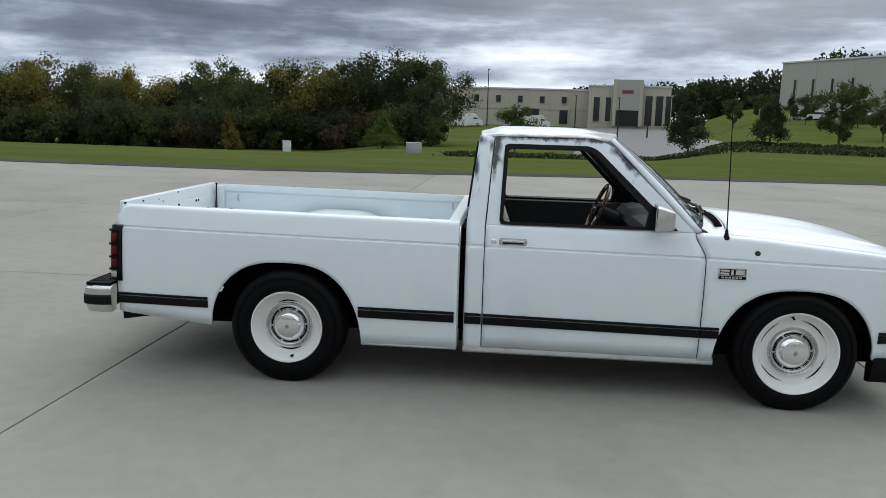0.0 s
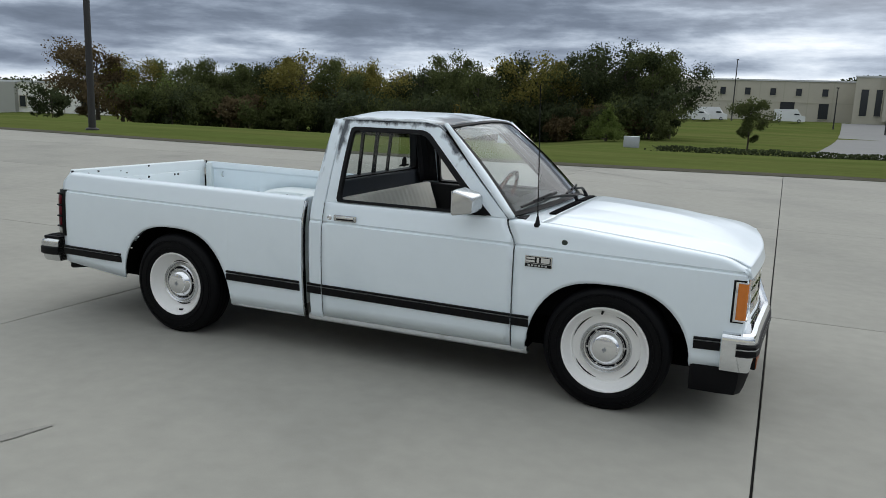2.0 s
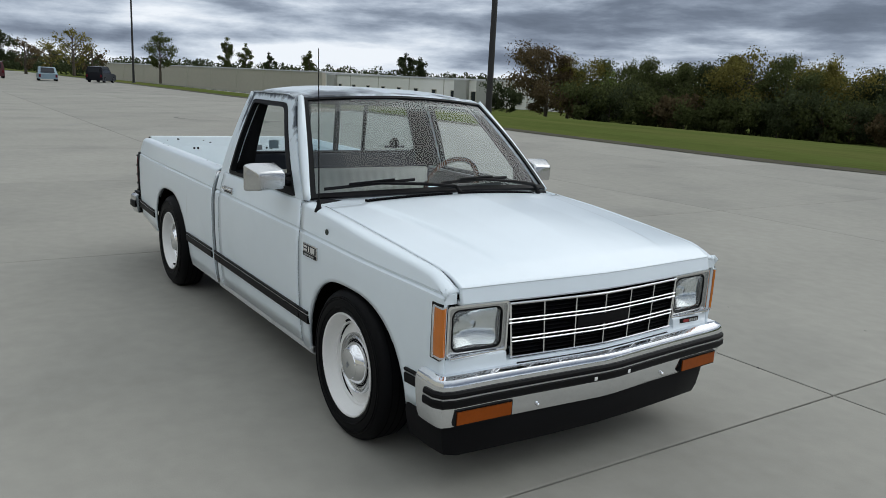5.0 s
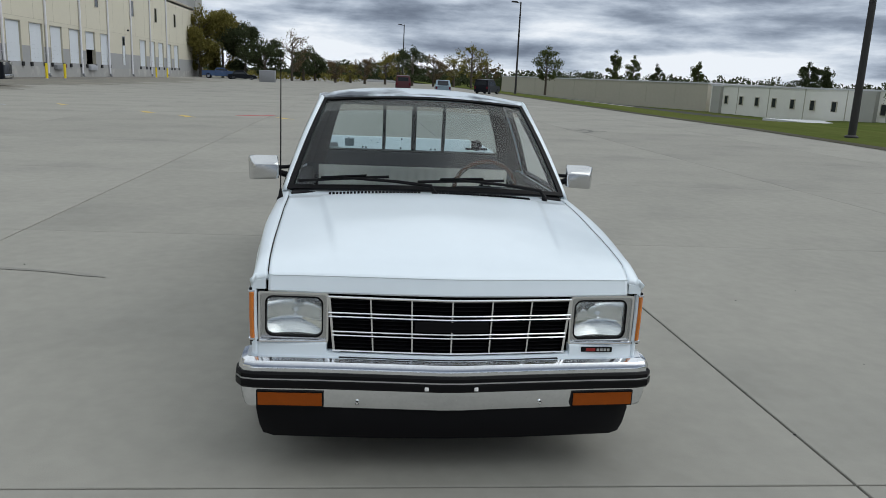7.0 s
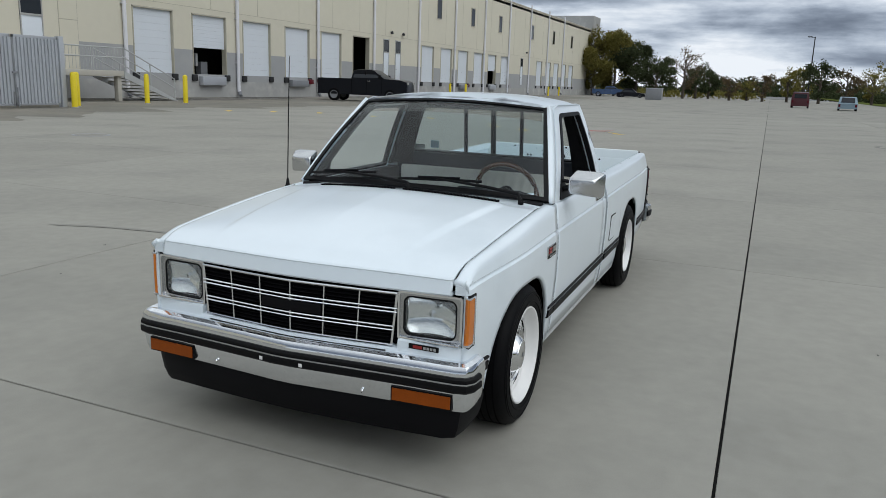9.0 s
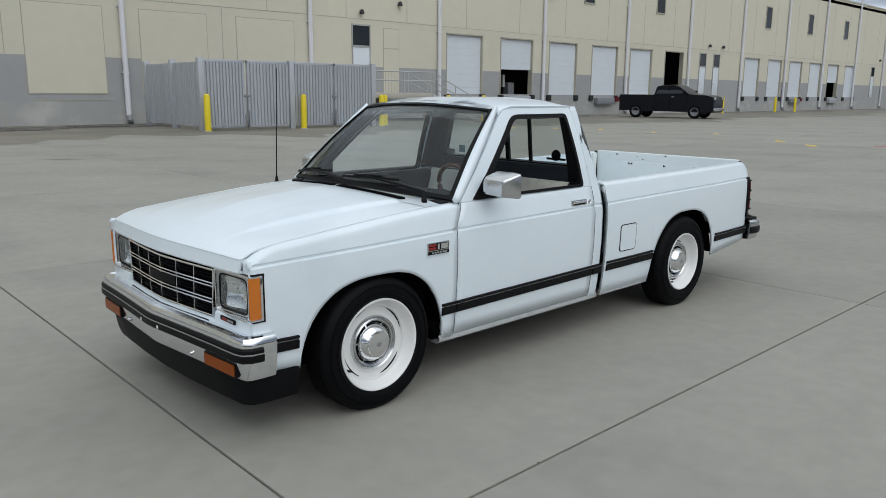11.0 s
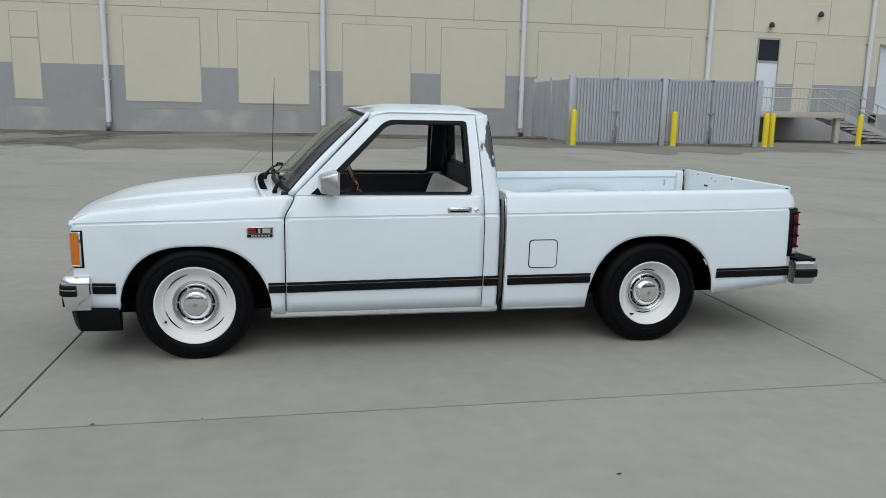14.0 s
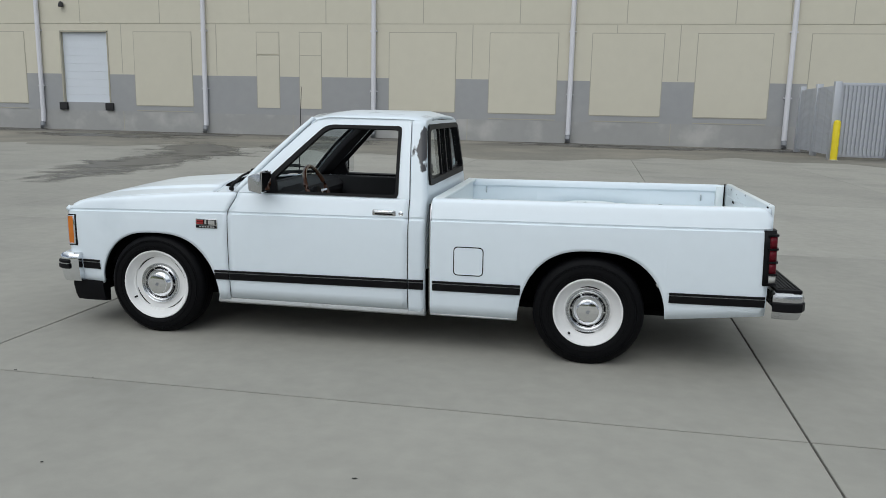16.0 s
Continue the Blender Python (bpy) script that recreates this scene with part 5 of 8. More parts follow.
cols = []
for i in range(121):
    u = -1 + 2 * i / 120
    col = []
    xr = 2.372 + 0.070 * (1 - u * u)
    xn = nose_x(0.69 * u)
    for k in range(27):
        t = k / 26
        x = xr + (xn - 0.012 - xr) * t
        yy = (lerp_table(x, HOOD_Y) - 0.006) * u
        z = hood_z(min(x, 3.46), yy)
        z -= 0.010 * smooth01((t - 0.93) / 0.07)
        col.append((x, yy, z))
    y = (HOOD_Y[-1][1] - 0.006) * u
    zt = col[-1][2]
    for dx, z in ((0.004, zt - 0.003), (0.009, zt - 0.009), (0.0065, zt - 0.0125), (0.008, zt - 0.017), (0.022, 0.746), (0.016, 0.739), (-0.02, 0.738)):
        col.append((xn + dx - 0.008, y, z))
    cols.append(col)
hood = part("hood", loft(cols, True), M["paint"], truck, "white hood with a raised centre panel", solid=0.014)
cols = []
for i in range(41):
    u = -1 + 2 * i / 40
    col = []
    for k in range(7):
        t = k / 6
        a = ws_point(u * 0.97, 0.0) + Vector((-0.02, 0, -0.012))
        xr = 2.366 + 0.070 * (1 - u * u)
        y = 0.700 * u
        b = Vector((xr, y, hood_z(xr, y) - 0.003))
        p = a.lerp(b, t)
        p.z -= 0.006 * math.sin(math.pi * t)
        col.append(tuple(p))
    cols.append(col)
cowl = part("cowl", loft(cols, True), M["paint"], truck, "white cowl panel below the windscreen", solid=0.012)
for k in range(58):
    y = -0.50 + 1.0 * k / 57
    if abs(y + 0.03) < 0.03:
        continue
    u = y / 0.70
    xr = 2.366 + 0.070 * (1 - u * u)
    z = hood_z(xr, y)
    part("vent_slot", box(xr - 0.050, xr - 0.012, y - 0.0055, y + 0.0055, z - 0.006, z + 0.004), M["seam"], cowl, smooth=False)
# Dark inner shell that shows in the panel gaps.
part("inner_body", join_bm(box(1.00, 2.30, -0.700, 0.700, 0.21, 0.30), box(2.20, 3.30, -0.655, 0.655, 0.42, 0.72), box(2.235, 2.262, -0.742, 0.742, 0.26, 0.80), box(1.075, 1.095, -0.742, 0.742, 0.26, 0.88), box(0.955, 0.982, -0.66, 0.66, 0.26, 0.90)), M["seam"], truck, smooth=False)
# Added black tube in each hood gap: the gap's shade as colour.
for s in (1, -1):
    part("hood_gap_seal", tube([(x, s * (lerp_table(x, HOOD_Y) - 0.002), lerp_table(x, TOP_F) - 0.018 * smooth01((x - 3.27) / 0.11) - 0.0045) for x in np.linspace(2.34, 3.36, 15)], 0.0034, 6), M["black_trim"], truck, "black tube for the shade in the gap beside the hood")
part("hood_underside", box(2.40, 3.36, -0.70, 0.70, 0.70, 0.785), M["seam"], truck, smooth=False)

# Rockers, stripes and badges.
for s in (1, -1):
    cols = []
    for x in np.linspace(0.985, 2.335, 20):
        cols.append([(x, s * 0.752, 0.262), (x, s * 0.760, 0.245), (x, s * 0.758, 0.228), (x, s * 0.735, 0.214), (x, s * 0.69, 0.214)])
    part("rocker_panel", loft(cols, s < 0), M["sill"], truck, "scuffed pale metal sill strip", solid=0.01)
    cols = [[(x, s * 0.757, 0.252), (x, s * 0.760, 0.236), (x, s * 0.748, 0.226)] for x in np.linspace(0.42, 0.945, 8)]
    part("rocker_panel", loft(cols, s < 0), M["sill"], truck, solid=0.006)
    for x0, x1, sl in ((3.172, 3.296, 0.0), (2.252, 2.345, 0.0), (1.090, 2.243, 0.0), (0.990, 1.080, 0.0), (0.402, 0.932, 0.0), (-0.975, -0.452, 0.0)):
        n = max(2, int((x1 - x0) / 0.08) + 1)
        bumps = []
        za = lambda x: lerp_table(x, [(-1.0, 0.468), (-0.45, 0.466), (0.4, 0.455), (0.93, 0.452), (2.3, 0.437), (3.3, 0.450)])
        for lo, hi, out, mt in ((-0.062, -0.020, 0.010, "black_trim"), (-0.014, 0.0, 0.010, "black_trim"), (-0.0205, -0.0135, 0.008, "silver_line")):
            cols = []
            for x in np.linspace(x0, x1, n):
                a, b = za(x) + lo, za(x) + hi
                ya, yb = side_y(x, a), side_y(x, b)
                cols.append([(x, s * (ya - 0.004), a), (x, s * (ya + out * 0.7), a + 0.001), (x, s * (ya + out), a + 0.004), (x, s * (yb + out), b - 0.003), (x, s * (yb + out * 0.7), b - 0.001), (x, s * (yb - 0.004), b)])
            d = loft(cols, s > 0)
            cap = [tuple(range(6)), tuple(range(6 * (n - 1), 6 * n))[::-1]]
            bumps.append((mt, (d[0], d[1] + (cap if s < 0 else [c[::-1] for c in cap]))))
        strip = part("side_moulding", add_data(bumps[0][1], bumps[1][1]), M["black_trim"], truck, "black side moulding with a thin silver line")
        part("moulding_line", bumps[2][1], M["silver_line"], strip)
    yb = side_y(2.39, 0.74) + 0.001
    bd = part("fender_badge", box(2.312, 2.458, s * (yb - 0.002), s * (yb + 0.006), 0.704, 0.764, 0.003), M["dull_chrome"], truck, "chrome and black model badge")
    part("badge_panel", box(2.316, 2.454, s * (yb + 0.005), s * (yb + 0.0075), 0.706, 0.722), M["black_trim"], bd, smooth=False)
    part("badge_panel", box(2.320, 2.450, s * (yb + 0.005), s * (yb + 0.0070), 0.726, 0.759), M["black_trim"], bd, smooth=False)
    for k, (a, b, c, d2) in enumerate(((0.0, 0.045, 0, 0), (0.055, 0.068, 0, 0), (0.078, 0.123, 0, 0))):
        f = (lambda q: 2.450 - q) if s > 0 else (lambda q: 2.322 + q)
        mt = M["badge_red"] if (k == 0 and s > 0) else M["chrome"]
        bars = [(a, b, 0.730, 0.741), (a, b, 0.746, 0.756)] if k == 0 else [(a, b, 0.730, 0.756)]
        part("badge_block", join_bm(*[box(f(p), f(q), s * (yb + 0.006), s * (yb + 0.010), r0, r1) for p, q, r0, r1 in bars]), mt, bd, smooth=False)
    part("badge_lettering", join_bm(*[box(2.330 + 0.018 * k, 2.342 + 0.018 * k, s * (yb + 0.007), s * (yb + 0.009), 0.710, 0.718) for k in range(6)]), M["silver_line"], bd, smooth=False)
    if s < 0:
        yw = side_y(2.51, 0.843)
        ws = spin([(s * yw, 0.016), (s * (yw + 0.003), 0.013), (s * (yw + 0.0035), 0.0001)], 16, "y", (2.51, 0, 0.842), True)
        part("wear_spot", ws, M["plug"], truck, "small dark green plug")

for s in (1, -1):
    col = [[(x, s * (side_y(0.95, z) - 0.002 - o), z) for z in np.linspace(0.235, 0.925, 14)] for x, o in ((0.946, 0.0), (0.955, 0.002), (0.957, 0.03))]
    part("bed_edge", loft(col, s > 0), M["dull_chrome"], truck, "worn bare metal edge of the bed", solid=0.004)

# Fuel flap on the driver's side.
yf = side_y(0.71, 0.58)
fl = rounded_rect(0.630, 0.800, 0.500, 0.665, 0.022)
fo = rounded_rect(0.6245, 0.8055, 0.4945, 0.6705, 0.026)
part("fuel_flap_seam", ring(fo, fl, lambda a, b: (Vector((a, side_y(a, b) + 0.0030, b)), Vector((0, 1, 0))), 0.006), M["seam"], truck, "thin dark seam round the fuel flap")
part("fuel_flap", ([(a, side_y(a, b) + 0.0040, b) for a, b in fl], [tuple(range(len(fl)))[::-1]]), M["paint"], truck, "white square fuel flap", smooth=False)

# ---- front end ----
def bump_plan(t):
    """The front bumper's line in plan, t from -1 to 1: point and outward normal."""
    pts = [(3.302, -0.793), (3.368, -0.793), (3.420, -0.788), (3.448, -0.770), (3.459, -0.730), (3.464, -0.650), (3.469, -0.550), (3.482, -0.370), (3.497, -0.180), (3.509, -0.040), (3.509, 0.040), (3.497, 0.180), (3.482, 0.370), (3.469, 0.550), (3.464, 0.650), (3.459, 0.730), (3.448, 0.770), (3.420, 0.788), (3.368, 0.793), (3.302, 0.793)]
    return pts


def sweep_plan(section, plan, flip=False, cap=True):
    """Sweeps (outward, z) points along a plan line."""
    cols, n = [], len(plan)
    for i, (x, y) in enumerate(plan):
        a, b = Vector(plan[max(i - 1, 0)]), Vector(plan[min(i + 1, n - 1)])
        d = (b - a).normalized()
        nx, ny = d.y, -d.x
        cols.append([(x + nx * o, y + ny * o, z) for o, z in section])
    d = loft(cols, flip)
    if cap:
        m = len(section)
        d = (d[0], d[1] + [tuple(range(m))[:: 1 if flip else -1], tuple(range(m * (n - 1), m * n))[:: -1 if flip else 1]])
    return d


FB = bump_plan(0)
part("front_bumper", sweep_plan([(-0.075, 0.462), (-0.062, 0.488), (-0.030, 0.494), (-0.010, 0.486), (0.0, 0.470), (0.002, 0.448), (-0.002, 0.392), (-0.004, 0.372), (-0.010, 0.330), (-0.020, 0.303), (-0.034, 0.296), (-0.070, 0.296)], FB, True), M["bumper_chrome"], truck, "slightly worn chrome front bumper", angle=28)
STRIP = FB[1:-1]
fs = part("bumper_strip", sweep_plan([(-0.002, 0.446), (0.006, 0.448), (0.012, 0.440), (0.012, 0.428), (0.008, 0.424), (0.008, 0.420), (0.014, 0.416), (0.014, 0.394), (0.008, 0.386), (-0.004, 0.386)], STRIP), M["black_trim"], truck, "black rubber bumper strip")
part("strip_line", sweep_plan([(0.004, 0.4245), (0.0105, 0.4245), (0.0105, 0.4195), (0.004, 0.4195)], STRIP), M["silver_line"], fs)
for s in (1, -1):
    part("plate_bolt", box(3.512, 3.520, s * 0.093 - 0.008, s * 0.093 + 0.008, 0.393, 0.409, 0.002), M["rim"], truck, "square white bolt cap")
    part("bumper_bolt", spin([(3.474, 0.008), (3.481, 0.008), (3.485, 0.005), (3.486, 0.0001)], 12, "x", (0, s * 0.35, 0.330), False), M["chrome"], truck)
    # Indicator lamp in the bumper.
    q = [(3.4575, s * 0.716), (3.4710, s * 0.480)]
    def lamp_box(m, o0, o1, z0, z1):
        (xa, ya), (xb, yb) = q
        d = Vector((xb - xa, yb - ya)).normalized()
        nrm = Vector((abs(d.y), -d.x * (1 if d.y > 0 else -1)))
        nrm = Vector((abs(nrm.x), nrm.y if nrm.x > 0 else -nrm.y))
        A, B = Vector((xa, ya)) - d * m, Vector((xb, yb)) + d * m
        vs = []
        for o in (o0, o1):
            for P in (A, B):
                for z in (z0, z1):
                    vs.append((P.x + nrm.x * o, P.y + nrm.y * o, z))
        bm = bmesh.new()
        bv = [bm.verts.new(v) for v in vs]
        bmesh.ops.convex_hull(bm, input=bv)
        return bm
    ind = part("indicator_surround", lamp_box(0.006, -0.05, 0.004, 0.312, 0.373), M["black_trim"], truck, "black lamp surround", smooth=False)
    part("indicator_lens", lamp_box(0.0, -0.04, 0.008, 0.318, 0.367), M["amber_dark"], ind, "dark amber indicator lens", smooth=False)
VAL = [(3.165, -0.742), (3.30, -0.742), (3.390, -0.728), (3.428, -0.67), (3.443, -0.50), (3.460, -0.25), (3.468, 0.0), (3.460, 0.25), (3.443, 0.50), (3.428, 0.67), (3.390, 0.728), (3.30, 0.742), (3.165, 0.742)]
part("front_valance", sweep_plan([(-0.06, 0.305), (0.0, 0.305), (0.004, 0.27), (-0.008, 0.205), (-0.024, 0.165), (-0.075, 0.156), (-0.075, 0.305)], VAL), M["black_plastic"], truck, "black plastic air dam")
# White panel between grille and bumper.
PAN = [(3.33, -0.745), (3.372, -0.738), (3.392, -0.712), (3.400, -0.60), (3.415, -0.42), (3.438, -0.2), (3.450, 0.0), (3.438, 0.2), (3.415, 0.42), (3.400, 0.60), (3.392, 0.712), (3.372, 0.738), (3.33, 0.745)]
part("front_panel", sweep_plan([(-0.07, 0.507), (-0.012, 0.507), (0.0, 0.502), (0.004, 0.492), (0.006, 0.468), (-0.05, 0.460)], PAN), M["paint"], truck, "white panel under the grille")
for side in ([(3.33, -0.745), (3.372, -0.738), (3.392, -0.712), (3.400, -0.60), (3.411, -0.468)], [(3.411, 0.468), (3.400, 0.60), (3.392, 0.712), (3.372, 0.738), (3.33, 0.745)]):
    part("lamp_panel", sweep_plan([(-0.07, 0.546), (-0.012, 0.544), (0.0, 0.536), (0.0035, 0.515), (0.0035, 0.480), (-0.05, 0.478)], side), M["paint"], truck)
part("bumper_filler", sweep_plan([(0.004, 0.492), (0.030, 0.486), (0.030, 0.470), (0.004, 0.470)], PAN[4:-4]), M["black_trim"], truck, "dark gap filler behind the bumper")
def grille_x(y):
    return 3.404 + 0.040 * (1 - min(abs(y) / 0.475, 1.0) ** 1.3)


grille = part("grille", sweep_plan([(-0.03, 0.726), (-0.028, 0.508), (-0.06, 0.508), (-0.06, 0.726)], [(grille_x(y), y) for y in np.linspace(-0.472, 0.472, 17)]), M["seam"], truck, "black grille behind chrome bars", smooth=False)
for k in range(13):
    z = 0.525 + 0.0155 * k
    part("grille_louvre", sweep_plan([(-0.024, z + 0.002), (-0.012, z - 0.002), (-0.012, z - 0.004), (-0.026, z - 0.002)], [(grille_x(y), y) for y in np.linspace(-0.455, 0.455, 9)]), M["black_plastic"], grille)
for z, w in ((0.722, 0.0045), (0.661, 0.0032), (0.646, 0.0032), (0.588, 0.0032), (0.573, 0.0032), (0.512, 0.0045)):
    e = 0.462 if z > 0.6 else 0.446
    part("grille_bar", sweep_plan([(-0.02, z + w), (0.004, z + w), (0.006, z), (0.004, z - w), (-0.02, z - w)], [(grille_x(y), y) for y in np.linspace(-e, e, 17)]), M["chrome"], grille)
for k in range(7):
    yt = -0.460 + 0.1533 * k
    yb = yt * 0.958
    w = 0.0028 if 0 < k < 6 else 0.0045
    bm = bmesh.new()
    vs = [bm.verts.new(v) for v in [(grille_x(yt) + o, yt + a, 0.722) for o in (-0.02, 0.002) for a in (-w, w)] + [(grille_x(yb) + o, yb + a, 0.512) for o in (-0.02, 0.002) for a in (-w, w)]]
    bmesh.ops.convex_hull(bm, input=vs)
    part("grille_bar", bm, M["chrome"], grille, smooth=False)
part("emblem_blank", sweep_plan([(-0.01, 0.640), (0.004, 0.638), (0.004, 0.597), (-0.01, 0.595)], [(grille_x(y), y) for y in (-0.14, -0.05, 0.04, 0.14)]), M["black_plastic"], grille, "plain dark emblem plate")
for s in (1, -1):
    def face_fn(a, b, base=0.0):
        return Vector((3.401 - 0.018 * (abs(a) - 0.46) / 0.24 + base, a, b)), Vector((1, 0, 0))
    A = rounded_rect(0.462, 0.722, 0.540, 0.734, 0.010)
    B = rounded_rect(0.482, 0.698, 0.556, 0.716, 0.030)
    C = rounded_rect(0.487, 0.693, 0.561, 0.711, 0.028)
    sg = lambda L: [(s * a, b) for a, b in L][:: s]
    A2 = rounded_rect(0.469, 0.714, 0.548, 0.726, 0.012)
    bez = part("headlamp_bezel", ring(sg(A), sg(A2), lambda a, b: face_fn(a, b, 0.003), 0.04), M["chrome"], truck, "chrome headlamp bezel")
    part("bezel_recess", ring(sg(A2), sg(B), lambda a, b: face_fn(a, b, -0.007), 0.03), M["bezel_grey"], bez, "dull grey bezel face")
    part("lamp_rim", ring(sg(B), sg(C), lambda a, b: face_fn(a, b, -0.006), 0.03), M["black_trim"], bez)
    part("bezel_ledge", box(3.380, 3.404, s * 0.470, s * 0.718, 0.540, 0.552, 0.004), M["chrome"], bez)
    # Ribbed lens.
    nn, mm = 41, 13
    vs = []
    for i in range(nn):
        a = 0.487 + 0.206 * i / (nn - 1)
        for j in range(mm):
            b = 0.561 + 0.150 * j / (mm - 1)
            ex = 1 - max(abs(a - 0.590) / 0.103, abs(b - 0.636) / 0.075) ** 4
            vs.append((face_fn(a, b, -0.012 + 0.010 * ex + (0.0018 if i % 2 else 0.0) * (1 if 1 < j < mm - 2 else 0))[0]))
    vs = [(v.x, s * v.y, v.z) for v in vs]
    lens = part("headlamp_lens", (vs, grid_faces(nn, mm, s < 0)), M["lamp"], bez, "clear ribbed headlamp glass", angle=12)
    lens.visible_shadow = False
    bowl = []
    for i in range(49):
        for j in range(13):
            u, v = -1 + i / 24, -1 + j / 6
            a, b = 0.590 + 0.104 * u, 0.636 + 0.076 * v
            bowl.append((face_fn(a, b, -0.024 - (0.0012 if i % 2 else 0.0) - 0.055 * max(1 - (0.8 * u) ** 2 - (0.7 * v) ** 2, 0.0))[0]))
    part("reflector", ([(v.x, s * v.y, v.z) for v in bowl], grid_faces(49, 13, s < 0)), M["reflector"], bez, "bright reflector bowl")
    part("bulb", spin([(-0.02, 0.001), (-0.018, 0.016), (0.006, 0.016), (0.012, 0.001)], 14, "x", (3.345, s * 0.588, 0.645)), M["reflector"], bez)
    # Rounded front end of the fender over the corner lamp.
    yo = side_y(3.37, 0.70)
    bm = bmesh.new()
    for x, out, top in ((3.300, -0.014, 0.805), (3.350, -0.014, 0.799), (3.376, -0.014, 0.790), (3.390, -0.016, 0.780)):
        for z, d in ((0.744, 0.0), (0.772, 0.0), (top - 0.016, -0.005), (top - 0.003, -0.018), (top, -0.030)):
            bm.verts.new((x, s * (yo + out + d), z))
        bm.verts.new((x, s * 0.692, 0.744))
        bm.verts.new((x, s * 0.692, top))
    bmesh.ops.convex_hull(bm, input=bm.verts[:])
    loose = [v for v in bm.verts if not v.link_faces]
    bmesh.ops.delete(bm, geom=loose, context="VERTS")
    part("fender_nose", bm, M["paint"], truck)
    # Amber corner lamp.
    cols, rows2 = [], (0.554, 0.557, 0.64, 0.728, 0.731)
    for ang in range(7):
        t = ang / 6
        col = []
        for z in rows2:
            y0 = side_y(3.36, z)
            xa, ya = 3.350, y0 + 0.006
            xb, yb = 3.391, y0 + 0.001
            xc, yc = 3.394, y0 - 0.016
            if t < 0.7:
                k = t / 0.7
                p = (xa + (xb - xa) * k, ya + (yb - ya) * k)
            else:
                k = (t - 0.7) / 0.3
                p = (xb + (xc - xb) * k + 0.004 * math.sin(math.pi * k), yb + (yc - yb) * k)
            col.append((p[0], s * p[1], z))
        cols.append(col)
    cl = part("corner_lamp", loft(cols, s > 0), M["amber"], truck, "amber wrap-round side lamp", solid=0.02)
    yy = side_y(3.36, 0.64)
    part("lamp_frame", join_bm(box(3.328, 3.338, s * (yy - 0.02), s * (yy + 0.003), 0.538, 0.746, 0.002), box(3.328, 3.386, s * (yy - 0.03), s * (yy + 0.001), 0.739, 0.746, 0.001), box(3.328, 3.386, s * (yy - 0.03), s * (yy + 0.001), 0.538, 0.545, 0.001)), M["black_trim"], cl, "black lamp frame")
    part("lamp_trim", join_bm(box(3.338, 3.350, s * (yy - 0.02), s * (yy + 0.007), 0.545, 0.739, 0.002), box(3.346, 3.394, s * (yy - 0.02), s * (yy + 0.004), 0.731, 0.739, 0.001), box(3.346, 3.394, s * (yy - 0.02), s * (yy + 0.004), 0.545, 0.554, 0.001)), M["chrome"], cl, "chrome lamp trim")
cb = part("engine_badge", box(3.404, 3.412, 0.515, 0.640, 0.512, 0.532, 0.002), M["black_trim"], truck, "small black engine badge")
part("badge_panel", box(3.4115, 3.4135, 0.535, 0.572, 0.516, 0.528), M["badge_red"], cb, smooth=False)
for k in range(4):
    part("badge_lettering", box(3.4115, 3.4135, 0.578 + 0.014 * k, 0.588 + 0.014 * k, 0.517, 0.527), M["silver_line"], cb, smooth=False)
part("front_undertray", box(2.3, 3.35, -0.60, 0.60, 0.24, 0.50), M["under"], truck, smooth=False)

# ---- wipers, mirrors, aerial ----
for y0, y1, yp in ((-0.615, -0.02, 0.02), (-0.06, 0.53, 0.56)):
    a = [ws_point(y / 0.69, 0.05 + 0.04 * (i / 8)) + Vector((0.022, 0, 0.018)) for i, y in enumerate(np.linspace(y0, y0 + 0.42, 9))]
    wp = part("wiper", tube([ws_point(yp / 0.7, 0.0) + Vector((0.045, 0, -0.004)), ws_point(yp / 0.7, 0.02) + Vector((0.04, -0.02, 0.018)), ws_point((y0 + 0.45) / 0.7, 0.045) + Vector((0.035, 0, 0.022)), ws_point((y0 + 0.20) / 0.7, 0.07) + Vector((0.032, 0, 0.024))], [0.012, 0.010, 0.008, 0.006], 8), M["black_trim"], truck, "black wiper arm")
    part("wiper_blade", tube(a, 0.008, 6), M["black_trim"], wp)
    part("wiper_bracket", tube([p + Vector((0.006, 0, 0.012)) for p in a[2:7]], 0.006, 6), M["black_plastic"], wp)
    pv = ws_point(yp / 0.7, 0.0) + Vector((0.045, 0, -0.01))
    part("wiper_pivot", spin([(-0.03, 0.015), (0.004, 0.015), (0.010, 0.010), (0.010, 0.0001)], 12, "z", tuple(pv)), M["black_trim"], wp)
for s in (1, -1):
    bm = bmesh.new()
    hull = [(2.062, 0.780, 1.058), (2.062, 0.780, 0.974), (2.052, 0.915, 1.050), (2.050, 0.912, 0.964), (1.962, 0.795, 1.090), (1.958, 0.790, 0.960), (1.952, 0.955, 1.088), (1.948, 0.952, 0.950)]
    vs = [bm.verts.new((x, s * y, z)) for x, y, z in hull]
    bmesh.ops.convex_hull(bm, input=vs)
    bmesh.ops.bevel(bm, geom=bm.edges[:], offset=0.012, segments=3, profile=0.6, affect="EDGES")
    mir = part("wing_mirror", bm, M["dull_chrome"], truck, "boxy chrome wing mirror")
    part("mirror_glass", box(1.946, 1.949, s * 0.805, s * 0.940, 0.964, 1.078, 0.0), M["mirror"], mir, smooth=False)
    part("mirror_arm", tube([(2.01, s * 0.72, 0.985), (2.015, s * 0.76, 0.995), (2.02, s * 0.80, 1.01)], 0.016, 8), M["black_plastic"], mir)
    part("mirror_arm", tube([(1.985, s * 0.70, 1.035), (2.00, s * 0.75, 1.03), (2.02, s * 0.79, 1.03)], 0.010, 8), M["black_plastic"], mir)
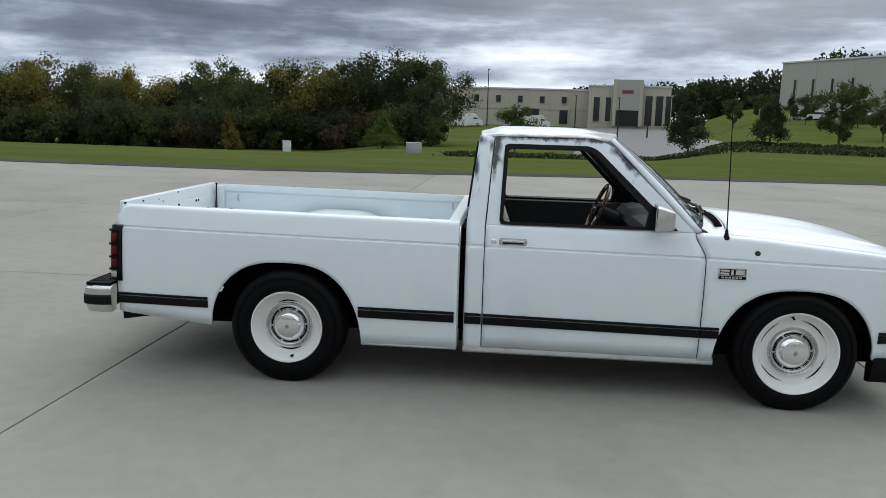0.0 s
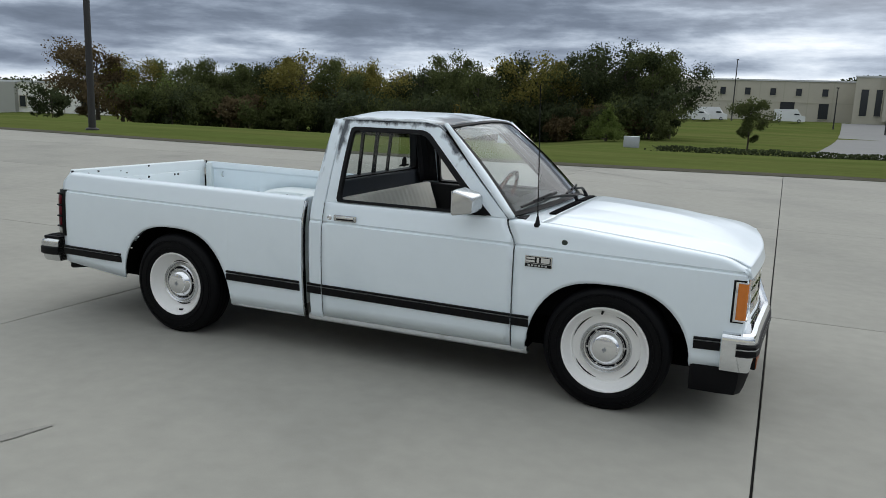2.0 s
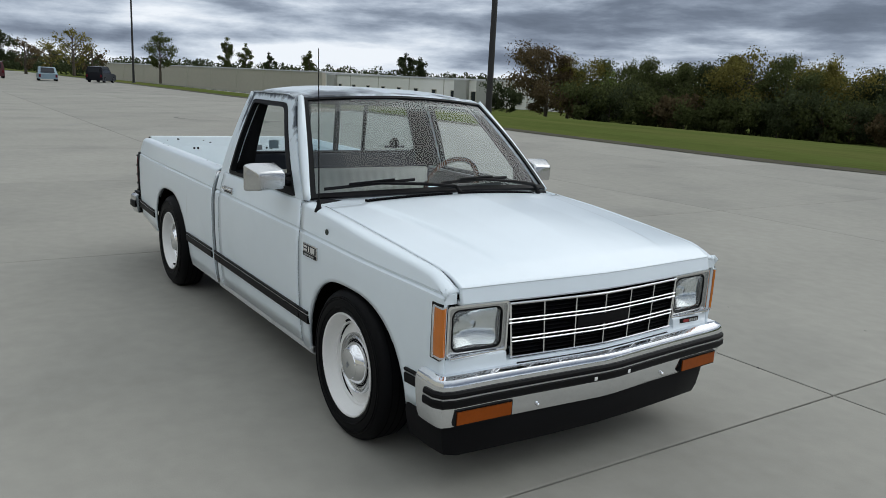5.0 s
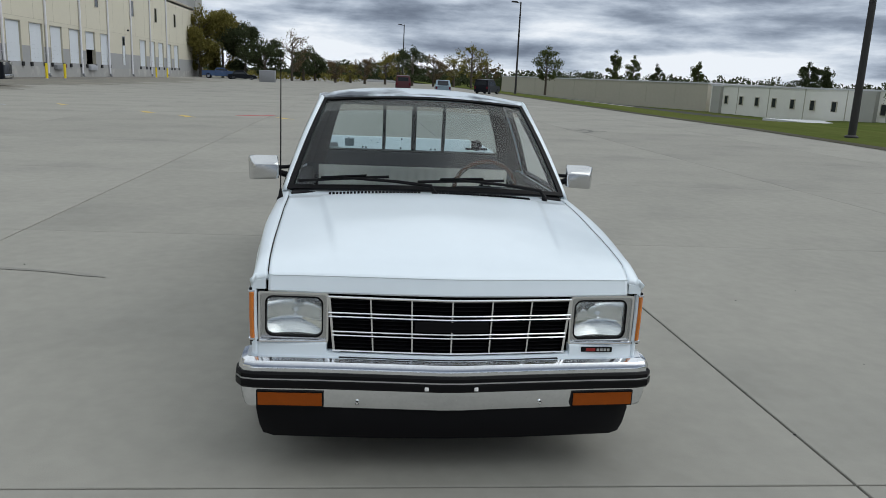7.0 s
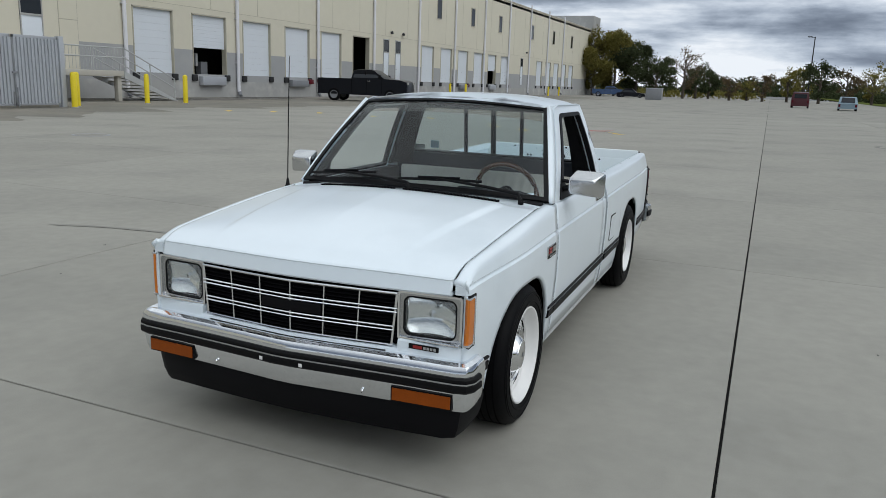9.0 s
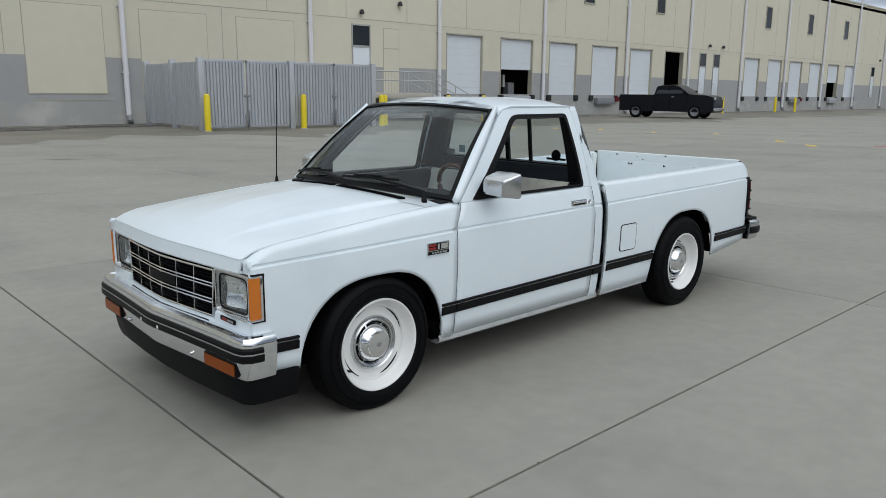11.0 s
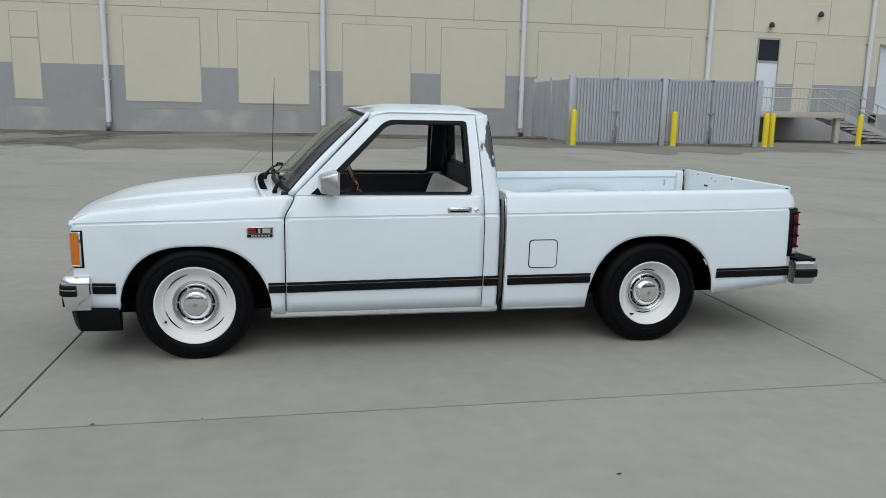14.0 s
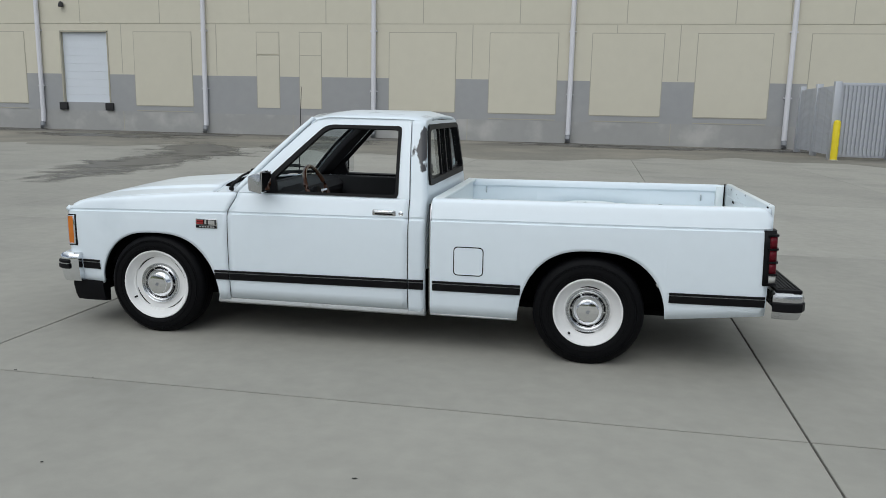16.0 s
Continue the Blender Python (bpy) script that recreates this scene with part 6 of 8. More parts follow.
aer = part("aerial", spin([(0.0, 0.020), (0.012, 0.019), (0.022, 0.012), (0.05, 0.007), (0.06, 0.004), (0.06, 0.0001)], 14, "z", (2.352, -0.742, 0.905)), M["black_trim"], truck, "whip aerial on a black base")
part("aerial_rod", tube([(2.352, -0.742, 0.955), (2.340, -0.742, 1.30), (2.325, -0.742, 1.625)], [0.0035, 0.003, 0.002], 6), M["black_trim"], aer)

# ---- interior ----
part("cab_floor", box(1.02, 2.30, -0.70, 0.70, 0.26, 0.33, 0.01), M["interior"], truck, smooth=False)
part("firewall", box(2.22, 2.27, -0.70, 0.70, 0.30, 0.94, 0.01), M["interior"], truck, smooth=False)
part("headliner", loft([[(x, y, roof_z(x, y) - 0.034) for y in np.linspace(-0.57, 0.57, 13)] for x in np.linspace(1.05, 1.74, 8)], True), M["interior"], truck, "dark headliner", solid=0.006)
part("back_trim", join_bm(box(1.02, 1.05, -0.70, 0.70, 0.50, 1.035, 0.01)), M["interior_grey"], truck, "blue-grey rear cab trim", smooth=False)
for s in (1, -1):
    cols = []
    for z in np.linspace(0.95, 1.38, 8):
        y = green_y(z) - 0.03
        cols.append([(1.16, s * y, z), (1.10, s * (y - 0.008), z), (1.07, s * (y - 0.05), z), (1.07, s * (y - 0.14 + 0.10 * (z - 0.95)), z)])
    part("pillar_trim", loft(cols, s > 0), M["interior"], truck, "dark rear pillar trim", solid=0.008)
    cols = []
    for v in np.linspace(0.02, 0.98, 8):
        p, g = ws_point(0.93 * s, v), green_point(2.15 - 0.46 * v, 0.94 + 0.46 * v)
        cols.append([(p.x - 0.02, p.y, p.z - 0.02), (p.x - 0.05, p.y, p.z - 0.045), (g.x - 0.05, s * (g.y - 0.03), g.z - 0.02), (g.x, s * (g.y - 0.02), g.z)])
    part("pillar_trim", loft(cols, s < 0), M["interior"], truck, solid=0.006)
# Bench seat with vertical pleats.
def seat_loft(profile, y0, y1, n):
    cols = []
    for i in range(n):
        y = y0 + (y1 - y0) * i / (n - 1)
        e = min(smooth01((y - y0) / 0.05), smooth01((y1 - y) / 0.05))
        p = 0.010 * abs(math.sin(math.pi * i / 4))
        cols.append([(x + nx * (p + 0.03 * (e - 1)), y, z + nz * (p + 0.03 * (e - 1))) for x, z, nx, nz in profile])
    return loft(cols)


bench = part("bench_seat", seat_loft([(1.10, 0.55, 1, 0), (1.55, 0.47, 0, -1), (1.69, 0.50, 1, 0), (1.71, 0.57, 1, 0.4), (1.68, 0.615, 0.3, 1), (1.50, 0.620, 0, 1), (1.32, 0.600, 0, 1), (1.26, 0.60, 0, 0)], -0.62, 0.62, 81), M["seat"], truck, "cream pleated cloth bench seat", angle=80)
part("seat_back", seat_loft([(1.25, 0.56, 1, 0), (1.235, 0.66, 1, 0.1), (1.205, 0.80, 1, 0.1), (1.172, 0.89, 1, 0.2), (1.155, 0.938, 0.3, 0.15), (1.125, 0.950, 0, 0.05), (1.10, 0.930, -0.3, 0.1), (1.08, 0.86, -1, 0), (1.085, 0.60, -1, 0)], -0.62, 0.62, 81), M["seat"], bench, angle=80)
# Dashboard, column and wheel.
cols = []
for y in np.linspace(-0.69, 0.69, 25):
    hump = 0.035 * smooth01((0.25 - abs(y - 0.36)) / 0.06)
    cols.append([(2.24, y, 0.935), (2.05, y, 0.928 + hump), (1.985, y, 0.915 + hump), (1.95, y, 0.875 + hump), (1.965, y, 0.78), (2.02, y, 0.64), (2.24, y, 0.60)])
dash = part("dashboard", loft(cols, True), M["interior"], truck, "black dashboard with an instrument hood")
part("glove_box", box(1.955, 1.975, -0.60, -0.22, 0.70, 0.84, 0.01), M["black_plastic"], dash)
part("instrument_panel", box(1.948, 1.958, 0.16, 0.56, 0.79, 0.885, 0.008), M["black_plastic"], dash)
part("radio", box(1.948, 1.962, -0.12, 0.10, 0.76, 0.82, 0.004), M["metal_dark"], dash)
wc, wt = Vector((1.800, 0.365, 0.915)), Matrix.Rotation(radians(-62), 4, "Y")
def wheel_pt(r, a, d=0.0):
    # The wheel leans back towards the driver.
    v = Vector((-d, r * math.cos(a), r * math.sin(a)))
    return wc + Matrix.Rotation(radians(22), 3, "Y") @ v
sw = part("steering_wheel", tube([wheel_pt(0.178, 2 * math.pi * k / 36) for k in range(36)], 0.0145, 8, True), M["wood"], truck, "sports steering wheel with a varnished wooden rim")
for a in (radians(0), radians(180), radians(270)):
    part("spoke", tube([wheel_pt(0.03, a, -0.02), wheel_pt(0.10, a, -0.015), wheel_pt(0.172, a, 0)], [0.016, 0.012, 0.010], 6), M["chrome"], sw, "drilled chrome spoke")
part("hub", tube([wheel_pt(0.0, 0, -0.05), wheel_pt(0.0, 0, -0.01), wheel_pt(0, 0, 0.012)], [0.035, 0.045, 0.036], 14), M["black_plastic"], sw)
part("steering_column", tube([wheel_pt(0, 0, -0.04), wheel_pt(0, 0, -0.30)], [0.04, 0.055], 12), M["interior"], truck)

# ---- bed ----
part("bed_floor", join_bm(box(-0.97, -0.44, -0.70, 0.70, 0.535, 0.560), box(-0.44, 0.42, -0.478, 0.478, 0.535, 0.560), box(0.42, 0.93, -0.70, 0.70, 0.535, 0.560)), M["bed_paint"], truck, "pale painted bed floor", smooth=False)
for k in range(7):
    y = -0.42 + 0.14 * k
    part("floor_rib", box(-0.95, 0.91, y - 0.03, y + 0.03, 0.558, 0.572, 0.006, 1), M["bed_paint"], truck)
part("bed_front_wall", join_bm(box(0.905, 0.945, -0.715, 0.715, 0.30, 0.940, 0.008), box(0.885, 0.947, -0.72, 0.72, 0.925, 0.948, 0.006)), M["bed_paint"], truck, "white front wall of the bed")
for s in (1, -1):
    cols = []
    for x in np.linspace(-0.43, 0.41, 17):
        u = (x + 0.01) / 0.42
        h = 0.565 + 0.245 * max(1 - abs(u) ** 3.2, 0) ** 0.6
        cols.append([(x, s * 0.705, h), (x, s * 0.56, h), (x, s * 0.50, h - 0.02 if h > 0.6 else h), (x, s * 0.48, min(h, 0.75) - 0.03 if h > 0.62 else h), (x, s * 0.478, 0.555)])
    part("wheel_housing", loft(cols, s > 0), M["bed_paint"], truck, "white wheel housing inside the bed")
    part("stake_pocket", box(-0.955, -0.90, s * 0.665, s * 0.705, 0.56, 0.955, 0.008), M["bed_paint"], truck)
    part("tie_hook", tube([(-0.80, s * 0.698, 0.885), (-0.80, s * 0.685, 0.880), (-0.80, s * 0.684, 0.850), (-0.80, s * 0.698, 0.845)], 0.006, 6), M["dull_chrome"], truck)
    part("tie_hook", tube([(0.80, s * 0.698, 0.885), (0.80, s * 0.685, 0.880), (0.80, s * 0.684, 0.850), (0.80, s * 0.698, 0.845)], 0.006, 6), M["dull_chrome"], truck)
    part("tailgate_gap", box(-0.966, -0.958, s * 0.678, s * 0.692, 0.56, 0.972), M["seam"], truck, smooth=False)
rc = random.Random(17)
for k in range(9):
    y, r = rc.uniform(-0.64, 0.64), rc.uniform(0.003, 0.009)
    px, pz = (rc.uniform(-0.998, -0.976), 0.9795) if k % 2 else (-0.9675 + 0.0002, rc.uniform(0.91, 0.965))
    pts = [(px + (r * 0.7 * math.cos(a) * rc.uniform(0.6, 1.2) if k % 2 else 0.0), y + 1.6 * r * math.sin(a) * rc.uniform(0.6, 1.2), pz + (0.0 if k % 2 else r * math.cos(a) * rc.uniform(0.6, 1.2))) for a in np.linspace(0, 5.4, 7)]
    part("rust_chip", (pts, [tuple(range(7))]), M["seam"], truck, "dark chip in the tailgate paint", smooth=False)
for k in range(10):
    x, sgn, r = rc.uniform(-0.93, 0.9), 1 if k % 3 else -1, rc.uniform(0.003, 0.008)
    pts = [(x + 1.8 * r * math.cos(a) * rc.uniform(0.6, 1.2), sgn * (0.702 + r * math.sin(a) * rc.uniform(0.6, 1.2)), lerp_table(x, RAIL) + 0.0012) for a in np.linspace(0, 5.4, 7)]
    part("rust_chip", (pts, [tuple(range(7))]), M["seam"], truck, smooth=False)
gate = part("tailgate", join_bm(box(-1.006, -0.968, -0.672, 0.672, 0.52, 0.978, 0.010, 3), box(-0.972, -0.962, -0.60, 0.60, 0.62, 0.90, 0.006)), M["tailgate_paint"], truck, "chipped white tailgate, closed")
for y in (-0.33, -0.30, 0.30, 0.34, 0.02):
    part("gate_screw", spin([(-0.964, 0.010), (-0.958, 0.008), (-0.957, 0.0001)], 10, "x", (0, y, 0.88), True), M["black_trim"], gate)
for s in (1, -1):
    # Wrap-round tail lamp.
    def tail(z, t, o=0.0):
        y0 = side_y(-0.95, z) + 0.004 + o
        pts = [(-0.940, y0), (-0.985, y0 - 0.003), (-1.004 - o, y0 - 0.012), (-1.012 - o, y0 - 0.035), (-1.012 - o, y0 - 0.105)]
        i = min(int(t * 4), 3)
        k = t * 4 - i
        lean = 0.012 * (0.846 - z) / 0.31
        return ((pts[i][0] + (pts[i + 1][0] - pts[i][0]) * k) - lean, s * (pts[i][1] + (pts[i + 1][1] - pts[i][1]) * k), z)
    tl = part("tail_lamp", loft([[tail(z, t) for z in (0.534, 0.60, 0.69, 0.77, 0.848)] for t in np.linspace(0, 1, 13)], s < 0), M["black_trim"], truck, "tail lamp in a black frame", solid=0.03)
    for z0, z1, mt in ((0.552, 0.594, "clear_lens"), (0.606, 0.664, "red"), (0.676, 0.738, "red"), (0.750, 0.815, "red")):
        part("tail_lens", loft([[tail(z, t, 0.004) for z in (z0, (z0 + z1) / 2, z1)] for t in np.linspace(0.17, 0.98, 10)], s < 0), M[mt], tl, "red lens" if mt == "red" else "clear reversing lens", solid=0.008)
    for z in (0.545, 0.600, 0.670, 0.744, 0.822):
        part("lamp_rib", loft([[tail(z - 0.006, t, 0.002), tail(z - 0.004, t, 0.011), tail(z + 0.004, t, 0.011), tail(z + 0.006, t, 0.002)] for t in np.linspace(0.12, 1.0, 10)], s < 0), M["black_trim"], tl)
RB = [(-1.012, -0.790), (-1.060, -0.802), (-1.125, -0.803), (-1.160, -0.792), (-1.180, -0.755), (-1.188, -0.60), (-1.190, -0.35), (-1.190, 0.35), (-1.188, 0.60), (-1.180, 0.755), (-1.160, 0.792), (-1.125, 0.803), (-1.060, 0.802), (-1.012, 0.790)]
RB = RB[::-1]
rb = part("rear_bumper", sweep_plan([(-0.14, 0.512), (-0.012, 0.498), (0.004, 0.488), (0.008, 0.470), (0.004, 0.425), (-0.004, 0.372), (-0.014, 0.350), (-0.10, 0.346)], RB), M["dull_chrome"], truck, "chrome rear step bumper")
part("step_pad", join_bm(box(-1.172, -1.030, -0.77, 0.77, 0.496, 0.517, 0.006)), M["black_plastic"], rb, "black ribbed step pad")
for k in range(6):
    part("pad_rib", box(-1.162 + 0.021 * k, -1.153 + 0.021 * k, -0.74, 0.74, 0.515, 0.521), M["black_trim"], rb, smooth=False)
for s in (1, -1):
    sd = [(x, y) for x, y in RB if y * s > 0.74]
    part("bumper_cap", sweep_plan([(0.0, 0.450), (0.008, 0.452), (0.014, 0.444), (0.014, 0.404), (0.008, 0.396), (0.0, 0.398)], sd), M["black_trim"], rb, "black corner cap")
part("exhaust_tip", tube([(-0.70, -0.60, 0.335), (-0.86, -0.665, 0.330), (-0.985, -0.705, 0.318)], [0.022, 0.023, 0.024], 14), M["black_trim"], truck, "dark exhaust tailpipe")

# ---- underside and wheels ----
for s in (1, -1):
    part("frame_rail", box(-0.98, 3.25, s * 0.36, s * 0.44, 0.26, 0.40, 0.01), M["under"], truck)
    part("leaf_spring", box(-0.65, 0.62, s * 0.50, s * 0.56, 0.265, 0.30, 0.01), M["under"], truck)
    for c, r, w in ((0.0, 0.425, 0.70), (WB - 0.01, 0.415, 0.69)):
        prof = [(s * 0.42, r + 0.0), (s * (w + 0.02), r + 0.0)]
        vs = []
        for k in range(25):
            t = math.pi * (0.03 + 0.94 * k / 24)
            for y, rr in ((s * (0.512 if c < 1 else 0.40), rr0) for rr0 in (0.05, 0.25, r + 0.01)):
                vs.append((c + rr * math.cos(t), y, 0.285 + rr * math.sin(t)))
            vs.append((c + (r + 0.01) * math.cos(t), s * (0.768 if c < 1 else 0.745), 0.285 + (r + 0.01) * math.sin(t)))
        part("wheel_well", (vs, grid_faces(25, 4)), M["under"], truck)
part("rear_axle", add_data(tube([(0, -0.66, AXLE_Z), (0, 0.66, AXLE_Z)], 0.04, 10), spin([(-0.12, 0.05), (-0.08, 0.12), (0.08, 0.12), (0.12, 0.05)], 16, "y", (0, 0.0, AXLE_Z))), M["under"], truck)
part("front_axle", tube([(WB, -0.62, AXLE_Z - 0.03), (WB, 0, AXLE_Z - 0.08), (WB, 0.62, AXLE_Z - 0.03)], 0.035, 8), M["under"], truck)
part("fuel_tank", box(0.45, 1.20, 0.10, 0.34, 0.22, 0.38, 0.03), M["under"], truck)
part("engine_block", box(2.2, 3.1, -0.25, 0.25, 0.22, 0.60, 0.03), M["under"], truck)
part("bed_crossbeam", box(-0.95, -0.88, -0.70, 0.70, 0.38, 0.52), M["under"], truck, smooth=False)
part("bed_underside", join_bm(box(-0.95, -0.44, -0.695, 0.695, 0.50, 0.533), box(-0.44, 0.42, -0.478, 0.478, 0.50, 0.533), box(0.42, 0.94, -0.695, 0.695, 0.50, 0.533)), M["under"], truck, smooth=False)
R_T = 0.325


def wheel(x, s, front):
    """A steel wheel: tyre, white rim, chrome trim ring and slotted cap; the front rims are larger and flatter than the deep rear ones."""
    yo = 0.800
    rr = 0.221 if front else 0.201
    c = (x, 0, AXLE_Z)
    y = lambda d: s * (yo - d)
    fl = s > 0
    side = lambda k: rr + (R_T - rr) * k
    prof = [(0.175, rr - 0.004), (0.187, side(0.40)), (0.176, side(0.80)), (0.160, side(0.955)), (0.146, side(0.99)), (0.10, R_T), (0.050, side(0.992)), (0.034, side(0.96)), (0.020, side(0.89)), (0.006, side(0.70)), (-0.003, side(0.44)), (0.0, side(0.20)), (0.006, side(0.04)), (0.02, rr - 0.006)]
    ty = part("wheel", spin([(y(d), r) for d, r in prof], 72, "y", c, not fl), M["tyre"], truck, "black tyre on a white steel wheel")
    for k0, d0, hh in ((0.66, 0.0035, 0.0025), (0.58, -0.0005, 0.002), (0.26, -0.0015, 0.003)):
        r0 = side(k0)
        part("sidewall_ring", spin([(y(d0 + 0.004), r0 - 0.004), (y(d0 - hh), r0 - 0.002), (y(d0 - hh), r0 + 0.002), (y(d0 + 0.006), r0 + 0.005)], 56, "y", c, fl), M["tyre"], ty)
    for rad in (0.0, 0.033, 0.066, 0.099):
        part("tread_groove", spin([(y(0.045 + rad), R_T + 0.0006), (y(0.051 + rad), R_T + 0.0006)], 56, "y", c, fl), M["seam"], ty)
    for k in range(24):
        t0 = 2 * math.pi * k / 24
        p0, p1 = (R_T - 0.001, 0.060), (side(0.90), 0.024)
        part("tread_notch", tube([(x + r * math.cos(t0), y(d), AXLE_Z + r * math.sin(t0)) for r, d in (p0, p1)], 0.0022, 4), M["seam"], ty)
    if front:
        dish = [(0.010, rr + 0.004), (0.003, rr + 0.001), (0.003, rr - 0.005), (0.008, rr - 0.010), (0.013, rr - 0.013), (0.030, 0.200), (0.044, 0.192), (0.052, 0.184), (0.053, 0.178), (0.064, 0.174), (0.068, 0.160), (0.068, 0.142), (0.064, 0.132), (0.066, 0.11), (0.070, 0.02)]
        dc = 0.050
    else:
        dish = [(0.010, rr + 0.004), (0.003, rr + 0.001), (0.003, rr - 0.005), (0.010, rr - 0.011), (0.030, 0.182), (0.048, 0.172), (0.062, 0.160), (0.070, 0.148), (0.074, 0.140), (0.070, 0.130), (0.070, 0.11), (0.074, 0.02)]
        dc = 0.054
    part("rim", spin([(y(d), r) for d, r in dish], 64, "y", c, fl), M["rim"], ty, "white painted steel rim")
    for k in range(4 if front else 2):
        t0 = radians((28 if front else 70) + (90 if front else 180) * k)
        ra, da = (0.172, 0.0645) if front else (0.141, 0.0725)
        pts = [(x + ra * math.cos(t0 + a), y(da), AXLE_Z + ra * math.sin(t0 + a)) for a in np.linspace(0, 0.85, 11)]
        part("rim_slot", tube(pts, [0.0008, 0.002, 0.003, 0.0038, 0.004, 0.004, 0.004, 0.0038, 0.003, 0.002, 0.0008], 6), M["seam"], ty)
    part("trim_ring", spin([(y(dc + 0.020), 0.133), (y(dc + 0.004), 0.131), (y(dc - 0.002), 0.127), (y(dc + 0.003), 0.121), (y(dc + 0.008), 0.119), (y(dc + 0.004), 0.113), (y(dc + 0.007), 0.106), (y(dc + 0.012), 0.104), (y(dc + 0.014), 0.100), (y(dc + 0.014), 0.092)], 56, "y", c, fl), M["dull_chrome"], ty, "ringed chrome trim")
    for k in range(6):
        t0 = radians(8 + 60 * k)
        pts = [(x + 0.0985 * math.cos(t0 + a), y(dc + 0.0135), AXLE_Z + 0.0985 * math.sin(t0 + a)) for a in np.linspace(0, 0.93, 9)]
        part("cap_slot", tube(pts, 0.0042, 5), M["seam"], ty)
    part("hub_cap", spin([(y(dc + 0.016), 0.0935), (y(dc + 0.004), 0.0925), (y(dc - 0.004), 0.0885), (y(dc - 0.024), 0.070), (y(dc - 0.028), 0.065), (y(dc - 0.0275), 0.062), (y(dc - 0.031), 0.060), (y(dc - 0.034), 0.045), (y(dc - 0.036), 0.020), (y(dc - 0.0362), 0.0001)], 48, "y", c, fl), M["chrome"], ty, "stepped chrome hub cap")
    em = [(-0.017, -0.004), (-0.006, -0.004), (-0.006, -0.010), (0.008, -0.010), (0.008, -0.004), (0.017, 0.004), (0.006, 0.004), (0.006, 0.010), (-0.008, 0.010), (-0.008, 0.004)]
    ea = radians(70 if s < 0 else -30)
    ev = [(x + a * math.cos(ea) - b * math.sin(ea), y(dc - 0.0375), AXLE_Z + a * math.sin(ea) + b * math.cos(ea)) for a, b in em]
    part("cap_emblem", ([v for v in ev], [tuple(range(10))]), M["metal_dark"], ty, "dark plain stamped emblem", smooth=False)
    va = {(True, -1): 1.70, (True, 1): 5.75, (False, -1): 4.85, (False, 1): 5.35}[(front, s)]
    rv = rr - 0.030
    part("valve", tube([(x + (rv + 0.004) * math.cos(va), y(0.045), AXLE_Z + (rv + 0.004) * math.sin(va)), (x + rv * math.cos(va), y(0.028), AXLE_Z + rv * math.sin(va)), (x + (rv - 0.004) * math.cos(va), y(0.016), AXLE_Z + (rv - 0.004) * math.sin(va))], [0.008, 0.0055, 0.0055], 8), M["black_trim"], ty)
    return ty


for x, fr in ((0.0, False), (WB, True)):
    for s in (1, -1):
        wheel(x, s, fr)

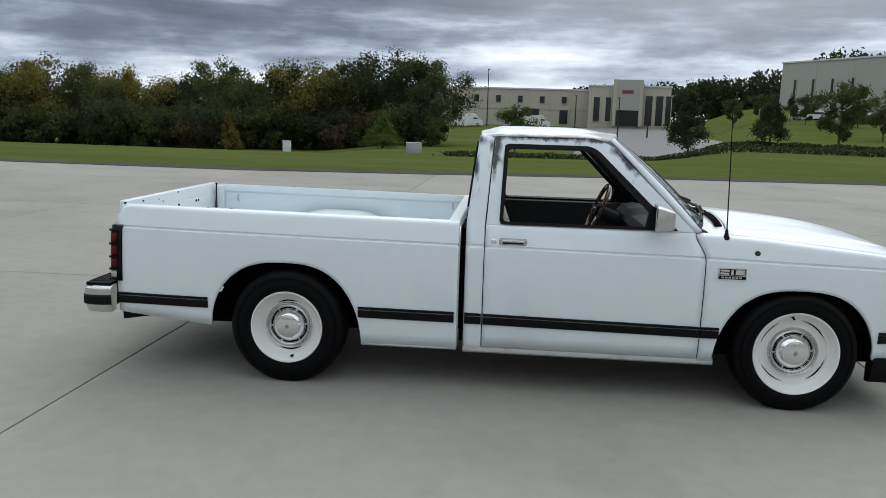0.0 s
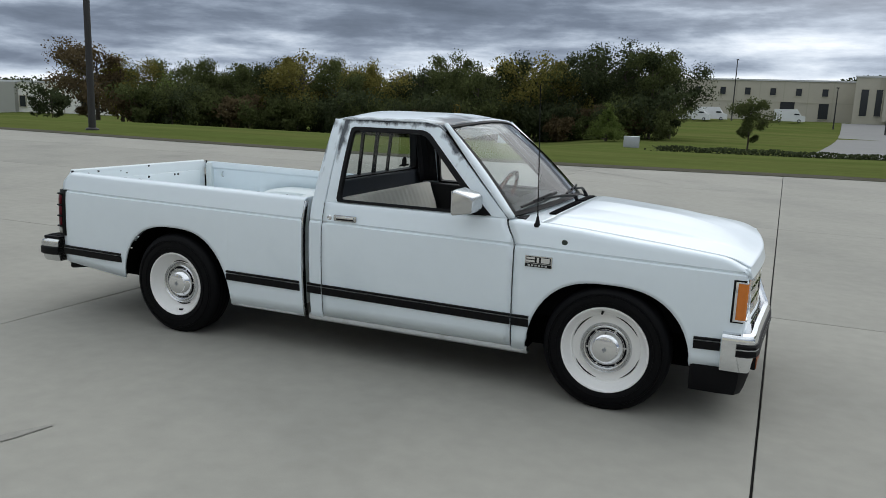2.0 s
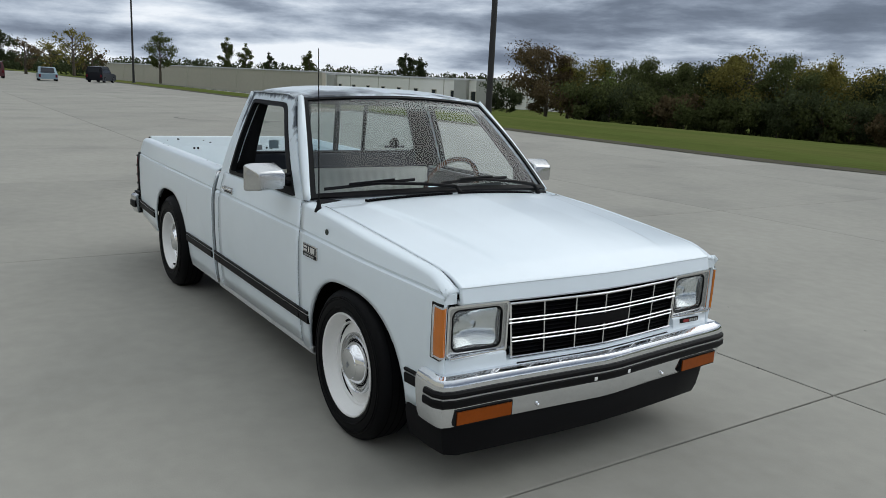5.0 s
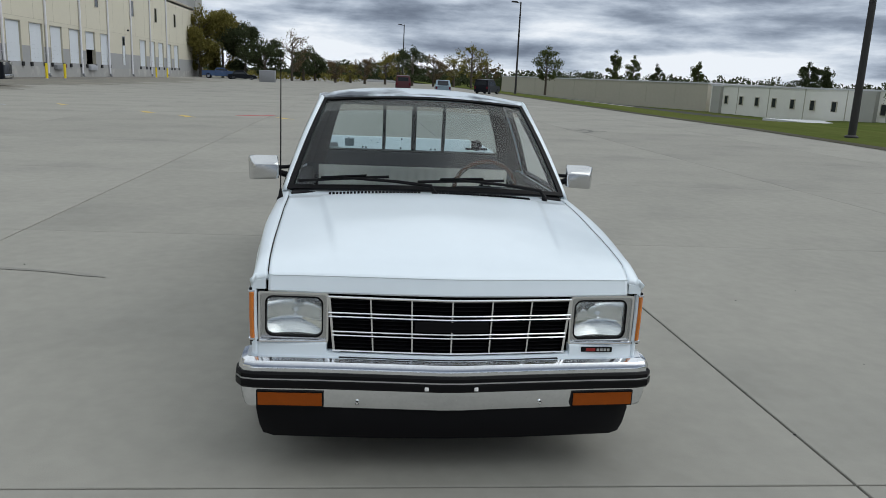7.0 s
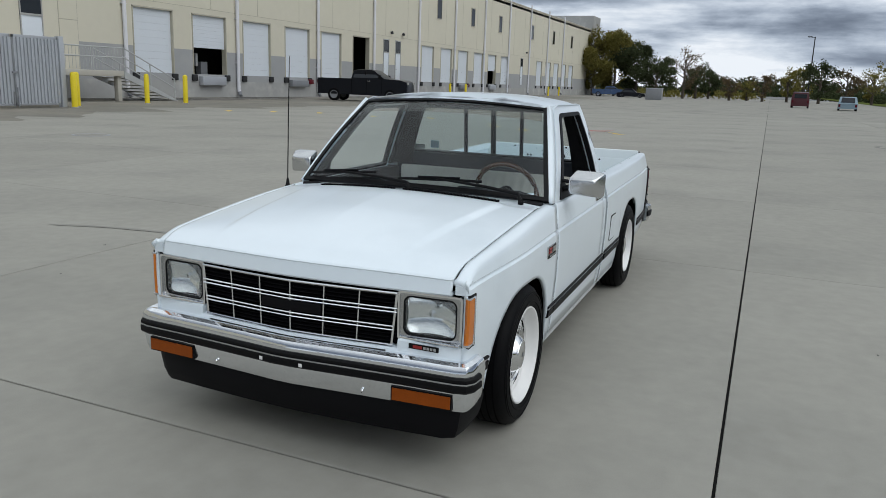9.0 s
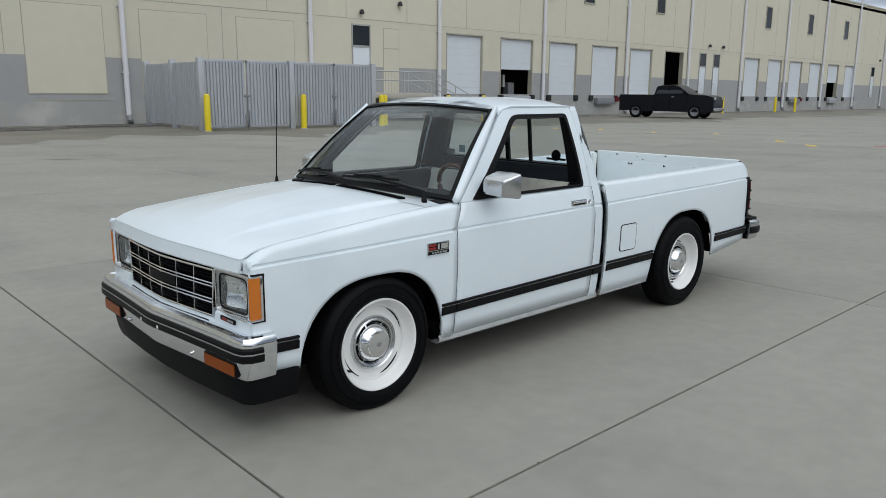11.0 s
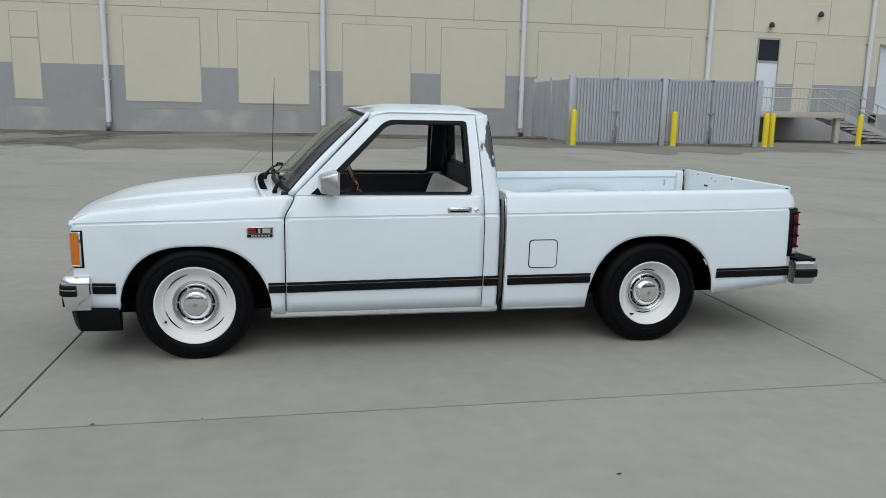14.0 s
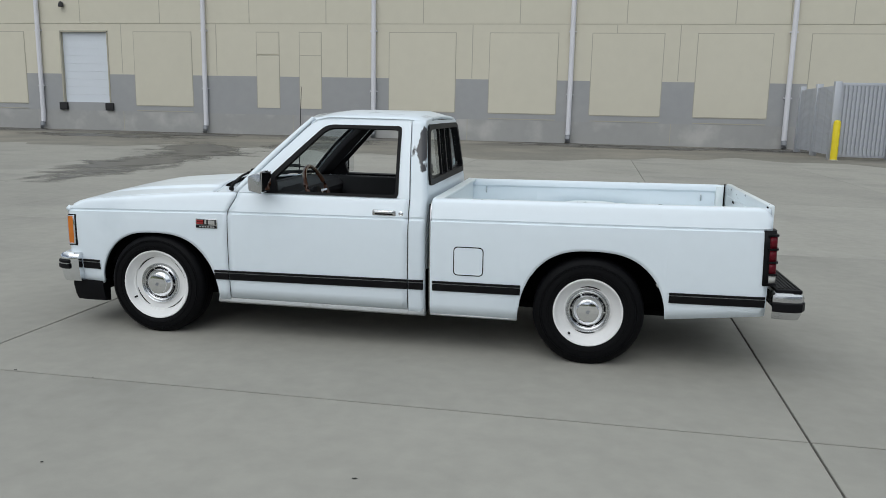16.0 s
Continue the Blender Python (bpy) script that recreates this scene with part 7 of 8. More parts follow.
# ---- things round the lot ----
def car(name, label, category, at, turn, L, W, H, mat, kind="car", z=None):
    """A parked vehicle a long way off: body, cabin glass, wheels and lamps. It faces along its own x."""
    v = empty(name, label, category, "", (at[0], at[1], lot_z(at[0]) if z is None else z), turn)
    r = 0.34 if kind != "pickup" else 0.43
    g, belt = 0.22 if kind != "pickup" else 0.36, H * 0.56
    hl, hw = L / 2, W / 2
    if kind == "pickup":
        belt, g = H * 0.72, 0.40
        prof = [(-hl, g + 0.06), (-hl * 1.005, H * 0.70), (-hl * 0.24, H * 0.70), (-hl * 0.20, H * 0.95), (-hl * 0.10, H * 0.99), (hl * 0.16, H), (hl * 0.26, H * 0.97), (hl * 0.50, belt + 0.02), (hl * 0.86, H * 0.69), (hl * 0.97, H * 0.64), (hl, H * 0.54), (hl * 0.995, g)]
        win = [(-hl * 0.19, belt + 0.03), (-hl * 0.16, H * 0.92), (hl * 0.20, H * 0.93), (hl * 0.42, belt + 0.05)]
    elif kind == "van":
        prof = [(-hl, g), (-hl, H * 0.97), (hl * 0.45, H), (hl * 0.72, belt), (hl, belt - 0.25), (hl, g)]
        win = [(hl * 0.28, belt), (hl * 0.30, H * 0.86), (hl * 0.46, H * 0.88), (hl * 0.64, belt)]
    elif kind == "suv":
        prof = [(-hl, g), (-hl * 0.98, belt), (-hl * 0.90, H * 0.96), (hl * 0.05, H), (hl * 0.36, belt + 0.04), (hl * 0.92, belt - 0.06), (hl, belt - 0.25), (hl, g)]
        win = [(-hl * 0.86, belt + 0.03), (-hl * 0.82, H * 0.90), (hl * 0.03, H * 0.92), (hl * 0.30, belt + 0.05)]
    else:
        prof = [(-hl, g), (-hl, belt - 0.06), (-hl * 0.72, belt), (-hl * 0.45, H * 0.97), (hl * 0.05, H), (hl * 0.38, belt), (hl * 0.92, belt - 0.12), (hl, belt - 0.3), (hl, g)]
        win = [(-hl * 0.62, belt + 0.03), (-hl * 0.40, H * 0.91), (hl * 0.03, H * 0.92), (hl * 0.30, belt + 0.02)]
    n = len(prof)
    cols = []
    for y, inset in ((-hw, 1), (-hw * 0.86, 0), (hw * 0.86, 0), (hw, 1)):
        cols.append([(x * (0.985 if inset else 1), (y if z <= belt + 0.07 else y * 0.86), z - (0.02 if inset and z > belt else 0)) for x, z in prof])
    d = loft(cols)
    caps = [tuple(range(n)), tuple(range(3 * n, 4 * n))[::-1]]
    part("body", (d[0], d[1] + caps), mat, v, angle=25)
    m = len(win)
    for s in (1, -1):
        off = lambda z: s * (hw * (1.0 if z <= belt + 0.07 else 0.86) + 0.012)
        part("side_window", ([(x, off(z), z) for x, z in win], [tuple(range(m))]), M["dark_glass"], v, smooth=False)
        for x in (-hl * 0.62, hl * 0.62):
            w = part("wheel", spin([(s * (hw - 0.20), r * 0.6), (s * (hw - 0.20), r), (s * (hw - 0.01), r), (s * (hw + 0.01), r * 0.85), (s * (hw + 0.01), r * 0.62)], 20, "y", (x, 0, r), s > 0), M["tyre"], v)
            part("hub", spin([(s * (hw + 0.008), r * 0.64), (s * (hw - 0.02), r * 0.3), (s * (hw), 0.01)], 14, "y", (x, 0, r), s > 0), M["metal_dark"], w)
        part("headlamp", box(hl - 0.05, hl + 0.012, s * hw * 0.60, s * hw * 0.92, belt - 0.34, belt - 0.18, 0.01), M["clear_lens"], v)
        part("tail_lamp", box(-hl - 0.012, -hl + 0.05, s * hw * 0.74, s * hw * 0.95, belt - 0.40, belt - 0.12, 0.01), M["red"], v)
    f = [(x, z) for x, z in win[-2:]]
    (xa, za), (xb, zb) = f[0], f[1]
    part("windscreen", ([(xa + 0.14, -hw * 0.74, za - 0.02), (xb + 0.16, -hw * 0.80, zb + 0.02), (xb + 0.16, hw * 0.80, zb + 0.02), (xa + 0.14, hw * 0.74, za - 0.02)], [(0, 1, 2, 3)]), M["dark_glass"], v, smooth=False)
    part("rear_window", box(-hl * 0.985 if kind in ("suv",) else prof[1][0] - 0.01, -hl * 0.93 if kind == "suv" else prof[1][0] + 0.02, -hw * 0.68, hw * 0.68, belt + 0.08, H * 0.86), M["dark_glass"], v, smooth=False) if kind in ("suv", "van") else None
    if kind == "car":
        part("rear_window", ([(-hl * 0.73, -hw * 0.72, belt + 0.05), (-hl * 0.73, hw * 0.72, belt + 0.05), (-hl * 0.48, hw * 0.66, H * 0.95), (-hl * 0.48, -hw * 0.66, H * 0.95)], [(0, 1, 2, 3)]), M["dark_glass"], v, smooth=False)
    if kind == "pickup":
        part("bed_opening", box(-hl * 0.95, -hl * 0.27, -hw * 0.80, hw * 0.80, H * 0.70 - 0.02, H * 0.70 + 0.006), M["seam"], v, smooth=False)
        for sg in (1, -1):
            for xa in (-hl * 0.23, hl * 0.10, hl * 0.44):
                part("panel_seam", box(xa - 0.012, xa + 0.012, sg * (hw - 0.004), sg * (hw + 0.004), g + 0.12, belt - 0.02), M["seam"], v, smooth=False)
            part("window_post", box(hl * 0.06, hl * 0.09, sg * (hw * 0.86 + 0.010), sg * (hw * 0.93 + 0.020), belt + 0.05, H * 0.93), M["black_trim"], v, smooth=False)
            part("door_handle", box(hl * 0.13, hl * 0.19, sg * (hw - 0.002), sg * (hw + 0.03), belt - 0.20, belt - 0.15, 0.01), M["dull_chrome"], v)
            part("door_mirror", box(hl * 0.38, hl * 0.43, sg * hw, sg * (hw + 0.22), belt + 0.02, belt + 0.24, 0.03), M["black_plastic"], v)
        part("bumper", box(hl - 0.04, hl + 0.06, -hw * 0.95, hw * 0.95, g + 0.08, g + 0.28, 0.03), M["dull_chrome"], v)
    return v


car("parked_pickup", "black crew-cab pickup truck parked near the loading dock", "pickup truck", (-41.2, -24.0), 101.6, 6.3, 2.1, 2.12, M["black_car"], "pickup")
car("parked_suv", "dark red off-road vehicle parked on the far lot", "car", (-92.0, 4.4), 178, 4.3, 1.85, 1.78, M["red_car"], "suv")
car("parked_car", "pale blue saloon car parked on the far lot", "car", (-86.0, 8.8), 176, 4.6, 1.8, 1.42, M["blue_car"], "car")
car("parked_suv", "black off-road vehicle parked on the far lot", "car", (-89.0, 14.6), 150, 4.2, 1.80, 1.75, M["black_car"], "suv")
car("parked_pickup", "blue pickup truck parked beyond the warehouse's end", "pickup truck", (-128.0, -24.4), 95, 5.6, 1.95, 1.8, M["navy_car"], "pickup")
car("parked_car", "dark grey saloon car parked beyond the warehouse", "car", (-127.5, -20.6), 95, 4.7, 1.85, 1.5, M["black_car"], "car")
cab = empty("utility_cabinet", "grey utility cabinet at the edge of the far lot", "cabinet", at=(-110.0, -14.4, lot_z(-110)))
part("body", box(-0.8, 0.8, -1.1, 1.1, 0, 1.6, 0.04), M["metal_dark"], cab)
part("roof", box(-0.85, 0.85, -1.15, 1.15, 1.6, 1.66, 0.02), M["metal_grey"], cab)


# Lamp posts.
def lamp_post(label, at, h, heads):
    p = empty("lamp_post", label, "lamp post", "lamp posts", at)
    part("pole", tube([(0, 0, -0.2), (0, 0, h)], [0.14, 0.085], 12), M["pole"], p)
    part("base", spin([(0.0, 0.24), (0.10, 0.24), (0.13, 0.21), (0.16, 0.13)], 16, "z"), M["pole"], p)
    for s in heads:
        arm = part("arm", tube([(0, 0, h - 0.15), (0, s * 0.9, h - 0.05)], 0.05, 6), M["pole"], p)
        part("lamp_head", box(-0.25, 0.25, s * 0.8 - 0.35, s * 0.8 + 0.35, h - 0.1, h + 0.06, 0.03), M["pole"], arm)
    return p


lamp_post("dark steel lamp post standing on the lawn's edge", (-20.5, 17.4, 0.0), 12.0, (1, -1))
lamp_post("tall dark lamp post on the far lot", (-92.0, 18.7, lot_z(-92)), 11.3, (-1,))
lamp_post("tall dark lamp post on the far lot", (-148.0, 7.0, lot_z(-148)), 11.5, (-1,))
x, y = toward(E0, -0.095, 0.995, 176)
lamp_post("tall lamp post beside the distant warehouse", (x, y, land_z(x, y)), 12.5, (1,))
for dx, dy, d in ((0.112, 0.9937, 150), (0.075, 0.9972, 150), (0.02, 0.9998, 160)):
    x, y = toward(E0, dx, dy, d)
    lamp_post("lamp post beside the distant warehouse drive", (x, y, land_z(x, y)), 7.5, (1,))

# Utility boxes on the lawn.
for dx, dy, d, w, h, mt, lb in ((-0.350, 0.937, 60, 0.60, 0.88, "dock_white", "small white utility pillar on the lawn"), (-0.190, 0.982, 64, 1.22, 0.86, "metal_grey", "grey transformer box on the lawn")):
    x, y = toward(E0, dx, dy, d)
    u = empty("utility_box", lb, "utility box", "", (x, y, land_z(x, y) - 0.02), 12)
    part("body", box(-w / 2, w / 2, -w * 0.4, w * 0.4, 0, h, 0.02), M[mt], u)
    part("lid", box(-w / 2 - 0.02, w / 2 + 0.02, -w * 0.42, w * 0.42, h, h + 0.05, 0.015), M[mt], u)

# Clipped hedge rows at the foot of the rise.
def hedge(label, pts, h, w, seed):
    rg = random.Random(seed)
    vs, fs = [], []
    for (xa, ya), (xb, yb) in zip(pts[:-1], pts[1:]):
        L = math.hypot(xb - xa, yb - ya)
        for _ in range(int(L * 170)):
            t = rg.random()
            p = Vector((xa + (xb - xa) * t + rg.gauss(0, w * 0.3), ya + (yb - ya) * t + rg.gauss(0, w * 0.3), 0))
            p.z = land_z(p.x, p.y) + rg.random() ** 0.8 * h * (0.9 + 0.1 * math.sin(p.x * 2.3))
            q = Euler((rg.uniform(0, 6.3), rg.uniform(0, 6.3), rg.uniform(0, 6.3))).to_matrix()
            s = rg.uniform(0.08, 0.17)
            o = len(vs)
            for e in ((-0.5, -0.3, 0), (0.3, -0.5, 0.05), (0.5, 0.3, 0), (-0.3, 0.5, -0.05)):
                vs.append(tuple(p + q @ (Vector(e) * s)))
            fs.append((o, o + 1, o + 2, o + 3))
    return tagged(new("hedge", mesh_of("hedge", vs, fs, M["leaf_dark"], False)), label, "hedge", kind="stuff")


hp = []
for dx in np.linspace(-0.15, 0.50, 12):
    hp.append(toward(E0, dx, math.sqrt(1 - dx * dx), 52))
hedge("low dark clipped hedge along the lawn", hp, 0.42, 1.2, 3)
hp = []
for dx in np.linspace(0.17, 0.50, 8):
    hp.append(toward(E0, dx, math.sqrt(1 - dx * dx), 64))
hedge("second low dark hedge on the slope", hp, 0.40, 1.0, 4)

# Young trees on the slope and by the drive.
yt = []
for i, (h, sp, mt, shp) in enumerate(((5.2, 1.45, "dark", "cone"), (4.6, 1.5, "mid", "round"), (4.2, 1.3, "dark", "cone"))):
    yt.append(tree_thing("young_tree", "young " + ("dark conical" if shp == "cone" else "green round") + " tree planted on the grass slope", 80 + i, h, sp, 0.20, 0.15, mt, 6500, 0.09, shp, "young trees"))
spots = [(0, 0.163, 0.987, 50, 0.95), (2, 0.256, 0.967, 64, 1.0), (1, 0.328, 0.945, 60, 1.08), (1, -0.057, 0.998, 78, 1.10), (1, 0.214, 0.977, 108, 0.85), (1, 0.243, 0.970, 114, 0.85), (1, 0.292, 0.956, 112, 0.9), (0, 0.275, 0.961, 120, 0.8), (2, 0.345, 0.939, 110, 0.9), (1, 0.37, 0.929, 84, 1.1), (2, 0.40, 0.916, 66, 1.1), (1, 0.44, 0.898, 90, 1.2), (2, 0.318, 0.948, 120, 0.8)]
seen_k = set()
for kd, dx, dy, d, sc in spots:
    x, y = toward(E0, dx, dy, d)
    m = pose(x, y, land_z(x, y) - 0.05, 0, 0, (dx * 1000) % 360)
    if kd in seen_k:
        copy_thing(yt[kd], m).scale = (sc, sc, sc)
    else:
        seen_k.add(kd)
        yt[kd].matrix_basis = m @ Matrix.Diagonal((sc, sc, sc, 1))


# ---- distant buildings ----
def building(name, label, a, b, depth, z0, z1, mat, windows=(), seams=0):
    """A long block whose front runs from a to b in plan; windows: (from, to, sill, head) along the front in metres."""
    L = math.hypot(b[0] - a[0], b[1] - a[1])
    o = empty(name, label, "warehouse", "", (a[0], a[1], z0), math.degrees(math.atan2(b[1] - a[1], b[0] - a[0])))
    H = z1 - z0
    part("wall", box(0, L, 0, depth, -2.0, H), M[mat], o, smooth=False)
    part("roof", box(-0.2, L + 0.2, -0.2, depth + 0.2, H, H + 0.35), M["far_roof"], o, smooth=False)
    for u0, u1, s, h in windows:
        w = part("window", box(u0, u1, -0.12, 0.02, s, h), M["dark_glass"], o, smooth=False)
        part("window_frame", join_bm(box(u0 - 0.15, u0, -0.2, 0.02, s - 0.1, h + 0.1), box(u1, u1 + 0.15, -0.2, 0.02, s - 0.1, h + 0.1), box(u0, u1, -0.2, 0.02, h, h + 0.12), box(u0, u1, -0.2, 0.02, s - 0.12, s)), M["wall_groove"], w, smooth=False)
    for k in range(seams):
        u = L * (k + 1) / (seams + 1)
        part("wall_seam", box(u - 0.12, u + 0.12, -0.06, 0.02, 0, H), M["wall_groove"], o, smooth=False)
    return o, L


pa, pb = toward(E0, -0.20, 0.98, 196), toward(E0, 0.040, 0.999, 196)
o, L = building("warehouse", "long low beige warehouse with small high windows behind the lawn", pa, pb, 60, 1.2, 9.4, "tan_wall", [(6 + 5.4 * k, 7.2 + 5.4 * k, 5.0, 6.6) for k in range(7)] + [(30, 33, 0, 3.6), (38, 40, 0, 3.4)], 8)
part("lower_band", box(0, L, -0.1, 0.02, 3.4, 3.6), M["wall_groove"], o, smooth=False)
pa, pb = toward(E0, 0.036, 0.999, 188), toward(E0, 0.138, 0.990, 188)
o, L = building("office_front", "tan office entrance block with tall dark windows", pa, pb, 30, 1.2, 10.2, "tan_wall", [(1.2, 2.6, 1.0, 6.5), (4.0, 5.2, 1.0, 6.5), (13.0, 14.6, 0.2, 7.0), (15.4, 17.0, 0.2, 7.0), (17.6, 18.8, 0.2, 7.0)], 3)
part("portal", box(6.0, 12.2, -1.2, 0.0, 3.6, 10.6), M["grey_wall"], o, "grey entrance portal", smooth=False)
part("portal_glass", box(6.6, 11.6, -0.4, 0.05, 0.0, 3.6), M["dark_glass"], o, smooth=False)
part("sign_bar", box(7.6, 10.2, -1.30, -1.18, 7.4, 8.2), M["sign_red"], o, "plain red sign", smooth=False)
for u in (6.0, 12.0):
    part("pier", box(u - 0.4, u + 0.4, -1.3, 0.0, 0, 10.6), M["tan_wall"], o, smooth=False)
pa, pb = toward(E0, 0.262, 0.965, 205), toward(E0, 0.60, 0.80, 160)
o, L = building("warehouse", "large grey warehouse on the rise", pa, pb, 60, 5.5, 17.0, "grey_wall", [(4 + 5.2 * k, 4.7 + 5.2 * k, 3, 7.5) for k in range(4)], 7)
part("loading_band", box(0, L, -0.3, 0.02, 0.3, 1.0), M["wall_groove"], o, smooth=False)
pa, pb = toward(E6, -0.985, 0.172, 330), toward(E6, -0.908, 0.42, 235)
o, L = building("warehouse", "distant low tan warehouse beyond the lawn", pa, pb, 70, -3.0, 3.2, "tan_wall", (), 8)
pa, pb = toward(E6, -0.906, 0.424, 230), toward(E6, -0.72, 0.694, 150)
o, L = building("warehouse", "long white distant warehouse with a row of small windows", pa, pb, 50, -4.2, 2.7, "far_wall", [(8 + 7.4 * k, 9.5 + 7.4 * k, 2.4, 4.4) for k in range(12)], 6)
for u in (2.0, L * 0.62, L * 0.70):
    part("dock_tower", box(u, u + 4.5, -0.8, 0, -1, 6.9), M["grey_wall"], o, "grey stair tower", smooth=False)
part("lower_roof", box(L * 0.50, L * 0.80, -14, -1, -1.0, 0.4), M["far_roof"], o, "low grey annexe roof", smooth=False)
# Vans and cars by the distant buildings.
for dx, d, kd, mt, tn in ((-0.150, 168, "van", "white_van", 10), (-0.138, 168, "van", "white_van", 0), (-0.118, 172, "van", "white_van", 0), (-0.03, 176, "van", "white_van", 0), (0.293, 128, "car", "white_van", 0), (0.305, 128, "suv", "white_van", 0), (0.345, 124, "suv", "black_car", 0), (0.362, 124, "car", "navy_car", 0), (0.385, 122, "car", "black_car", 0)):
    x, y = toward(E0, dx, math.sqrt(1 - dx * dx), d)
    car("distant_van" if kd == "van" else "distant_car", ("white delivery van parked by the distant warehouse" if kd == "van" else "car parked on the rise before the grey warehouse" if mt != "white_van" else "white car parked on the rise before the grey warehouse"), "van" if kd == "van" else "car", (x, y), tn, 6.0 if kd == "van" else 4.7, 2.1 if kd == "van" else 1.85, 2.7 if kd == "van" else 1.5, M[mt], kd, z=land_z(x, y) + 0.05)
# Drive up to the entrance.
ctr = [toward(E0, 0.085 + 0.030 * (1 - k / 10), 0.995, 60 + 12.4 * k) for k in range(11)]
vs = []
for k, (x, y) in enumerate(ctr):
    w = 6.5 + 0.4 * k
    vs += [(x - w, y, land_z(x - w, y) + 0.06), (x, y, land_z(x, y) + 0.10), (x + w, y, land_z(x + w, y) + 0.06)]
tagged(new("road", mesh_of("road", vs, grid_faces(11, 3, True), M["asphalt"], True)), "grey drive running up to the distant entrance", "road", kind="structure")


# ---- far trees ----
def far_tree(name, label, seed, h, sp, cf, mt, n, at, leaf=0.9, shp="round"):
    return tree_thing(name, label, seed, h, sp, cf, leaf, mt, n, 0.28, shp, "", at)


def at8(dx, dy, d, e=E8):
    x, y = toward(e, dx, dy, d)
    return (x, y, lot_z(x) - 0.2)


far_tree("tree", "tall golden-green poplar beside the warehouse's end", 120, 12.8, 4.2, 0.10, "olive", 12000, at8(-0.9805, -0.196, 150), 0.34)
far_tree("tree", "tall olive autumn tree beside the warehouse's end", 121, 12.5, 4.2, 0.08, "olive", 12000, at8(-0.986, -0.170, 152), 0.34)
far_tree("tree", "dark green tree beside the far lot", 122, 10.6, 3.8, 0.10, "dark", 8000, at8(-0.990, -0.143, 150), 0.34)
far_tree("tree", "dark green tree beside the far lot", 123, 7.2, 3.4, 0.06, "dark", 6000, at8(-0.993, -0.118, 148), 0.34)
for i, (dx, dy, h, sp, mt, n) in enumerate(((-0.996, -0.085, 9.6, 3.0, "rust", 420), (-0.997, -0.070, 6.2, 2.6, "dark", 2200), (-0.998, -0.055, 5.8, 2.2, "dark", 1600), (-0.9995, 0.008, 5.0, 1.8, "rust", 380), (-0.999, 0.035, 6.6, 2.2, "olive", 700), (-0.9985, 0.052, 7.2, 2.4, "olive", 600), (-0.9975, 0.070, 7.6, 2.6, "dark", 1800), (-0.995, 0.098, 6.4, 2.4, "rust", 520), (-0.992, 0.125, 6.4, 2.4, "olive", 520), (-0.989, 0.147, 8.6, 2.6, "olive", 700), (-0.986, 0.168, 6.8, 2.2, "rust", 480), (-0.970, 0.243, 10.2, 2.3, "mid", 1300), (-0.944, 0.330, 8.6, 2.2, "mid", 900), (-0.935, 0.352, 8.0, 1.8, "mid", 700), (-0.925, 0.38, 6.6, 1.5, "dark", 600), (-0.905, 0.425, 6.8, 1.7, "mid", 700), (-0.845, 0.535, 7.6, 2.4, "dark", 1500), (-0.835, 0.55, 7.0, 2.6, "dark", 1500), (-0.999, -0.03, 4.2, 1.8, "rust", 360), (-0.9999, -0.01, 3.6, 1.6, "olive", 500))):
    d = 150 + 7 * (i % 3)
    if dy > 0.3:
        h, sp, n, d = h * 2.45, sp * 1.8, n * 2, d * 2.65
    x, y = toward(E8, dx, dy, d)
    words = {"rust": "bare thin autumn tree", "dark": "dark green tree", "olive": "sparse yellowing tree", "mid": "tall thin pine-like tree"}[mt]
    far_tree("tree", words + " on the far edge of the lot", 140 + i, h, sp, 0.30 if mt == "mid" else 0.15, mt, int(n * 2.2), (x, y, lot_z(x) if y < 20 else lot_z(x) - 0.5), 0.28 if d < 200 else 0.60)


# Woods on the skyline: clumps that nobody could count.
def skyline(label, e, arc, dist, z0, h, mt, seed, per=26, leaf=3.0, gap=5.0):
    rg = random.Random(seed)
    vs, fs = [], []
    n = int(abs(arc[1] - arc[0]) * dist * math.pi / 180 / gap)
    for k in range(n):
        deg = arc[0] + (arc[1] - arc[0]) * (k + rg.random()) / n
        a = radians(deg)
        d = dist * rg.uniform(0.97, 1.06)
        cx, cy = toward(e, math.sin(a), math.cos(a), d)
        hh = (lerp_table(deg, h) if isinstance(h, list) else h) * rg.uniform(0.84, 1.08)
        wd = max(gap * 1.3, 0.22 * hh) * rg.uniform(0.7, 1.4)
        for _ in range(per):
            r, b = math.sqrt(rg.random()), rg.uniform(0, 2 * math.pi)
            u = rg.random() ** 0.4
            p = Vector((cx + wd * r * math.cos(b), cy + wd * r * math.sin(b), z0 + hh * u * (0.62 + 0.38 * math.sqrt(max(1 - r * r, 0.0)))))
            q = Euler((rg.uniform(0, 6.3), rg.uniform(0, 6.3), rg.uniform(0, 6.3))).to_matrix()
            s = leaf * rg.uniform(0.5, 1.2) * (1.3 - 0.6 * u)
            o = len(vs)
            for c in ((-0.5, -0.1, 0.1), (0.05, -0.46, -0.1), (0.56, 0.05, 0.1), (0.02, 0.44, -0.1)):
                vs.append(tuple(p + q @ (Vector(c) * s)))
            fs.append((o, o + 1, o + 2, o + 3))
    return tagged(new("distant_woods", mesh_of("distant_woods", vs, fs, M[mt], False)), label, "woods", kind="stuff")


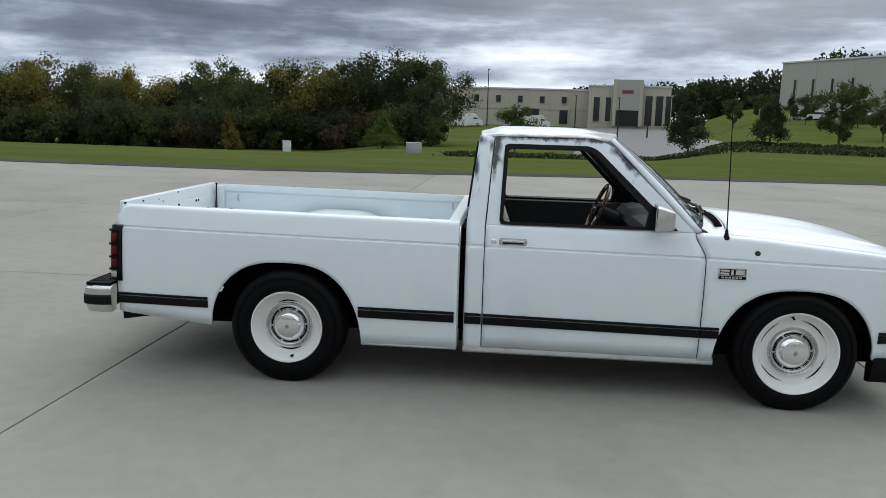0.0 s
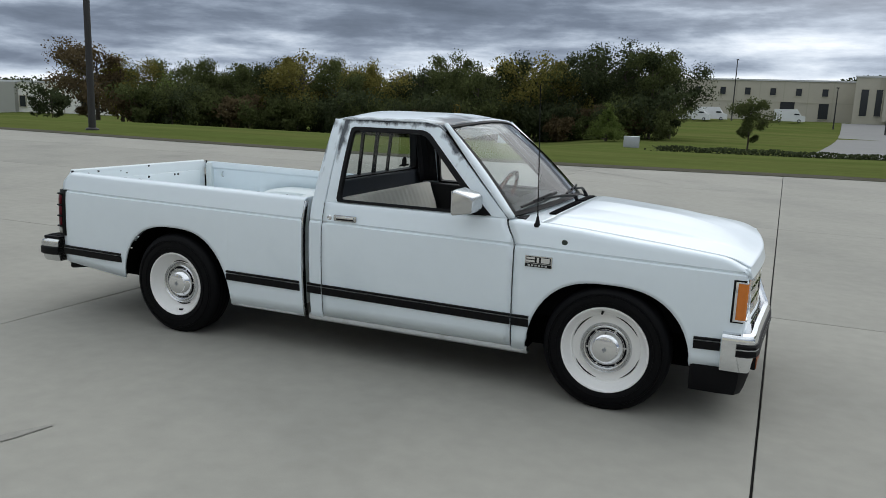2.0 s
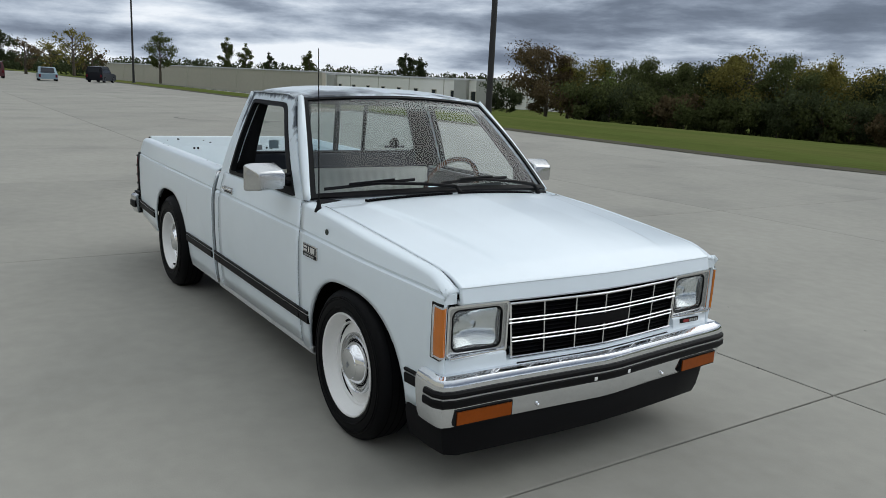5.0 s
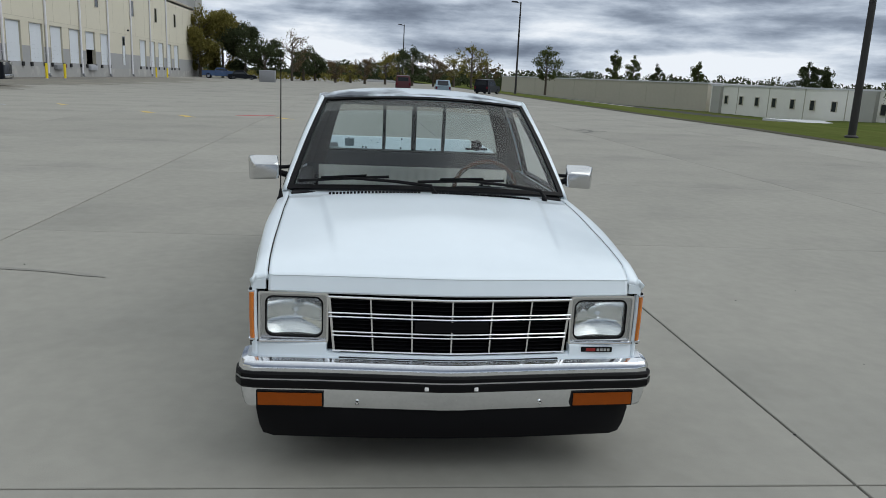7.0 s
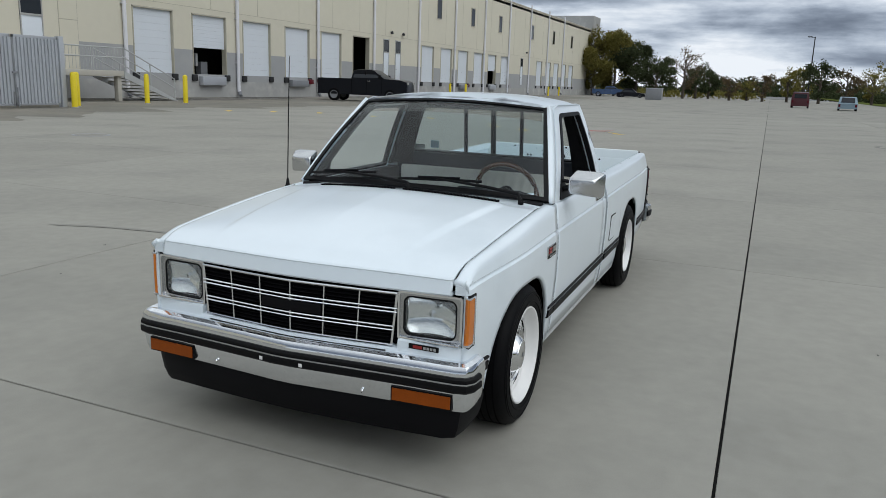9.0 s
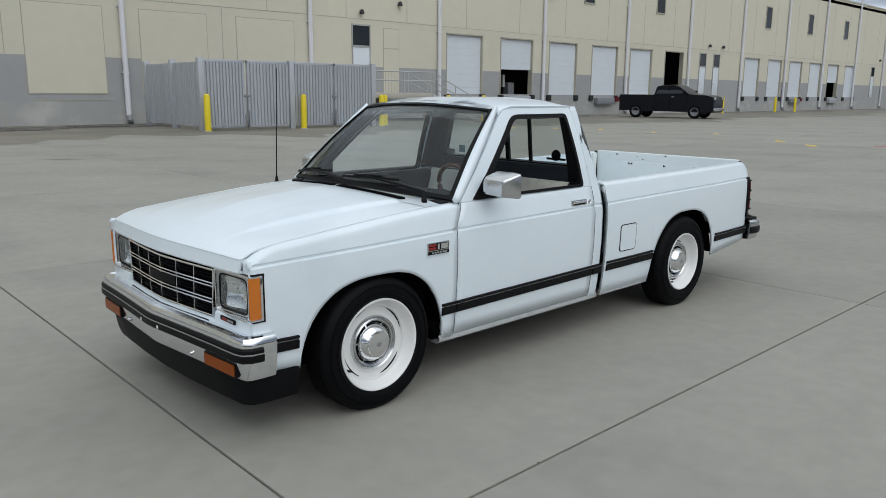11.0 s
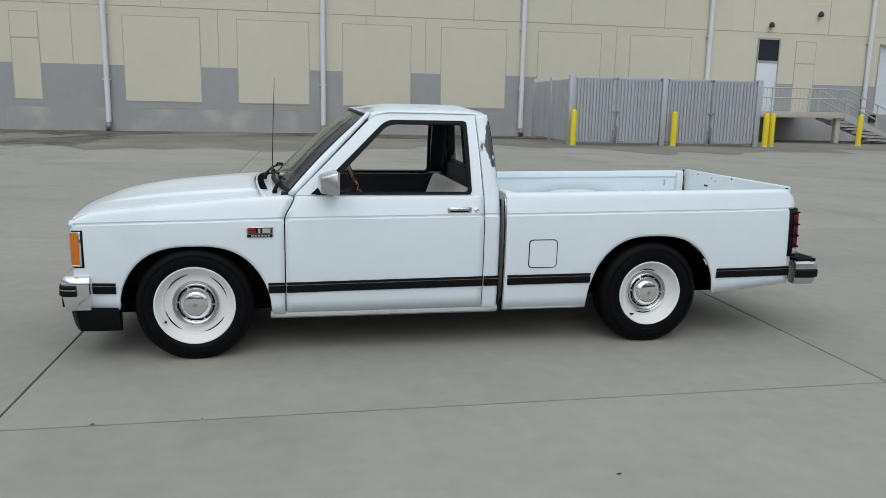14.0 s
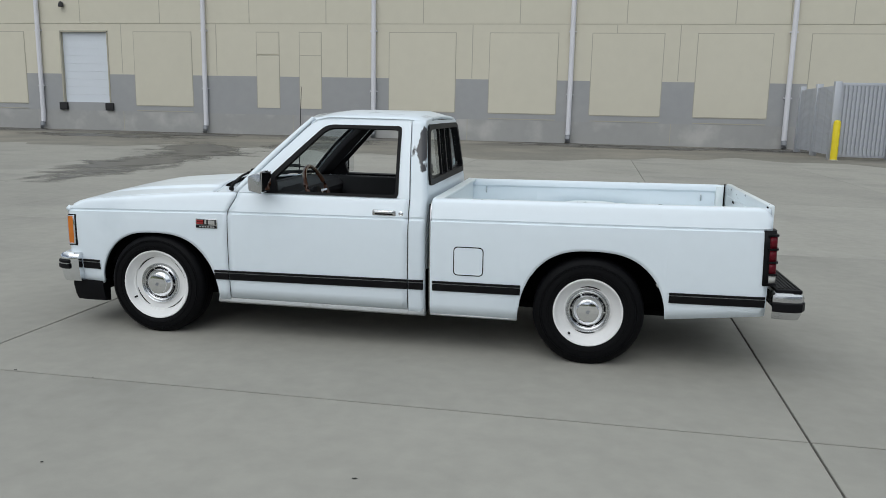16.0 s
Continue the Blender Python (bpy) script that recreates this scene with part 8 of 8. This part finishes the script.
skyline("dark wood on the hill behind the warehouses", E0, (1, 40), 290, 1.5, [(1, 13.5), (4, 14.0), (9, 15.5), (14, 20.0), (18, 25.5), (24, 26.5), (40, 26.5)], "leaf_dark", 21, 260, 1.6, 1.4)
skyline("dark wooded skyline behind the beige warehouse", E0, (-14, 4), 330, 0.0, 14.5, "leaf_dark", 22, 110, 1.7, 2.0)
skyline("dark wooded ridge on the horizon", E3, (-96, -10), 520, -6.0, 15.8, "leaf_dark", 23, 170, 2.0, 4.0)
skyline("low scrub at the far end of the lot", E8, (-112, -90), 172, -0.6, 2.0, "leaf_olive", 24, 110, 0.5, 1.6)
skyline("dark tree line beyond the far lot", E8, (-125, -66), 420, -2.0, 5.0, "leaf_dark", 25, 170, 1.3, 3.0)
skyline("trees beyond the far side of the lot", E0, (40, 110), 230, 0.0, 11.0, "leaf_mid", 26, 80, 1.6, 3.5)

# Dark brown strip of uneven width along the concrete's edge.
vs = []
for k, x in enumerate(np.linspace(-150, 90, 241)):
    w = 0.16 + 0.10 * noise.noise(Vector((x * 0.9, 3.1, 0)))
    vs += [(x, lot_edge(x) - 0.05, 0.012 + min(lot_z(x), 2.0)), (x, lot_edge(x) + w, 0.075 + min(lot_z(x), 2.0))]
tagged(new("lawn_edge", mesh_of("lawn_edge", vs, grid_faces(241, 2, True), M["edge_brown"], False)), "dark brown edge between lawn and concrete", "lawn edge", kind="structure")


# ---- marks on the concrete ----
def mark(name, label, pts, width, mat, z=0.0045, wob=0.0, seed=0):
    rg = random.Random(seed)
    vs = []
    for i, (x, y) in enumerate(pts):
        a, b = Vector(pts[max(i - 1, 0)]), Vector(pts[min(i + 1, len(pts) - 1)])
        d = (b - a).normalized()
        w = width * 0.5 * (0.25 if i in (0, len(pts) - 1) else 1.0) * (1 + rg.uniform(-wob, wob))
        vs += [(x - d.y * w, y + d.x * w, z + lot_z(x)), (x + d.y * w, y - d.x * w, z + lot_z(x))]
    ob = new(name, mesh_of(name, vs, grid_faces(len(pts), 2), mat, False))
    return tagged(ob, label, "stain", kind="structure")


def arc_pts(cx, cy, r, a0, a1, n=16, squash=1.0):
    return [(cx + r * math.cos(radians(a0 + (a1 - a0) * k / (n - 1))), cy + squash * r * math.sin(radians(a0 + (a1 - a0) * k / (n - 1)))) for k in range(n)]


mark("tyre_mark", "faint curved tyre mark on the concrete", arc_pts(-3.2, 9.5, 5.5, 30, 70), 0.05, M["mark"], wob=0.3)
mark("tyre_mark", "faint curved tyre mark on the concrete", arc_pts(5.5, 8.2, 3.8, 175, 225), 0.05, M["mark"], wob=0.3)
mark("tyre_mark", "faint curved tyre mark on the concrete", arc_pts(-16.0, 2.0, 1.2, 200, 265), 0.20, M["mark"], wob=0.4)
mark("tyre_mark", "faint curved tyre mark on the concrete", arc_pts(-19.6, 5.6, 1.7, 40, 120), 0.16, M["mark_dark"], wob=0.4)
mark("tyre_mark", "short dark curl of a tyre on the concrete", arc_pts(-20.6, 5.6, 0.9, 230, 330), 0.14, M["mark_dark"], wob=0.4)
mark("tyre_mark", "short dark curl of a tyre on the concrete", arc_pts(-20.2, 7.3, 0.9, 300, 400), 0.14, M["mark_dark"], wob=0.4)
mark("tyre_mark", "faint curved tyre mark on the concrete", arc_pts(3.5, -3.4, 3.2, 158, 205), 0.06, M["mark"], wob=0.4)


def patch(label, x, y, w, d, turn, mat, z):
    m = pose(x, y, z, 0, 0, turn)
    vs = [(w * (a / 4 - 0.5), d * (b / 4 - 0.5), 0) for a in range(5) for b in range(5)]
    ob = new("damp_stain", mesh_of("damp_stain", vs, grid_faces(5, 5), mat, False))
    ob.matrix_basis = m
    return tagged(ob, label, "stain", kind="structure")


for i, (x, y, w, d, turn) in enumerate(((11.2, -13.5, 3.4, 13.0, 10), (12.5, -18.0, 4.0, 11.0, 30), (10.0, -23.0, 3.6, 10.0, -8), (10.4, -29.0, 9.0, 5.0, 0), (1.2, -29.9, 6.5, 3.2, 0), (-8.3, -30.0, 6.0, 3.0, 0), (19.3, -29.2, 8.0, 4.6, 0), (21.0, -25.8, 12.0, 4.0, -6), (28.4, -29.8, 6.0, 3.4, 0), (-3.0, -28.5, 12.0, 3.5, 4), (-27.0, -29.6, 9.0, 3.6, 0), (-37.0, -29.6, 9.0, 3.6, 0))):
    patch("dark damp stain running out from a downpipe over the concrete", x, y, w, d, turn, M["damp"], 0.0052 + 0.0005 * i + lot_z(x))
for wide, vary, z, mt, lb in ((12.0, 5.0, 0.003, "apron", "faintly darkened concrete before the warehouse"), (3.2, 2.6, 0.0042, "wall_dirt", "dirty darkened concrete along the warehouse wall")):
    vs = []
    for k, x in enumerate(np.linspace(-110, 45, 311)):
        w = wide + vary * noise.noise(Vector((x * 0.13, 7.7, wide))) + 0.5 * vary * noise.noise(Vector((x * 0.7, 1.7, wide)))
        vs += [(x, WY + 0.01, z + lot_z(x)), (x, WY + max(w, 0.3), z + lot_z(x))]
    tagged(new("dirt_strip", mesh_of("dirt_strip", vs, grid_faces(311, 2, True), M[mt], False)), lb, "dirt", kind="structure")
mark("tyre_mark", "short dark scrape on the concrete", [(-0.9, -14.0), (-0.4, -14.3), (0.0, -14.8)], 0.12, M["mark"])
mark("paint_mark", "faded red paint mark on the concrete", [(-20.2, -4.6), (-20.7, -4.1), (-20.9, -3.7), (-21.6, -3.4)], 0.4, M["red_mark"], wob=0.5)
for k, (x, y) in enumerate(((-20.2, -19.0), (-21.5, -17.7), (-22.4, -16.0), (-22.0, -13.2), (-23.2, -11.2), (-20.4, -7.5), (-18.9, -5.9), (-19.8, -3.0))):
    mark("paint_mark", "short faded yellow paint dash on the concrete", [(x - 0.5, y - 0.35), (x - 0.15, y - 0.05), (x + 0.2, y + 0.1), (x + 0.4, y + 0.4)], 0.22, M["yellow_mark"], wob=0.4, seed=k)
for x, y in ((-7.5, -12.9), (-21.4, -12.8)):
    mh = empty("manhole_cover", "dark iron manhole cover set in the concrete", "manhole cover", "manhole covers", (x, y, 0.0))
    part("lid", spin([(0.002, 0.001), (0.008, 0.02), (0.008, 0.33), (0.004, 0.36)], 28, "z"), M["mark"], mh)
    part("rim", spin([(0.004, 0.36), (0.007, 0.38), (0.007, 0.42), (0.001, 0.43)], 28, "z"), M["metal_dark"], mh)
# Chipped joint edges and specks.
for i, (x, y, r) in enumerate(((3.10, 1.655, 0.014), (2.62, 1.66, 0.008), (1.0, -3.6, 0.02), (0.2, -2.9, 0.015), (1.9, -3.1, 0.012), (0.6, 3.1, 0.012), (3.0, 3.0, 0.012), (2.2, 2.6, 0.010), (0.9, 2.45, 0.012), (-0.4, -3.5, 0.014))):
    rg = random.Random(60 + i)
    r *= 0.65
    vs = [(x + 1.6 * r * math.cos(k * 0.7) * rg.uniform(0.5, 1.1), y + r * math.sin(k * 0.7) * rg.uniform(0.4, 1.1), 0.0035) for k in range(9)]
    tagged(new("concrete_chip", mesh_of("concrete_chip", vs, [tuple(range(9))], M["joint"], False)), "small dark chip in the concrete", "chip", kind="structure")

# ---- concrete slabs, last ----
SX, SY = 4.572, 5.08
EX, EY = Vector((math.cos(radians(0.3)), math.sin(radians(0.3)), 0)), Vector((math.sin(radians(0.75)), math.cos(radians(0.75)), 0))
J0 = Vector((3.540, 1.665, 0))


def slab_mesh(w, d, shear, name):
    g, b, h = 0.0056, 0.003, 0.05
    vs, n = [], 0
    for ins, z in ((g, -h), (g, -b), (g + b, 0.0)):
        for sx, sy in ((0, 0), (1, 0), (1, 1), (0, 1)):
            iy = ins + 0.001
            x, y = ins + sx * (w - 2 * ins), iy + sy * (d - 2 * iy)
            p = EX * x + EY * y
            vs.append((p.x, p.y, z - shear * x))
    fs = [(8, 9, 10, 11)]
    for r in (0, 4):
        for k in range(4):
            fs.append((r + k, r + (k + 1) % 4, r + 4 + (k + 1) % 4, r + 4 + k))
    return mesh_of(name, vs, fs, M["concrete"], False)


flat, sloped = slab_mesh(SX, SY, 0.0, "slab"), slab_mesh(SX, SY, -FALL, "slab")
far_v, far_f = [], []
made = 0
for i in range(-48, 22):
    for j in range(-7, 4):
        p = J0 + EX * (i * SX) + EY * (j * SY)
        if p.y > lot_edge(p.x) + 0.5 or p.y + SY < WY:
            continue
        up = i <= -6
        z = -FALL * SX * (-5 - i) if up else 0.0
        m = Matrix.Translation((p.x, p.y, z))
        if -48 < p.x < 40:
            s = new("slab", sloped if up else flat)
            s.parent = pavement
            s.matrix_basis = m
            made += 1
        else:
            src = sloped if up else flat
            o = len(far_v)
            far_v += [tuple(m @ v.co) for v in src.vertices]
            far_f += [tuple(o + q for q in f.vertices) for f in src.polygons]
fs = new("slabs_beyond", mesh_of("slabs_beyond", far_v, far_f, M["concrete"], False))
fs.parent = pavement
fs["kind"] = "stuff"
fs["label"] = "pale concrete slabs of the far lot"
